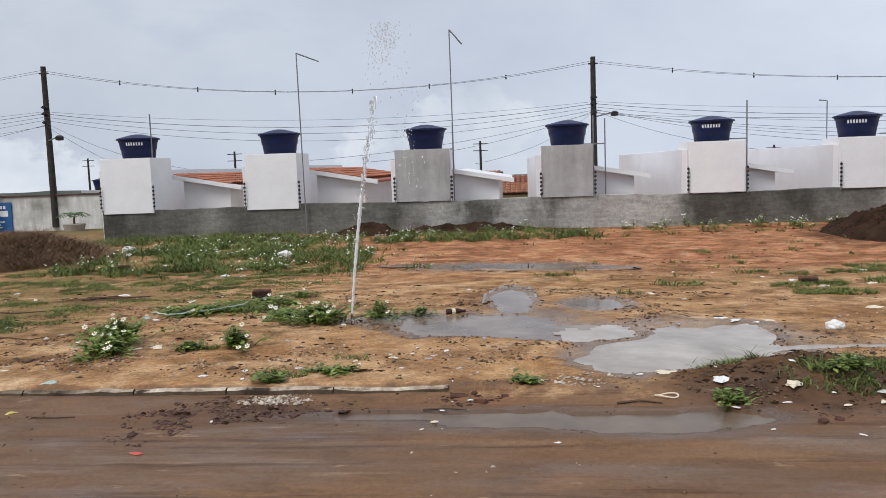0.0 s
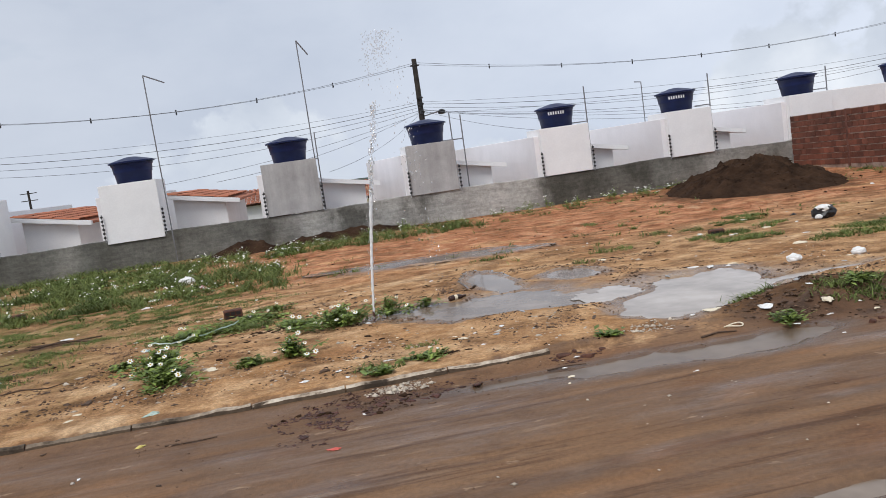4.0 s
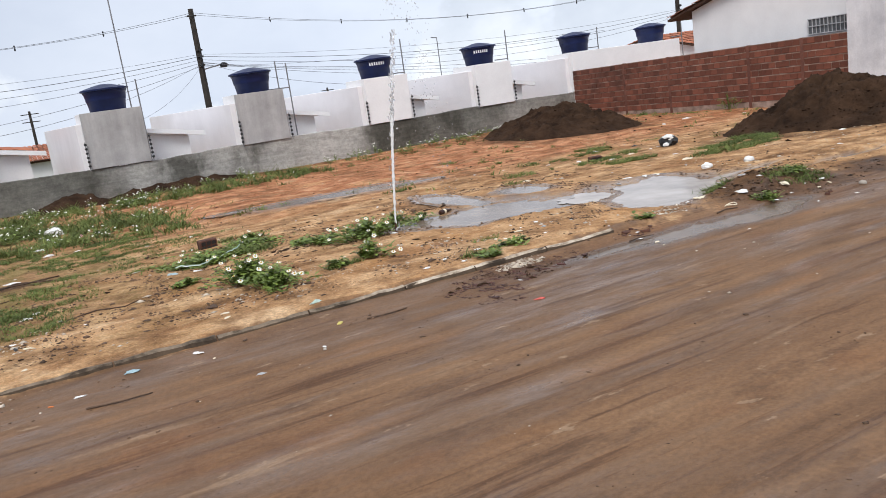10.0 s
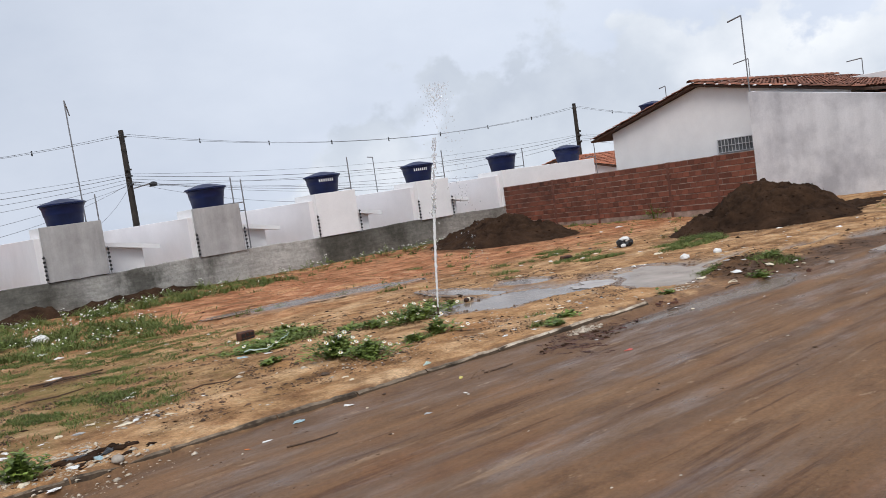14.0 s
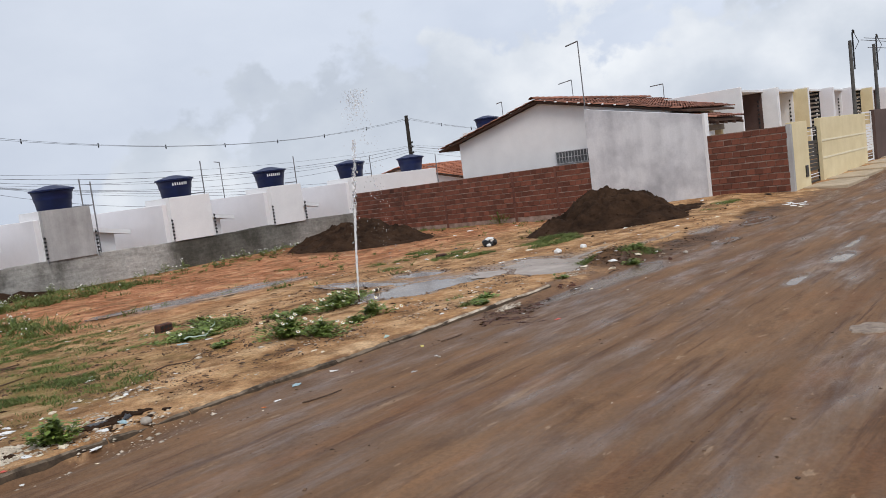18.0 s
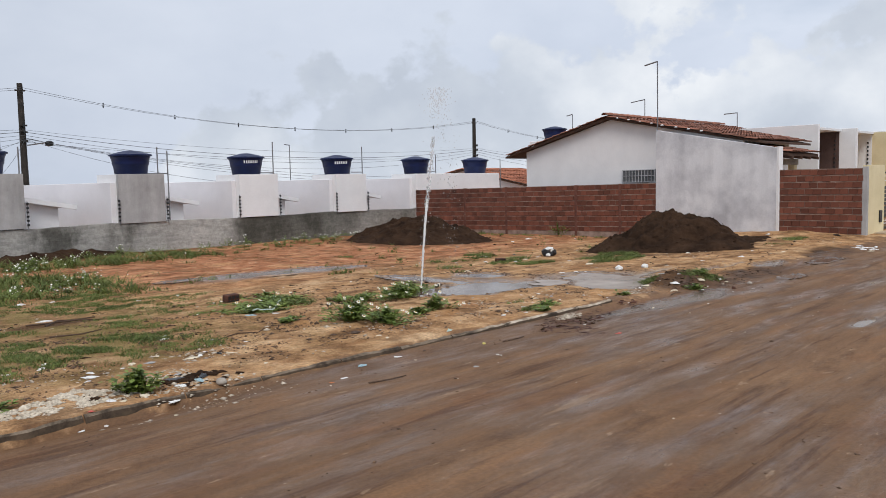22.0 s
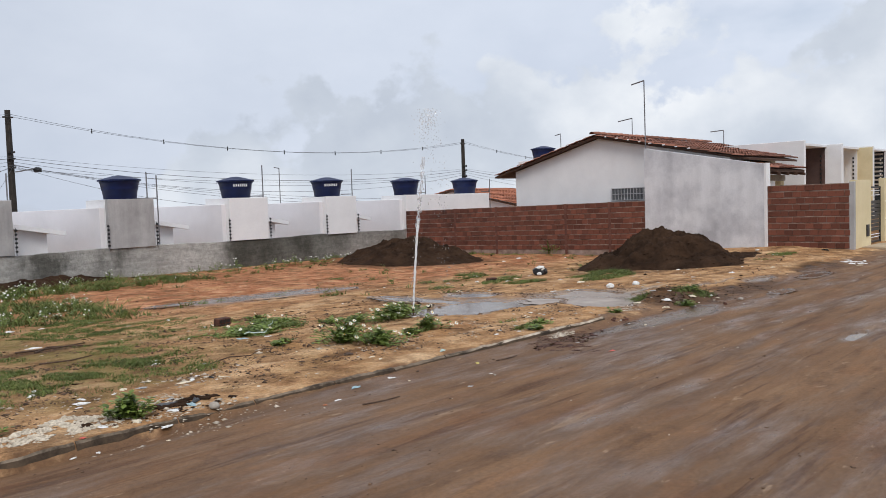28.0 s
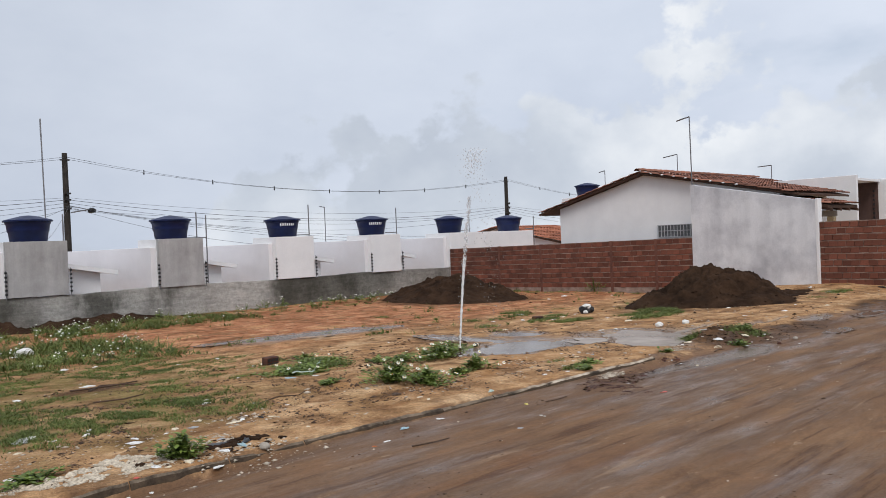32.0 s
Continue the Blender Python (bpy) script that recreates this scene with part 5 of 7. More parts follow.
def raw_mesh(name, co, loops, sizes, mat):
    me = bpy.data.meshes.new(name)
    me.vertices.add(len(co))
    me.vertices.foreach_set("co", np.asarray(co, np.float32).ravel())
    me.loops.add(len(loops))
    me.loops.foreach_set("vertex_index", np.asarray(loops, np.int32))
    me.polygons.add(len(sizes))
    me.polygons.foreach_set("loop_start", np.concatenate([[0], np.cumsum(sizes)[:-1]]).astype(np.int32))
    me.update(calc_edges=True)
    me.materials.append(mat)
    return me


def blades(name, x, y, h, w, lean, mat, label, category, lift=0.0):
    """One bent blade, of two faces, at each place."""
    n = len(x)
    z = gz(x, y) + lift
    a, b = rng.uniform(0, 2 * math.pi, n), rng.uniform(0, 2 * math.pi, n)
    wx, wy = np.cos(a) * w / 2, np.sin(a) * w / 2
    l1 = h * lean * rng.uniform(0.1, 0.5, n)
    l2 = h * lean * rng.uniform(0.6, 1.4, n)
    co = np.zeros((n, 5, 3))
    co[:, 0] = np.stack([x - wx, y - wy, z - 0.01], -1)
    co[:, 1] = np.stack([x + wx, y + wy, z - 0.01], -1)
    co[:, 2] = np.stack([x + wx * 0.9 + np.cos(b) * l1, y + wy * 0.9 + np.sin(b) * l1, z + 0.6 * h], -1)
    co[:, 3] = np.stack([x - wx * 0.9 + np.cos(b) * l1, y - wy * 0.9 + np.sin(b) * l1, z + 0.6 * h], -1)
    co[:, 4] = np.stack([x + np.cos(b) * l2, y + np.sin(b) * l2, z + h * rng.uniform(0.8, 1.1, n)], -1)
    base = (np.arange(n) * 5)[:, None]
    loops = (base + np.array([[0, 1, 2, 3, 3, 2, 4]])).ravel()
    sizes = np.tile([4, 3], n)
    return tagged(new(name, raw_mesh(name, co.reshape(-1, 3), loops, sizes, mat)), label, category, "", "stuff")


def patch(n, cx, cy, rx, ry, thresh=0.0, freq=1.6, seed=11):
    """Places in an ellipse, thinned to the clumps of a noise."""
    r, a = np.sqrt(rng.uniform(0, 1, n)), rng.uniform(0, 2 * math.pi, n)
    x, y = cx + rx * r * np.cos(a), cy + ry * r * np.sin(a)
    keep = (fbm(x * freq, y * freq, seed) * (1.15 - 0.5 * r) > thresh) & (rng.uniform(0, 1, n) < 1.15 - r**2) & (fbm(x * freq * 3.7, y * freq * 3.7, seed + 3) > 0.4)
    return x[keep], y[keep]


def rect(n, x0, x1, y0, y1, thresh, freq=0.8, seed=21):
    x, y = rng.uniform(x0, x1, n), rng.uniform(y0, y1, n)
    # soft-edged clumps, broken up again at a finer scale
    p = smooth(thresh - 0.02, thresh + 0.09, fbm(x * freq, y * freq, seed)) * smooth(0.36, 0.6, fbm(x * freq * 4.3, y * freq * 4.3, seed + 5))
    edge = np.minimum(np.minimum(x - x0, x1 - x), np.minimum(y - y0, y1 - y + 0.5 * (y1 > 17))) + 1.2 * (fbm(x * 1.1, y * 1.1, seed + 9) - 0.47)
    keep = rng.uniform(0, 1, n) < p * smooth(0.0, 0.7, edge)
    return x[keep], y[keep]


def joined(*some):
    return np.concatenate([s[0] for s in some]), np.concatenate([s[1] for s in some])


def grow():
    # tall weeds in the rear left of the lot
    x, y = joined(rect(90000, -14, -4.6, 11.6, 17.35, 0.4, 1.1), rect(48000, -9, -2.2, 8.2, 12.5, 0.44, 1.3), rect(26000, -4.6, 2.5, 13.4, 16.4, 0.47, 1.2), rect(2500, -3.6, -1.0, 7.6, 9.0, 0.47, 1.4))
    n = len(x)
    blades("weed_field", x, y, rng.gamma(2.4, 0.032, n) + 0.02, rng.uniform(0.008, 0.02, n), 1.5, M_GRASS, "tall green weeds growing along the grey wall", "weeds")
    # low grass creeping over the left of the lot
    x, y = joined(rect(170000, -10, -3.0, 4.0, 9.6, 0.42, 1.1), rect(110000, -9.5, -4.6, 1.3, 4.6, 0.44, 1.0, 33), rect(26000, -5.5, -2.0, 3.2, 7.5, 0.47, 1.3))
    n = len(x)
    blades("low_grass", x, y, rng.uniform(0.01, 0.038, n), rng.uniform(0.004, 0.01, n), 1.4, M_GRASS, "thin low grass creeping over bare earth", "grass")
    # dense bright patches
    x, y = joined(patch(9000, -3.3, 3.6, 0.85, 0.45, 0.34), patch(2600, 1.95, 0.62, 0.35, 0.2, 0.34, 4), patch(3600, 2.5, 0.0, 0.5, 0.34, 0.4, 4), patch(1400, 2.85, 0.4, 0.3, 0.24, 0.36, 4), patch(300, 1.67, -0.33, 0.15, 0.1),
                  patch(26000, 6.75, 4.0, 1.5, 0.75, 0.27, 2), patch(6500, 5.3, 3.2, 1.2, 0.35, 0.38, 2), patch(5500, 4.15, 4.5, 0.6, 0.5, 0.36, 2), patch(4500, 4.2, 5.4, 0.7, 0.35, 0.38, 2), patch(5500, 5.2, 7.2, 0.9, 0.5, 0.38, 2), patch(4000, 6.0, 7.7, 0.5, 0.4, 0.36, 2), patch(5000, 12.8, 11.5, 0.35, 2.6, 0.4, 2), patch(500, 2.75, 5.6, 0.25, 0.3, 0.3, 2), patch(900, 5.5, 6.1, 0.5, 0.3, 0.42, 2), patch(300, 4.2, 7.45, 0.16, 0.16), patch(500, 4.0, 10.7, 0.2, 0.4), patch(1500, -3.4, 5.0, 0.8, 0.35, 0.42, 2), patch(900, -2.75, 5.1, 0.4, 0.2, 0.4, 2), patch(1500, 10.9, 1.5, 0.6, 0.25, 0.4, 2), patch(500, -1.5, 0.3, 0.3, 0.1, 0.3), patch(900, -1.2, 0.9, 0.6, 0.2, 0.5),
                  patch(900, -2.6, 1.25, 0.25, 0.12, 0.3), patch(2500, 10.3, 1.6, 1.6, 0.5, 0.5), patch(900, 4.6, 6.8, 0.9, 0.4, 0.5), patch(800, 7.5, 7.5, 0.9, 0.5, 0.5), patch(500, -3.95, 2.1, 0.12, 0.1))
    n = len(x)
    blades("grass_patch", x, y, rng.gamma(2.0, 0.011, n) + 0.01, rng.uniform(0.005, 0.012, n), 1.8, M_GRASS, "bright green grass tufts on bare earth", "grass")
    # tufts along the rear wall and the brick wall, and scattered ones
    px = np.concatenate([rng.uniform(-3, 8.5, 60), rng.uniform(0, 12, 45), rng.uniform(-8, 2, 40), np.full(26, 13.1)])
    py = np.concatenate([rng.uniform(14.2, 17.2, 60), rng.uniform(4.5, 13.5, 45), rng.uniform(6.5, 14, 40), rng.uniform(7, 17, 26)])
    some = [patch(int(rng.uniform(30, 150)), a, b, rng.uniform(0.08, 0.4), rng.uniform(0.08, 0.3), 0.42, 4) for a, b in zip(px, py)]
    x, y = joined(*some)
    n = len(x)
    blades("wall_grass", x, y, rng.gamma(2.2, 0.02, n) + 0.02, rng.uniform(0.008, 0.018, n), 1.5, M_GRASS, "scattered grass tufts on red earth", "grass")
    # dry brush on the heap at the left
    n = 14000
    r, a = np.sqrt(rng.uniform(0, 1, n)), rng.uniform(0, 2 * math.pi, n)
    x, y = -11.6 + 2.7 * r * np.cos(a), 11.6 + 2.2 * r * np.sin(a)
    hh = 0.72 * (1 - r**1.5) * (0.35 + 1.2 * fbm(x * 1.3, y * 1.3, 3))
    blades("brush_heap", x, y, rng.uniform(0.06, 0.22, n), rng.uniform(0.008, 0.02, n), 3.4, M_STRAW, "heap of dry brown cut brush", "brush heap", hh)


grow()


def brush_core():
    bm = bmesh.new()
    bmesh.ops.create_icosphere(bm, subdivisions=4, radius=1)
    for v in bm.verts:
        n = 1 + 0.25 * noise.noise(v.co * 2.2)
        v.co = Vector((v.co.x * 2.5 * n, v.co.y * 2.0 * n, max(-0.1, v.co.z) * 0.36 * n))
    ob = part("brush_mound", bm, M_STRAW, smooth=True)
    ob.location = (-11.6, 11.6, gh(-11.6, 11.6) - 0.05)
    tagged(ob, "brown tangled mass of dry cuttings", "brush heap")


brush_core()


def flower_bits(bm, p, r, tilt):
    up = (Vector((0, 0, 1)) + tilt).normalized()
    a = up.cross(Vector((1, 0.2, 0))).normalized()
    b = up.cross(a)
    for k in range(6):
        t = k * math.pi / 3
        d = a * math.cos(t) + b * math.sin(t)
        s = a * -math.sin(t) + b * math.cos(t)
        vs = [p, p + d * r * 0.6 + s * r * 0.3, p + d * r + up * 0.2 * r, p + d * r * 0.6 - s * r * 0.3]
        bm.faces.new([bm.verts.new(v) for v in vs])


def flower_mesh():
    bm = bmesh.new()
    flower_bits(bm, Vector((0, 0, 0)), 0.023, Vector((0, 0, 0)))
    return bm_mesh("flower", bm, M_PETAL)


def heart_mesh():
    bm = bmesh.new()
    bmesh.ops.create_icosphere(bm, subdivisions=1, radius=0.007, matrix=Matrix.Translation((0, 0, 0.004)))
    return bm_mesh("flower_heart", bm, M_POLLEN)


FLOWER, HEART = flower_mesh(), heart_mesh()


def build_weed(x, y, rx, ry, h, leaves, flowers, label, fsize=0.028, single=True):
    """A low leafy weed: stems, a crown of many leaves, white flowers."""
    z = gh(x, y)
    w = empty("weed", pose(x, y, z), label, "weed", "flowering weeds")
    st, lf, fl = bmesh.new(), bmesh.new(), bmesh.new()
    tips = []
    for i in range(max(8, leaves // 14)):
        a, r = random.uniform(0, 6.28), min(1.5, abs(random.gauss(0, 0.62)))
        r *= 0.75 + 0.7 * noise.noise((math.cos(a) * 1.3 + x, math.sin(a) * 1.3 + y, 0.5)) + 0.25
        base = Vector((rx * 0.5 * r * math.cos(a), ry * 0.5 * r * math.sin(a), 0))
        tip = Vector((rx * r * math.cos(a), ry * r * math.sin(a), h * random.uniform(0.35, 1.25) * max(0.25, 1 - 0.45 * r)))
        mid = base.lerp(tip, 0.5) + Vector((0, 0, 0.15 * h))
        tube([base, mid, tip], 0.004, 3, st)
        tips.append((base, mid, tip))
    for i in range(leaves):
        b0, m0, t0 = random.choice(tips)
        f = random.uniform(0.15, 1.05)
        p = b0.lerp(m0, f * 2) if f < 0.5 else m0.lerp(t0, f * 2 - 1)
        p = p + Vector((random.gauss(0, 0.02), random.gauss(0, 0.02), random.gauss(0, 0.012)))
        p.z = max(p.z, 0.008)
        a = random.uniform(0, 6.28)
        L, W = random.uniform(0.03, 0.075), random.uniform(0.012, 0.026)
        d = Vector((math.cos(a), math.sin(a), random.uniform(-0.2, 0.7))).normalized()
        s = d.cross(Vector((0, 0, 1))).normalized() * W
        vs = [p, p + d * L * 0.5 + s, p + d * L - Vector((0, 0, 0.008)), p + d * L * 0.5 - s]
        lf.faces.new([lf.verts.new(v) for v in vs])
    tagged(part("stalk_mass", st, M_LEAF, w), "", "", "", "stuff")
    tagged(part("foliage", lf, M_LEAF, w), "", "", "", "stuff")
    for i in range(flowers):
        t = random.choice(tips)[2] + Vector((random.gauss(0, 0.03), random.gauss(0, 0.03), random.uniform(0.02, 0.06)))
        tilt = Vector((random.gauss(0, 0.3), random.gauss(-0.5, 0.3), 0))
        if single:
            fo = part("flower", FLOWER, None, w, "white daisy flower")
            fo.matrix_local = Matrix.Translation(t) @ (Vector((0, 0, 1)) + tilt).to_track_quat("Z", "Y").to_matrix().to_4x4() @ Matrix.Scale(random.uniform(0.95, 1.35), 4)
            part("flower_heart", HEART, None, fo, "yellow flower heart")
        else:
            flower_bits(fl, t, fsize * random.uniform(0.8, 1.2), tilt)
    if flowers and not single:
        tagged(part("bloom_mass", fl, M_PETAL, w, "many small white blooms"), "", "", "", "stuff")
    else:
        fl.free()
    return w


WEEDS = [(-1.75, 2.45, 0.5, 0.3, 0.36, 620, 15), (-2.25, 2.75, 0.3, 0.22, 0.16, 220, 2), (-1.18, 2.85, 0.2, 0.14, 0.36, 170, 2), (-0.76, 3.0, 0.14, 0.1, 0.22, 70, 0), (-3.45, 1.5, 0.42, 0.32, 0.36, 640, 13),
         (-3.33, 1.05, 0.3, 0.22, 0.26, 380, 6), (-2.24, 1.3, 0.22, 0.17, 0.3, 220, 7), (-2.63, 1.25, 0.18, 0.1, 0.13, 80, 0), (-3.9, 2.15, 0.15, 0.12, 0.14, 80, 0), (-6.7, 0.3, 0.25, 0.18, 0.27, 330, 0)]
WEEDS += [(-7.75, 0.6, 0.35, 0.2, 0.1, 150, 0), (-1.53, 0.1, 0.25, 0.06, 0.1, 60, 0), (-1.15, 0.4, 0.3, 0.08, 0.07, 80, 0), (-3.45, 3.35, 0.5, 0.32, 0.17, 560, 5), (-2.75, 4.0, 0.5, 0.3, 0.15, 420, 4), (-2.3, 3.2, 0.3, 0.18, 0.1, 120, 0),
          (-2.5, 4.7, 0.25, 0.16, 0.14, 110, 1), (1.68, -0.3, 0.15, 0.1, 0.13, 70, 0), (0.36, 0.1, 0.12, 0.08, 0.08, 40, 0), (2.55, 0.0, 0.22, 0.14, 0.08, 60, 0)]
for x, y, rx, ry, h, nl, nf in WEEDS:
    build_weed(x, y, rx * 1.0, ry * 1.2, h * 0.58, int(nl * 2.2), int(nf * 1.2), "low green weed with white daisy flowers on bare earth" if nf else "low leafy green weed on bare earth")
build_weed(13.2, 10.3, 0.14, 0.5, 0.42, 300, 0, "weed growing up at the foot of a brick wall")
far = []
for i in range(64):
    if i < 40:
        x, y = random.uniform(-9, -2.0), random.uniform(8.6, 15.5)
    elif i < 56:
        x, y = random.uniform(3.5, 9.5), random.uniform(15.2, 17.1)
    else:
        x, y = random.uniform(-3, 3.5), random.uniform(13.5, 16.5)
    far.append(build_weed(x, y, random.uniform(0.3, 0.6), random.uniform(0.2, 0.4), random.uniform(0.16, 0.32), 170, random.randint(5, 12), "flowering weed with many small white blooms near the wall", 0.02, False))


# ---- the burst pipe's jet ----
def water_white(name="spraying_water", cover=0.75):
    m, nt, b = nodes_of(name, 0.25, 0, 0.6)
    b.inputs["Base Color"].default_value = (0.93, 0.94, 0.95, 1)
    b.inputs["Alpha"].default_value = cover
    thru, both = nt.nodes.new("ShaderNodeBsdfTranslucent"), nt.nodes.new("ShaderNodeMixShader")
    thru.inputs[0].default_value = (0.82, 0.84, 0.86, 1)
    both.inputs[0].default_value = 0.08
    nt.links.new(b.outputs[0], both.inputs[1])
    nt.links.new(thru.outputs[0], both.inputs[2])
    nt.links.new(both.outputs[0], nt.nodes["Material Output"].inputs[0])
    bump(nt, b, tex(nt, 30, 4), 0.02, 0.8)
    return m


def drop_material():
    m, nt, b = nodes_of("clear_water_drops", 0.06, 0, 0.5)
    b.inputs["Base Color"].default_value = (0.97, 0.98, 0.99, 1)
    b.inputs["Transmission Weight"].default_value = 0.75
    b.inputs["IOR"].default_value = 1.33
    return m


M_SPRAY, M_DROPS = water_white(), drop_material()


def build_jet():
    j = empty("water_jet", pose(-1.4, 2.41, gh(-1.4, 2.41)), "thin white jet of water from a burst pipe", "water jet")

    def line(z):
        return 0.09 * z + 0.025 * z * z
    bm = bmesh.new()
    rings, n = [], 60
    for i in range(n + 1):
        z = 0.1 + 1.3 * i / n
        r = 0.011 + 0.01 * i / n + 0.007 * noise.noise((i * 0.45, 0, 0)) + 0.004 * noise.noise((i * 1.3, 4, 0))
        c = Vector((line(z) + 0.004 * noise.noise((i * 0.5, 3, 0)), 0.004 * noise.noise((i * 0.5, 0, 5)), z))
        rings.append([bm.verts.new(c + Vector((math.cos(a), math.sin(a), 0)) * r * (1 + 0.45 * noise.noise((a, i * 0.7, 2)))) for a in np.linspace(0, 2 * math.pi, 9)[:-1]])
    for r0, r1 in zip(rings, rings[1:]):
        for k in range(8):
            bm.faces.new((r0[k], r0[(k + 1) % 8], r1[(k + 1) % 8], r1[k]))
    part("column", bm, M_SPRAY, j, smooth=True)
    drops = bmesh.new()

    def drop(p, r, st=1.6):
        m = Matrix.Translation(p) @ Matrix.Diagonal((r, r, r * st, 1))
        bmesh.ops.create_icosphere(drops, subdivisions=1, radius=1, matrix=m)
    # the column breaks up, rises as loose water, and turns over at the top
    for i in range(260):
        z = 1.3 + 1.0 * random.random() ** 1.5
        drop(Vector((line(z) + random.gauss(0, 0.012 + 0.012 * (z - 1.3)), random.gauss(0, 0.015), z)), random.uniform(0.003, 0.009), 2.6)
    for i in range(90):
        z = random.uniform(0.2, 1.4)
        drop(Vector((line(z) + random.gauss(0, 0.035), random.gauss(0, 0.03), z)), random.uniform(0.002, 0.006), 2)
    for i in range(340):
        z = 3.02 - abs(random.gauss(0, 0.24))
        drop(Vector((line(z) + random.gauss(0, 0.08), random.gauss(0, 0.08), z)), random.uniform(0.003, 0.0075), 1.4)
    for i in range(200):
        z = random.uniform(0.1, 2.7)
        drop(Vector((0.6 + 0.06 * (2.7 - z) + random.gauss(0, 0.07), random.gauss(0, 0.1), z)), random.uniform(0.0025, 0.0065), 1.8)
    for i in range(60):
        drop(Vector((random.gauss(0, 0.1), random.gauss(0, 0.08), abs(random.gauss(0.03, 0.06)))), random.uniform(0.004, 0.01), 1)
    tagged(part("spray", drops, M_DROPS, j, "flying droplets"), "", "", "", "stuff")
    part("pipe_stub", tube([(0, 0, -0.1), (0.008, 0, 0.12)], 0.013, 8), M_DARKWOOD, j, "dark broken pipe end")


build_jet()

# ---- stones, clods and chips ----
M_CLOD = simple("clod", (0.05, 0.032, 0.022), (0.2, 0.12, 0.075), 1.5, 0.95, bumpd=0, vary=0.5, by_island=True)
M_CHIP = simple("pale_rubble_chip", (0.36, 0.29, 0.22), (0.62, 0.54, 0.44), 3, 0.9, bumpd=0, vary=0.25, by_island=True)
M_SANDY = simple("cream_gravel", (0.42, 0.34, 0.25), (0.7, 0.62, 0.5), 3, 0.9, bumpd=0, vary=0.2, by_island=True)
M_LEAFLITTER = simple("dark_red_leaf_litter", (0.035, 0.013, 0.01), (0.11, 0.042, 0.03), 3, 0.7, bumpd=0, vary=0.45, by_island=True)
OCTA_V = np.array([(1, 0, 0), (-1, 0, 0), (0, 1, 0), (0, -1, 0), (0, 0, 1), (0, 0, -0.6)], float)
OCTA_F = np.array([(0, 2, 4), (2, 1, 4), (1, 3, 4), (3, 0, 4), (2, 0, 5), (1, 2, 5), (3, 1, 5), (0, 3, 5)])


def grains(name, x, y, r, flat, mat, label, category, lift=0.0):
    n = len(x)
    a = rng.uniform(0, 6.28, n)
    v = OCTA_V[None] * rng.uniform(0.6, 1.3, (n, 6, 1)) * r[:, None, None]
    v[:, :, 0] *= rng.uniform(0.7, 1.7, (n, 1))
    v[:, :, 2] *= flat
    c, s = np.cos(a)[:, None], np.sin(a)[:, None]
    vx, vy = v[:, :, 0] * c - v[:, :, 1] * s, v[:, :, 0] * s + v[:, :, 1] * c
    z = gz(x, y)
    co = np.stack([vx + x[:, None], vy + y[:, None], v[:, :, 2] + (z + r * flat * 0.15 + lift)[:, None]], -1).reshape(-1, 3)
    loops = ((np.arange(n) * 6)[:, None, None] + OCTA_F[None]).ravel()
    return tagged(new(name, raw_mesh(name, co, loops, np.full(n * 8, 3), mat)), label, category, "", "stuff")


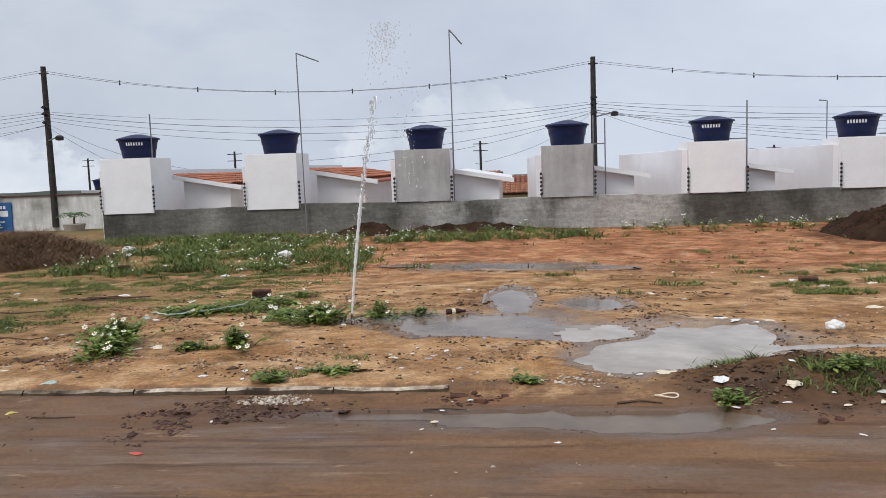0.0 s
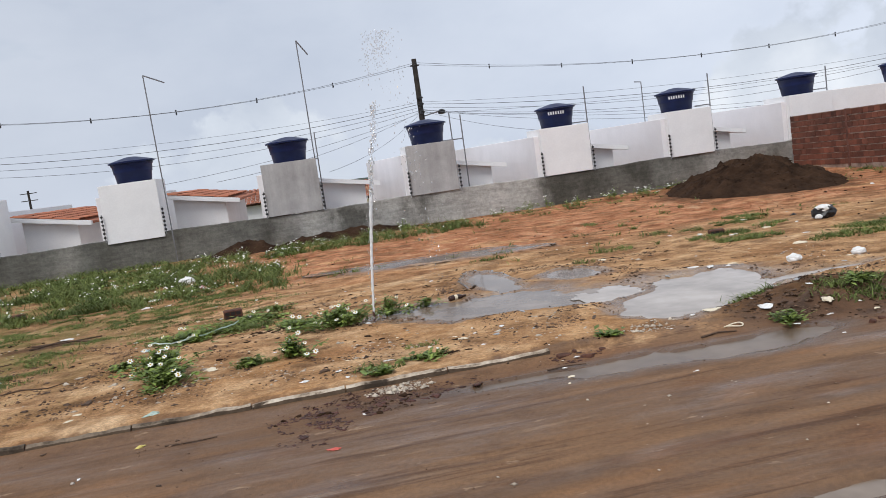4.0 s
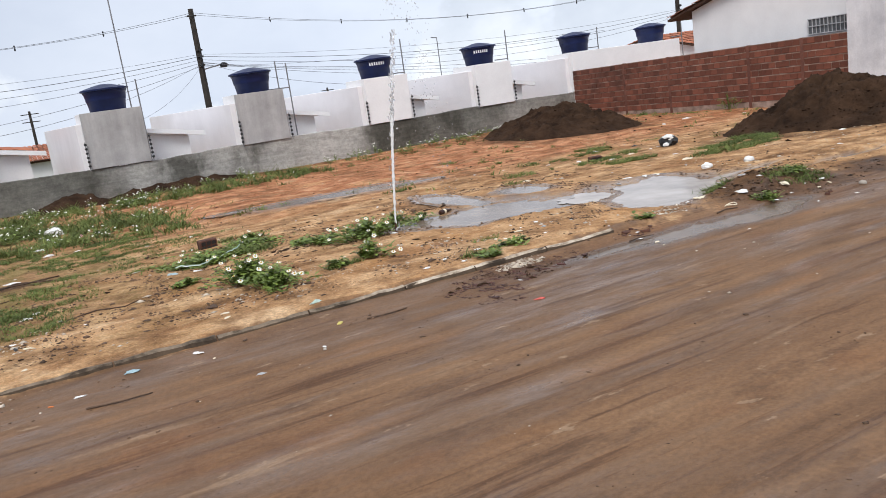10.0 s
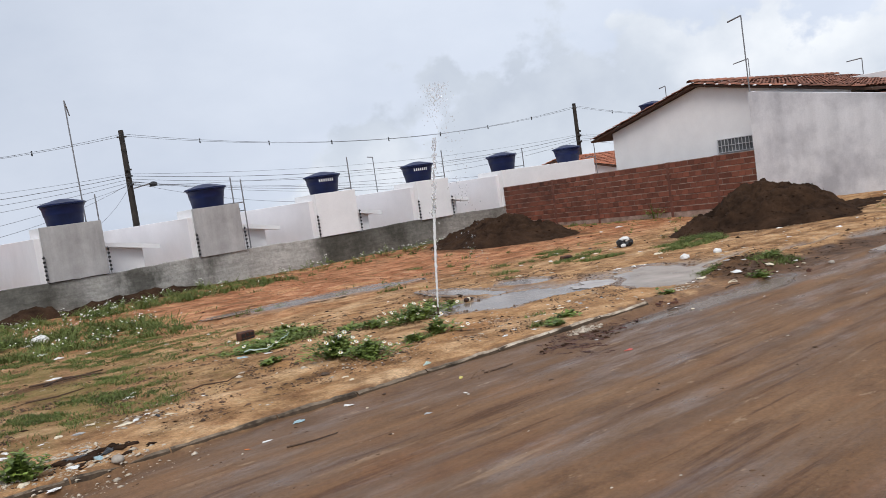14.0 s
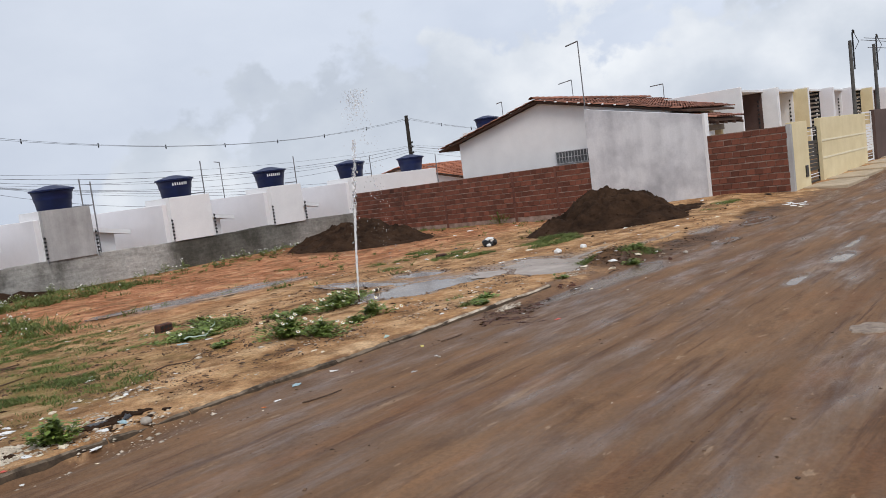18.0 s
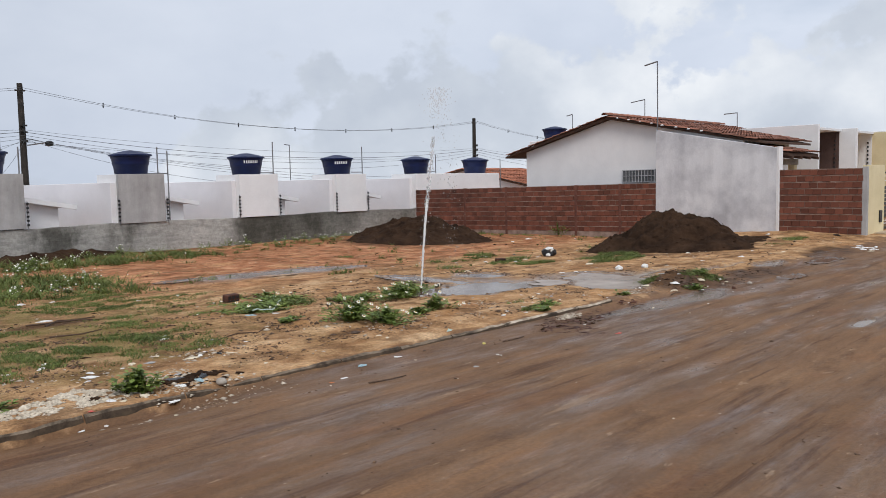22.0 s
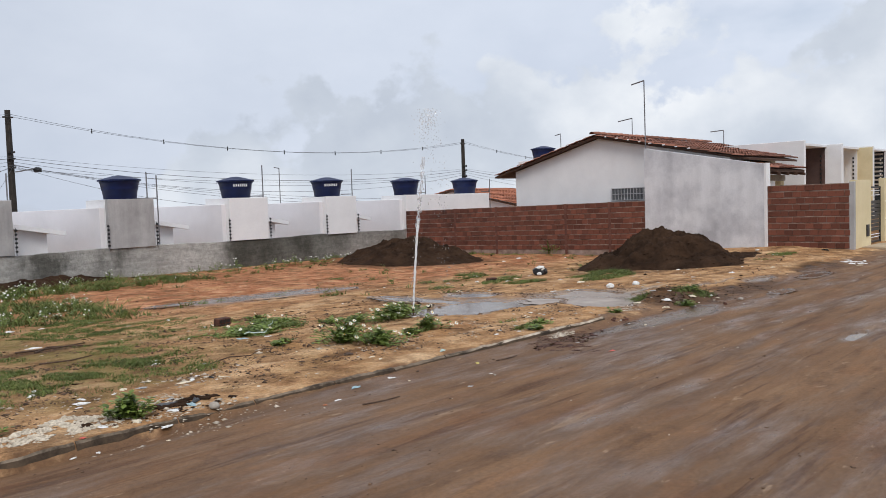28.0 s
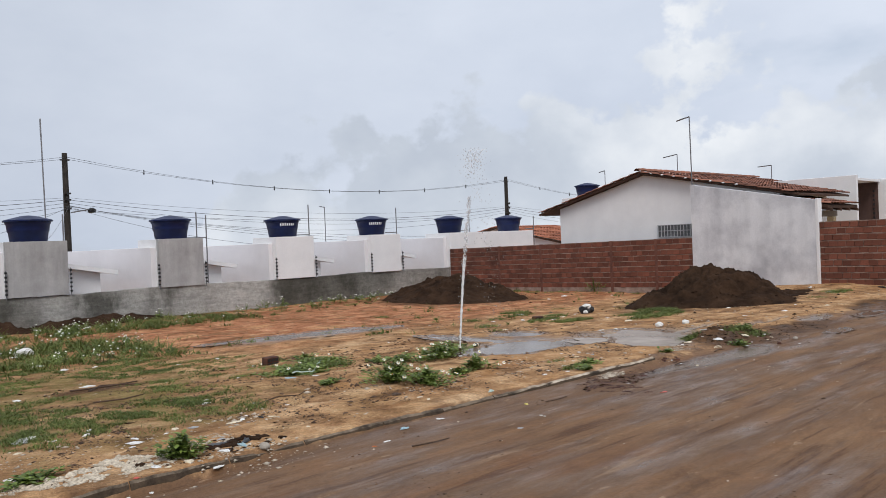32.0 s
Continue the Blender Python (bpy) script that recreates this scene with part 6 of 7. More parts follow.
def strew():
    x, y = joined(rect(60000, -9.5, 4, 0.05, 5.5, 0.43, 1.3, 40), patch(2800, 2.32, 0.15, 1.0, 0.75, 0.1), rect(5000, 0, 4, 0.0, 1.2, 0.4, 2.0, 49), rect(9000, -9, 12, 4, 14, 0.47, 0.9, 41), rect(8000, 3, 13, -0.6, 4, 0.46, 1.1, 42))
    grains("earth_clods", x, y, rng.gamma(1.2, 0.0042, len(x)) + 0.003, 0.6, M_CLOD, "small clods and stones strewn on bare earth", "clods")
    x, y = joined(rect(5000, -9.5, 9, -0.9, 0.05, 0.44, 1.3, 43), patch(900, 2.4, -0.2, 1.0, 0.6, 0.2), patch(700, -1.55, -0.4, 0.5, 0.3, 0.36), patch(400, -1.9, -0.75, 0.3, 0.15, 0.36), patch(500, 3.6, -0.2, 1.2, 0.4, 0.4))
    grains("road_clods", x, y, rng.gamma(1.2, 0.004, len(x)) + 0.003, 0.5, M_CLOD, "dark clods and leaf bits on the dirt road", "clods")
    x, y = rect(11000, -9, 10, -5, -0.8, 0.45, 0.7, 44)
    grains("road_grit", x, y, rng.gamma(1.1, 0.0026, len(x)) + 0.002, 0.5, M_CLOD, "fine dark grit strewn over the dirt road", "grit")
    x, y = joined(patch(900, 2.32, 0.18, 0.9, 0.65, 0.1), patch(350, 4.4, -0.2, 1.6, 0.5, 0.4), patch(300, -1.7, -0.45, 0.7, 0.3, 0.4), patch(120, 0.1, 0.1, 0.35, 0.12))
    grains("dark_crumbs", x, y, rng.gamma(1.3, 0.0055, len(x)) + 0.003, 0.6, M_SOIL, "crumbs of dark soil on a low mound and the road edge", "clods")
    x, y = joined(patch(900, -6.5, 0.45, 1.0, 0.6, 0.3, 3), patch(260, -5.6, 1.1, 0.6, 0.35, 0.3, 3), patch(420, -6.3, -0.12, 1.0, 0.25, 0.3, 3))
    grains("debris_band", x, y, rng.gamma(1.3, 0.0055, len(x)) + 0.003, 0.4, M_CHIP, "broken plaster and paper bits strewn by the kerb", "debris")
    x, y = joined(patch(300, -6.35, 0.35, 0.75, 0.35, 0.3, 3), patch(500, -6.2, 0.38, 0.32, 0.08, 0.1, 3))
    grains("burnt_bits", x, y, rng.gamma(1.4, 0.011, len(x)) + 0.004, 0.35, M_SOIL, "charred black bits of burnt rubbish by the kerb", "debris")
    x, y = joined(rect(6500, -9.5, 3.5, 0.1, 2.2, 0.45, 1.4, 45), rect(4000, -9, 12, 0.2, 12, 0.44, 1.0, 46), rect(900, -9, 8, -4.5, 0, 0.45, 0.9, 47), rect(1500, 3, 11, -0.5, 3, 0.45, 0.9, 48), patch(160, -1.45, -0.1, 0.3, 0.07), patch(200, -1.3, 0.95, 0.7, 0.25), patch(330, 0.78, 0.17, 0.4, 0.16, 0.3), patch(420, -1.45, -0.19, 0.3, 0.07, 0.2))
    grains("rubble_chips", x, y, rng.gamma(1.2, 0.005, len(x)) + 0.003, 0.5, M_CHIP, "pale rubble chips scattered on the earth", "rubble")
    x, y = joined(patch(22000, -7.2, 0.45, 0.8, 0.3, 0.36, 3), patch(5000, -6.65, 0.6, 0.55, 0.25, 0.44, 4), patch(1500, -6.4, 0.1, 0.7, 0.35, 0.46, 4))
    grains("white_gravel", x, y, rng.gamma(1.1, 0.0045, len(x)) + 0.002, 0.5, M_SANDY, "spilled white gravel and sand by the kerb", "gravel")
    # dry leaf and bark bits lying about the lot, and the red leaf litter on the road's edge
    x, y = joined(rect(9000, -9, 4, 0.15, 6, 0.44, 1.1, 51), rect(5000, -8, 12, 5, 14, 0.46, 0.8, 52), patch(900, -2.3, 3.1, 0.7, 0.3, 0.35, 3), patch(700, -1.2, 0.45, 0.5, 0.12, 0.3, 3))
    grains("bark_bits", x, y, rng.gamma(1.2, 0.007, len(x)) + 0.004, 0.25, M_SOIL, "dark bits of bark and dead leaves on bare earth", "debris")
    x, y = joined(patch(2600, -1.85, -0.4, 0.6, 0.32, 0.3, 3), patch(1300, -2.1, -0.85, 0.35, 0.4, 0.3, 3), patch(1200, -1.2, -0.35, 0.7, 0.2, 0.3, 3), patch(300, -0.05, -0.2, 0.25, 0.12, 0.2, 3))
    grains("leaf_litter", x, y, rng.gamma(1.2, 0.0045, len(x)) + 0.003, 0.2, M_LEAFLITTER, "dark red wet leaf litter on the road edge", "debris")
    # dark clumps of turned soil at the foot of the rear wall and of the heaps
    n = 900
    x = np.concatenate([rng.normal(-3.8, 0.9, 300), rng.uniform(-3, 3, 220), rng.normal(8.6, 1.8, 200), rng.normal(9.3, 2, 180)])
    y = np.concatenate([rng.normal(16.6, 0.35, 300), rng.normal(17.0, 0.2, 220), rng.normal(3.7, 2.0, 200), rng.normal(13.4, 2.6, 180)])
    ok = (y < 17.35) & (np.hypot((x - 8.6) / 2.0, (y - 3.7) / 2.3) > 0.93) & (np.hypot((x - 9.6) / 2.3, (y - 13.6) / 3.1) > 0.93)
    x, y = x[ok], y[ok]
    for k, spec in enumerate(HEAPS[:2]):
        a, r = rng.uniform(0, 6.28, 2600), np.sqrt(rng.uniform(0, 1, 2600)) * 0.97
        hx, hy = spec[0] + spec[2] * r * np.cos(a), spec[1] + spec[3] * r * np.sin(a)
        grains("heap_clods", hx, hy, rng.gamma(1.3, 0.006, 2600) + 0.004, 0.8, M_SOIL, "loose clods on a heap of dark soil", "clods", heap_height(hx, hy, spec) - 0.06)
    grains("soil_clumps", x, y, rng.gamma(1.5, 0.009, len(x)) + 0.005, 0.7, M_SOIL, "dark clumps of turned soil", "clods")


strew()
build_heap(-3.8, 16.5, 1.2, 0.6, 0.42, 9.0, "small ridge of turned red soil against the wall")
build_heap(-0.9, 16.8, 2.4, 0.5, 0.36, 12.0, "thin strip of turned soil along the wall")
build_heap(10.3, 2.5, 1.3, 0.75, 0.16, 15.0, "low spill of dark soil at the foot of a heap")

# ---- litter ----
M_SCRAP = {
    "white": simple("white_plastic_scrap", (0.66, 0.65, 0.62), (0.82, 0.81, 0.79), 9, 0.6, bumpd=0, grain=0.12),
    "cream": simple("cream_paper_scrap", (0.64, 0.55, 0.4), (0.76, 0.68, 0.53), 12, 0.85, bumpd=0, grain=0.12),
    "grey": simple("grey_plastic_scrap", (0.28, 0.28, 0.28), (0.45, 0.45, 0.45), 12, 0.5, bumpd=0),
    "blue": simple("pale_blue_plastic", (0.22, 0.35, 0.4), (0.4, 0.52, 0.55), 12, 0.4, bumpd=0),
    "green": simple("pale_green_wrapper", (0.25, 0.38, 0.31), (0.6, 0.66, 0.58), 18, 0.4, bumpd=0),
    "red": simple("red_wrapper", (0.5, 0.06, 0.045), (0.62, 0.14, 0.1), 20, 0.45, bumpd=0),
    "yellow": simple("yellow_plastic", (0.5, 0.4, 0.08), (0.68, 0.58, 0.2), 12, 0.5, bumpd=0),
    "brown": simple("brown_stick", (0.05, 0.03, 0.02), (0.12, 0.075, 0.05), 12, 0.9, bumpd=0),
    "pink": simple("pink_plastic", (0.6, 0.16, 0.25), (0.75, 0.4, 0.42), 9, 0.5, bumpd=0),
    "orange": simple("orange_scrap", (0.55, 0.14, 0.03), (0.7, 0.22, 0.06), 9, 0.6, bumpd=0),
    "black": M_BLACK,
}
SCRAPS = {}


def scrap_mesh(kind, shape):
    if (kind, shape) not in SCRAPS:
        # a crumpled, flattened wad with a ragged outline
        bm = bmesh.new()
        bmesh.ops.create_icosphere(bm, subdivisions=2, radius=0.5)
        wide = 0.35 + 0.13 * (shape % 4)
        for v in bm.verts:
            a = math.atan2(v.co.y, v.co.x)
            rag = 1 + 0.75 * noise.noise((math.cos(a) * 1.9 + shape * 7, math.sin(a) * 1.9, 1.0)) + 0.4 * noise.noise((v.co.x * 9, v.co.y * 9, shape * 2.0))
            fold = 0.5 + 0.6 * noise.noise((v.co.x * 5, v.co.y * 5, shape * 3.3))
            v.co = Vector((v.co.x * rag, v.co.y * rag * wide, max(-0.02, v.co.z * max(0.1, fold) * 0.45 + 0.05 * noise.noise((v.co.x * 7, v.co.y * 7, shape)))))
        SCRAPS[kind, shape] = bm_mesh("scrap", bm, M_SCRAP[kind])
    return SCRAPS[kind, shape]


WORDS = {"white": "crumpled scrap of white plastic on the ground", "cream": "torn scrap of cream paper on the ground", "grey": "dirty grey plastic scrap on the ground", "blue": "crumpled pale blue plastic film on the ground",
         "green": "pale green wrapper lying by the kerb", "red": "flat red wrapper lying on the dirt road", "yellow": "bent yellow plastic piece on the ground", "brown": "brown scrap of bark on the ground", "pink": "crumpled pink plastic bag among weeds", "orange": "small orange scrap on the road", "black": "crumpled black plastic on the ground"}


def scrap(kind, x, y, size, turn=None, tall=1.0, shape=None):
    shape = random.randint(0, 6) if shape is None else shape
    ob = new("litter_scrap", scrap_mesh(kind, shape))
    turn = random.uniform(0, 360) if turn is None else turn
    size *= 0.66
    ob.matrix_world = Matrix.Translation((x, y, gh(x, y) + 0.003)) @ pose(0, 0, 0, 0, 0, turn) @ Matrix.Diagonal((size, size, size * tall, 1))
    return tagged(ob, WORDS[kind], "litter", "litter")


NEAR_PUDDLE = (
    ("white", 2.34, 2.55, 0.24), ("white", 2.41, 2.29, 0.2), ("grey", 1.85, 2.19, 0.13), ("cream", 2.79, 2.45, 0.18), ("white", 4.33, 5.17, 0.2), ("white", 4.15, 5.89, 0.18), ("white", 3.97, 6.62, 0.16), ("white", 5.65, 7.22, 0.24),
    ("black", 6.46, 6.9, 0.24), ("white", 2.84, 7.55, 0.14), ("cream", 1.97, 4.49, 0.22), ("cream", 4.08, 3.11, 0.25), ("cream", 5.06, 5.47, 0.25), ("grey", 2.42, 0.62, 0.26), ("white", 0.13, 2.18, 0.1))
ON_MOUND = (
    ("cream", 1.4, 0.34, 0.26), ("white", 1.2, 0.34, 0.1), ("white", 1.71, 0.03, 0.22), ("white", 1.7, -0.42, 0.08), ("white", 2.04, -0.34, 0.1), ("cream", 2.14, -0.18, 0.21), ("white", 2.27, 0.26, 0.12), ("grey", 2.75, 0.45, 0.2),
    ("white", 2.7, -0.23, 0.13), ("cream", 2.63, -0.38, 0.13), ("white", 1.74, 0.3, 0.06), ("white", 2.36, -0.27, 0.05), ("cream", 2.39, -0.42, 0.09), ("cream", 1.56, -0.46, 0.08), ("cream", 1.64, -0.51, 0.13), ("cream", 1.73, -0.58, 0.07),
    ("white", 1.8, -0.84, 0.06), ("white", 1.1, -0.76, 0.07), ("white", 2.27, -0.95, 0.07))
BY_KERB = (
    ("white", 0.46, 0.16, 0.07), ("white", 0.86, 0.03, 0.05), ("white", -0.18, 0.05, 0.05), ("cream", -0.78, 0.99, 0.07), ("white", -0.62, 0.52, 0.06), ("cream", -1.05, 0.8, 0.08), ("white", -0.99, 0.7, 0.07), ("white", -0.22, -0.43, 0.06),
    ("white", -2.14, 0.27, 0.1), ("white", -1.86, 0.44, 0.11), ("white", -1.8, 0.19, 0.07), ("cream", -2.98, 1.31, 0.17), ("white", -2.42, 1.57, 0.07), ("cream", -2.68, 1.86, 0.07), ("white", -1.47, 2.33, 0.11), ("red", -1.97, -1.21, 0.14),
    ("green", -3.28, 0.1, 0.2), ("brown", -3.94, 0.88, 0.2), ("orange", -5.34, -0.44, 0.07), ("white", -5.16, -0.39, 0.1), ("yellow", -3.28, -0.39, 0.12), ("white", -3.58, -0.82, 0.07), ("white", -4.33, -0.19, 0.12), ("blue", -4.79, -0.2, 0.14))
BY_BURNT = (
    ("black", -6.3, 0.42, 0.3), ("black", -6.1, 0.34, 0.26), ("blue", -6.2, 0.24, 0.18), ("white", -6.38, 0.2, 0.18), ("white", -6.56, -0.02, 0.15), ("cream", -6.72, 0.14, 0.14), ("white", -6.96, 0.2, 0.16), ("white", -6.74, 1.1, 0.18),
    ("white", -6.86, 1.85, 0.16), ("grey", -7.35, 2.07, 0.36), ("white", -7.25, 2.15, 0.18), ("red", -7.19, 0.02, 0.06), ("white", -7.29, -0.05, 0.12), ("white", -7.12, -0.06, 0.07), ("white", -7.81, 0.83, 0.16), ("cream", -7.0, 0.28, 0.14),
    ("cream", -6.9, 0.12, 0.1))
ON_LEFT = (
    ("cream", -5.76, 1.13, 0.22), ("white", -5.66, 1.16, 0.14), ("black", -5.49, 1.1, 0.13), ("cream", -5.4, 1.04, 0.16), ("white", -5.38, 2.43, 0.18), ("cream", -6.25, 1.35, 0.14), ("blue", -3.88, 3.02, 0.28), ("white", -3.66, 2.78, 0.14),
    ("white", -5.27, 2.62, 0.13), ("white", -6.77, 2.05, 0.14), ("white", -6.66, 1.28, 0.14), ("cream", -5.95, 1.47, 0.1), ("white", -4.15, 3.86, 0.14), ("white", -3.28, 4.92, 0.16), ("white", -6.5, 5.1, 0.2), ("white", -5.46, 5.63, 0.3),
    ("white", -7.3, 5.92, 0.16), ("white", -2.92, 6.66, 0.15), ("white", -3.56, 6.79, 0.12))
AT_REAR = (
    ("white", -4.78, 10.95, 0.42), ("white", -4.5, 11.31, 0.44), ("pink", -4.2, 10.3, 0.36), ("white", -6.8, 13.57, 0.42), ("white", -4.93, 9.29, 0.34), ("white", -9.17, 13.53, 0.44), ("white", -8.71, 11.48, 0.32), ("white", -6.79, 10.08, 0.25),
    ("white", -4.88, 8.2, 0.26), ("white", -4.46, 7.95, 0.22), ("white", -8.89, 12.7, 0.5), ("white", 11.5, 10.3, 0.35), ("white", 12.3, 9.0, 0.3), ("white", 10.56, 10.2, 0.3))
BY_STREET = (
    ("cream", 7.6, 0.6, 0.3), ("black", 12.6, 1.1, 0.5), ("cream", 9.9, 2.3, 0.2), ("white", 10.55, 1.62, 0.3), ("white", 11.86, 2.59, 0.3), ("white", 9.7, -0.35, 0.3), ("white", 10.2, -0.3, 0.4), ("white", 9.95, -0.15, 0.35), ("white", 10.5, -0.4, 0.3),
    ("white", 10.35, -0.1, 0.3), ("white", 9.8, -0.55, 0.3), ("white", 6.9, 2.4, 0.2), ("white", 7.7, 1.3, 0.2), ("white", 5.1, 1.2, 0.15), ("white", 6.2, 0.9, 0.18), ("cream", 9.4, -0.6, 0.25))
for zone in (NEAR_PUDDLE, ON_MOUND, BY_KERB, BY_BURNT, ON_LEFT, AT_REAR, BY_STREET):
    for i, (kind, x, y, size) in enumerate(zone):
        scrap(kind, x, y, size, i * 47.0, 0.6 + 0.35 * (i % 3))


def build_lump(x, y, r, seed):
    """A tied white carrier bag, slumped on the ground."""
    bm = bmesh.new()
    bmesh.ops.create_icosphere(bm, subdivisions=3, radius=r)
    for v in bm.verts:
        v.co *= 1 + 0.22 * noise.noise(v.co / r * 1.6 + Vector((seed, 0, 0))) + 0.12 * noise.noise(v.co / r * 5 + Vector((0, seed, 0)))
        v.co = Vector((v.co.x * 1.25, v.co.y * 0.9, max(-0.45 * r, v.co.z * 0.72)))
    ob = part("plastic_bag", bm, M_SCRAP["white"])
    ob.location = (x, y, gh(x, y) + r * 0.4)
    tagged(ob, "small crumpled white plastic bag lying on bare earth", "plastic bag", "white plastic bags")


for x, y, r, seed in ((3.2, 1.9, 0.07, 1), (3.88, 1.76, 0.065, 4), (-4.6, 11.1, 0.13, 7), (-9.2, 13.4, 0.15, 9)):
    build_lump(x, y, r, seed)


def build_ribbon(points, width):
    """A torn strip of plastic film lying over the weeds."""
    base = Vector((*points[0], gh(*points[0])))
    bm, prev = bmesh.new(), None
    fine = [Vector(a).lerp(Vector(b), t) for a, b in zip(points, points[1:]) for t in (0, 0.25, 0.5, 0.75)] + [Vector(points[-1])]
    for i, p in enumerate(fine):
        w = width * (0.6 + 0.7 * abs(noise.noise((i * 0.7, 1, 0))))
        x, y = p.x + 0.03 * noise.noise((i * 0.9, 0, 0)), p.y + 0.03 * noise.noise((0, i * 0.9, 3))
        z = gh(x, y) + 0.06 + 0.03 * noise.noise((i * 0.6, 5, 0))
        cur = [bm.verts.new(Vector(q) - base) for q in ((x, y - w, z), (x, y, z + 0.012), (x, y + w, z), (x, y, z - 0.004))]
        if prev:
            for k in range(4):
                bm.faces.new((prev[k], cur[k], cur[(k + 1) % 4], prev[(k + 1) % 4]))
        else:
            bm.faces.new(cur)
        prev = cur
    bm.faces.new(prev[::-1])
    bmesh.ops.recalc_face_normals(bm, faces=bm.faces)
    ob = part("plastic_strip", bm, M_SCRAP["green"])
    ob.location = base
    tagged(ob, "torn strip of pale plastic film trailing over weeds", "litter", "litter")


build_ribbon([(-3.83, 3.05), (-3.6, 2.95), (-3.35, 3.2), (-3.11, 3.54), (-2.93, 3.7)], 0.009)
kinds = ("white", "white", "cream", "cream", "grey", "brown", "brown")
for i in range(120):
    if i < 55:
        x, y = random.uniform(-9, 4), random.uniform(0.12, 1.9)
    elif i < 85:
        x, y = random.uniform(-8, 8), random.uniform(2, 9)
    elif i < 105:
        x, y = random.uniform(2, 11), random.uniform(0.2, 6)
    else:
        x, y = random.uniform(-8, 6), random.uniform(-1.2, -0.1)
    scrap(random.choice(kinds), x, y, random.uniform(0.05, 0.14) * (0.6 if y < 0 else 1), None, random.uniform(0.5, 1.2))


def build_bag():
    b = empty("rubbish_bag", pose(6.12, 5.6, gh(6.12, 5.6)) @ Matrix.Scale(0.8, 4), "knotted black rubbish bag with white plastic on top", "rubbish bag")
    for name, m, s, p in (("bag", M_BLACK, (0.24, 0.2, 0.16), (0.04, 0, 0.12)), ("white_wrap", M_SCRAP["white"], (0.16, 0.14, 0.08), (0.0, -0.05, 0.21)), ("loose_end", M_SCRAP["white"], (0.08, 0.06, 0.05), (-0.16, -0.12, 0.06))):
        bm = bmesh.new()
        bmesh.ops.create_icosphere(bm, subdivisions=3, radius=1)
        for v in bm.verts:
            v.co *= 1 + 0.22 * noise.noise(v.co * 2.3 + Vector(p) * 9) + 0.1 * noise.noise(v.co * 6)
            v.co = Vector((v.co.x * s[0], v.co.y * s[1], max(-0.75, v.co.z) * s[2]))
        part(name, bm, m, b).location = p


build_bag()


M_OLDBRICK = simple("weathered_dark_brick", (0.045, 0.02, 0.014), (0.14, 0.06, 0.038), 8, 0.95, fine=40)


def build_loose_brick(x, y, turn):
    b = empty("loose_brick", pose(x, y, gh(x, y) - 0.03 - 0.04 * (x > 0), 3, 0, turn), "broken dark red hollow brick lying on earth", "brick", "loose bricks")
    part("shell", box(-0.12, -0.06, 0.0, 0.12, 0.06, 0.15, 0.012), M_OLDBRICK, b)
    # shade inside the hollows, painted as thin black plates on the solid face
    for i in range(3):
        for k in range(2):
            part("hole", box(-0.1 + i * 0.07, -0.0635, 0.025 + k * 0.06, -0.045 + i * 0.07, -0.0605, 0.07 + k * 0.06), M_BLACK, b, "black plate painted as a shaded hollow")


for x, y, t in ((-3.09, 4.75, 8), (4.25, 5.55, -12), (-7.3, 9.3, 40)):
    build_loose_brick(x, y, t)


def build_fragment(x, y, turn, tilt, size):
    """A corner of a hollow brick, trodden into the mud."""
    a, b, h = size
    bm = prism([(-a, -b), (a * 0.7, -b * 0.9), (a, b * 0.2), (a * 0.3, b), (-a * 0.9, b * 0.8)], 2, -0.03, h)
    bmesh.ops.bevel(bm, geom=bm.edges[:], offset=0.006, segments=1, affect="EDGES")
    ob = part("brick_fragment", bm, M_OLDBRICK)
    ob.matrix_world = pose(x, y, gh(x, y), tilt, tilt * 0.6, turn)
    tagged(ob, "broken piece of red brick trodden into mud", "brick", "loose bricks")


for x, y, turn, tilt, size in ((-0.12, -0.13, 20, 12, (0.07, 0.03, 0.012)), (0.04, -0.22, -35, -9, (0.05, 0.03, 0.018)), (-0.02, -0.08, 70, 8, (0.03, 0.02, 0.015)), (0.2, -0.12, 10, 10, (0.03, 0.02, 0.01)), (2.14, -0.7, 40, 12, (0.04, 0.025, 0.02)), (2.25, -0.66, -10, 15, (0.03, 0.02, 0.015))):
    build_fragment(x, y, turn, tilt, size)


def build_stone(x, y, r, label, mat):
    bm = bmesh.new()
    bmesh.ops.create_icosphere(bm, subdivisions=2, radius=r)
    for v in bm.verts:
        v.co *= 1 + 0.25 * noise.noise(v.co / r * 1.4 + Vector((x, y, 0)))
        v.co.z *= 0.7
    ob = part("stone", bm, mat, smooth=True)
    ob.location = (x, y, gh(x, y) + r * 0.35)
    tagged(ob, label, "stone", "loose stones")


for x, y, r in ((-6.12, 0.02, 0.045), (-6.48, 0.0, 0.014), (-6.95, 0.3, 0.018), (-5.9, 0.05, 0.012), (2.74, -0.7, 0.04), (-3.6, -0.88, 0.014)):
    build_stone(x, y, r, "pale rounded stone lying by the kerb", M_CONCRETE)


def build_stick(points, r):
    b = Vector((*points[0], gh(*points[0])))
    r *= 0.6
    bm = tube([Vector((px, py, gh(px, py) + r * (0.7 + 0.8 * (i % 2)))) - b for i, (px, py) in enumerate(points)], r, 5, taper=0.5)
    ob = part("stick", bm, M_SCRAP["brown"])
    ob.location = b
    tagged(ob, "thin brown dry stick on the ground", "stick", "sticks")


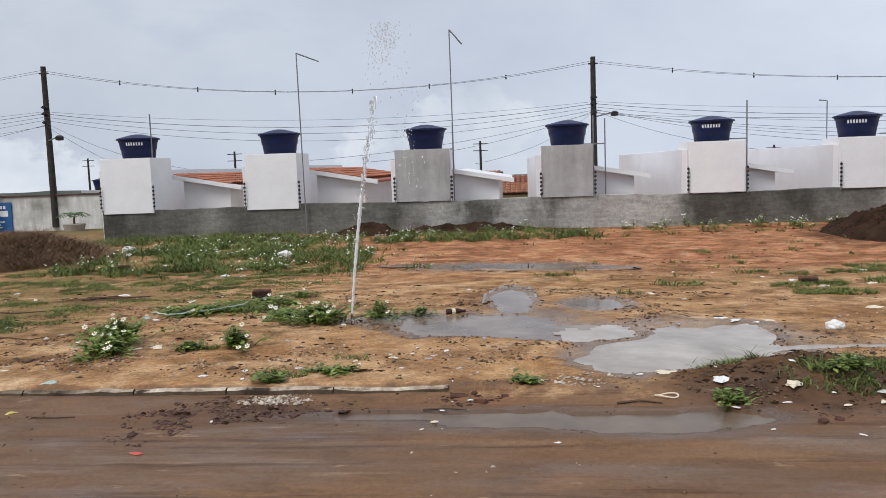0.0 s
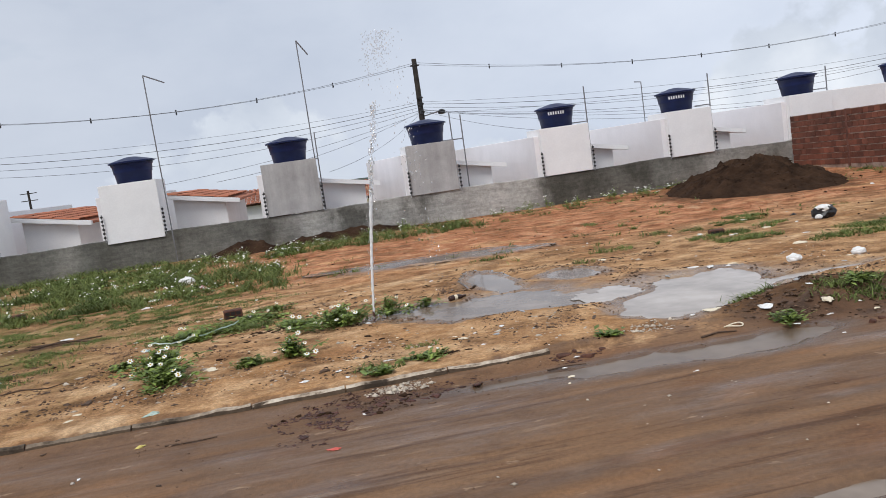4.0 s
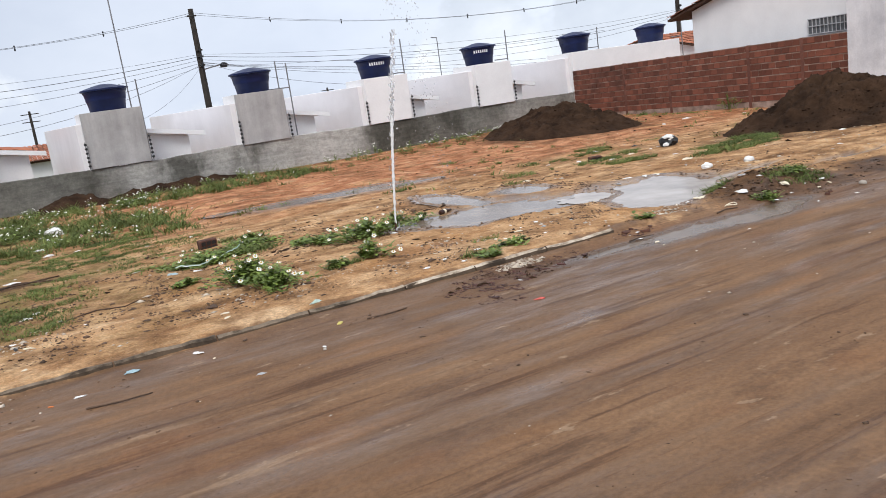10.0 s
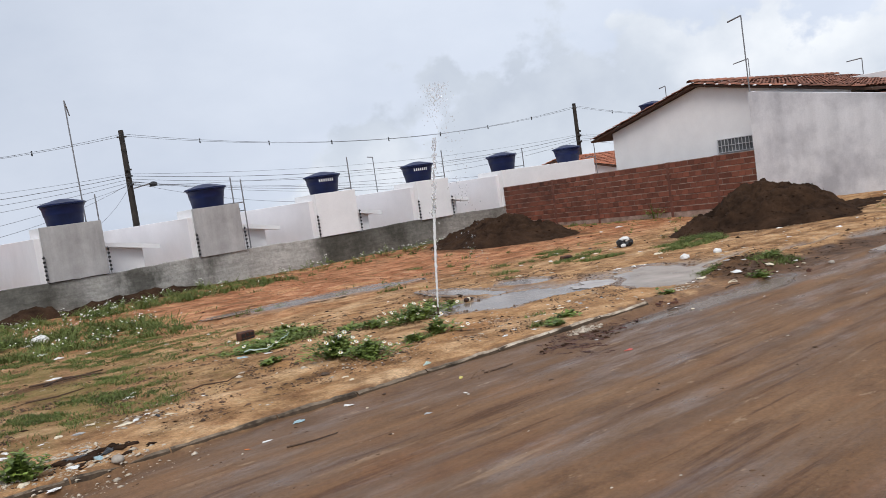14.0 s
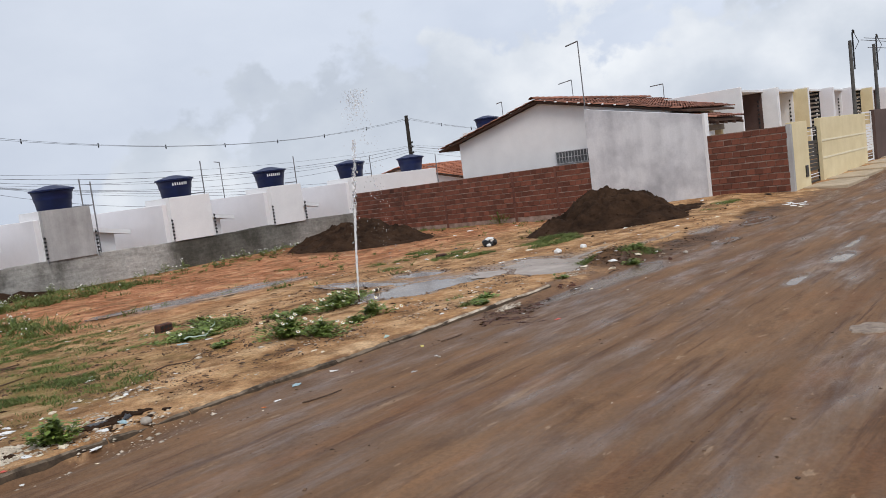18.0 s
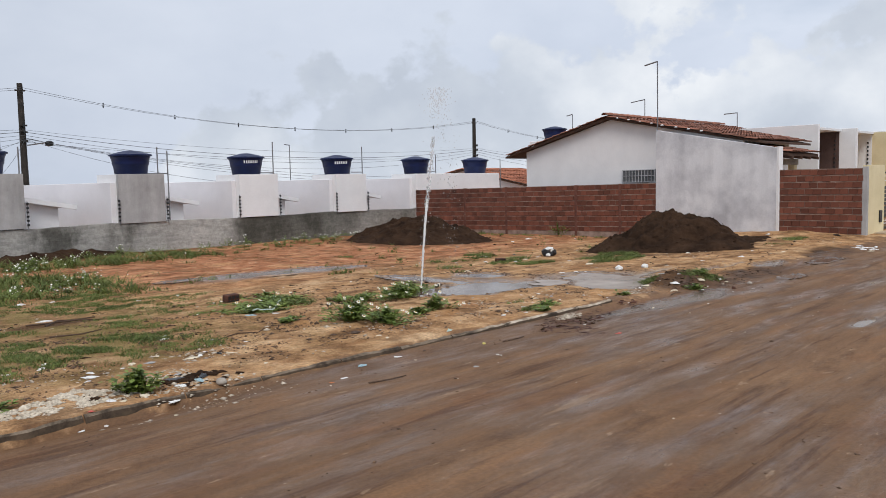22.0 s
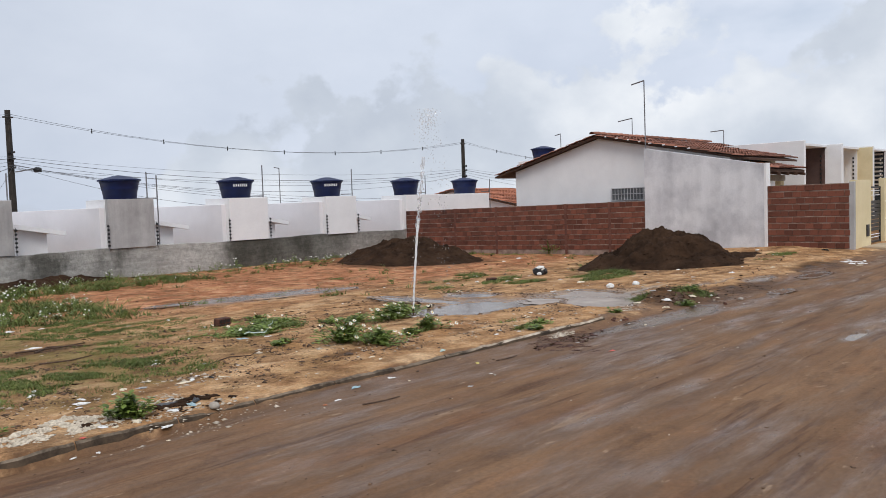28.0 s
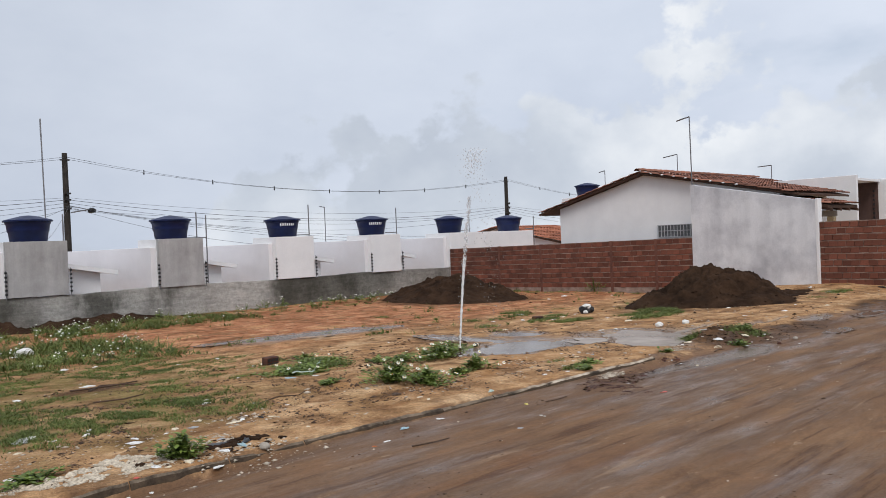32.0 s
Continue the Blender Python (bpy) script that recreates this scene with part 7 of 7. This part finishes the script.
for pts, r in (([(-5.1, 1.8), (-4.8, 1.88), (-4.55, 1.84), (-4.4, 1.95)], 0.014), ([(-5.15, -0.7), (-4.95, -0.76), (-4.75, -0.74)], 0.013), ([(-3.1, -0.5), (-2.9, -0.54), (-2.75, -0.5)], 0.012), ([(-5.8, 5.3), (-5.3, 5.1), (-4.9, 5.3)], 0.022), ([(-6.1, 3.7), (-5.8, 3.55), (-5.5, 3.7)], 0.018),
               ([(-0.35, -0.42), (-0.2, -0.4), (-0.05, -0.43)], 0.012), ([(-5.7, 4.9), (-5.4, 5.3), (-5.0, 5.0)], 0.025), ([(0.95, -0.3), (1.1, -0.27), (1.25, -0.3)], 0.016), ([(-0.87, 2.5), (-0.74, 2.65), (-0.61, 2.78)], 0.018), ([(-3.0, 3.2), (-2.9, 3.35), (-2.75, 3.4)], 0.01)):
    build_stick(pts, r)


def build_ring():
    bm = bmesh.new()
    pts = [(0.08 * math.cos(a), 0.04 * math.sin(a), 0.01 + 0.008 * math.sin(2 * a)) for a in np.linspace(0, 2 * math.pi, 21)]
    ob = part("plastic_ring", tube(pts, 0.006, 6, bm), M_SCRAP["cream"])
    ob.location = (1.3, -0.17, gh(1.3, -0.17))
    tagged(ob, "oval cream plastic ring on muddy earth", "litter", "litter")


build_ring()


def build_bottle(x, y, turn):
    b = empty("bottle", pose(x, y, gh(x, y) + 0.035, 0, 0, turn), "dark glass bottle lying on its side", "bottle")
    body = part("glass", lathe([(0.028, 0), (0.033, 0.01), (0.033, 0.13), (0.014, 0.18), (0.013, 0.22)], 12), simple("brown_glass", (0.03, 0.012, 0.008), (0.05, 0.02, 0.012), 4, 0.12, bumpd=0), b, smooth=True)
    body.rotation_euler = (0, radians(90), 0)
    lab = part("label", lathe([(0.0338, 0.06), (0.0338, 0.1)], 12), M_SCRAP["cream"], b)
    lab.rotation_euler = (0, radians(90), 0)


build_bottle(-0.47, 3.0, 20)


def build_road_patch():
    """A round worn patch of pale cement set in the road."""
    bm = bmesh.new()
    rows = []
    for f in (0.0, 0.55, 0.9, 1.0):
        rows.append([])
        for k in range(28):
            a = 2 * math.pi * k / 28
            r = 0.2 * f * (1 + 0.35 * noise.noise((math.cos(a) * 2, math.sin(a) * 2, 3)))
            x, y = -2.11 + r * math.cos(a) * 1.05, -4.28 + r * math.sin(a) * 0.8
            rows[-1].append(bm.verts.new((x, y, gh(x, y) + (0.012 if f < 1 else -0.01) + 0.003 * noise.noise((x * 30, y * 30, 1)))))
    for r0, r1 in zip(rows, rows[1:]):
        for k in range(28):
            bm.faces.new((r0[k], r0[(k + 1) % 28], r1[(k + 1) % 28], r1[k]))
    bmesh.ops.remove_doubles(bm, verts=bm.verts, dist=0.0005)
    tagged(part("cement_patch", bm, simple("muddy_cement", (0.15, 0.1, 0.07), (0.36, 0.28, 0.21), 9, 0.6, fine=50)), "round pale cement patch set in the dirt road", "road patch", "", "structure")


build_road_patch()
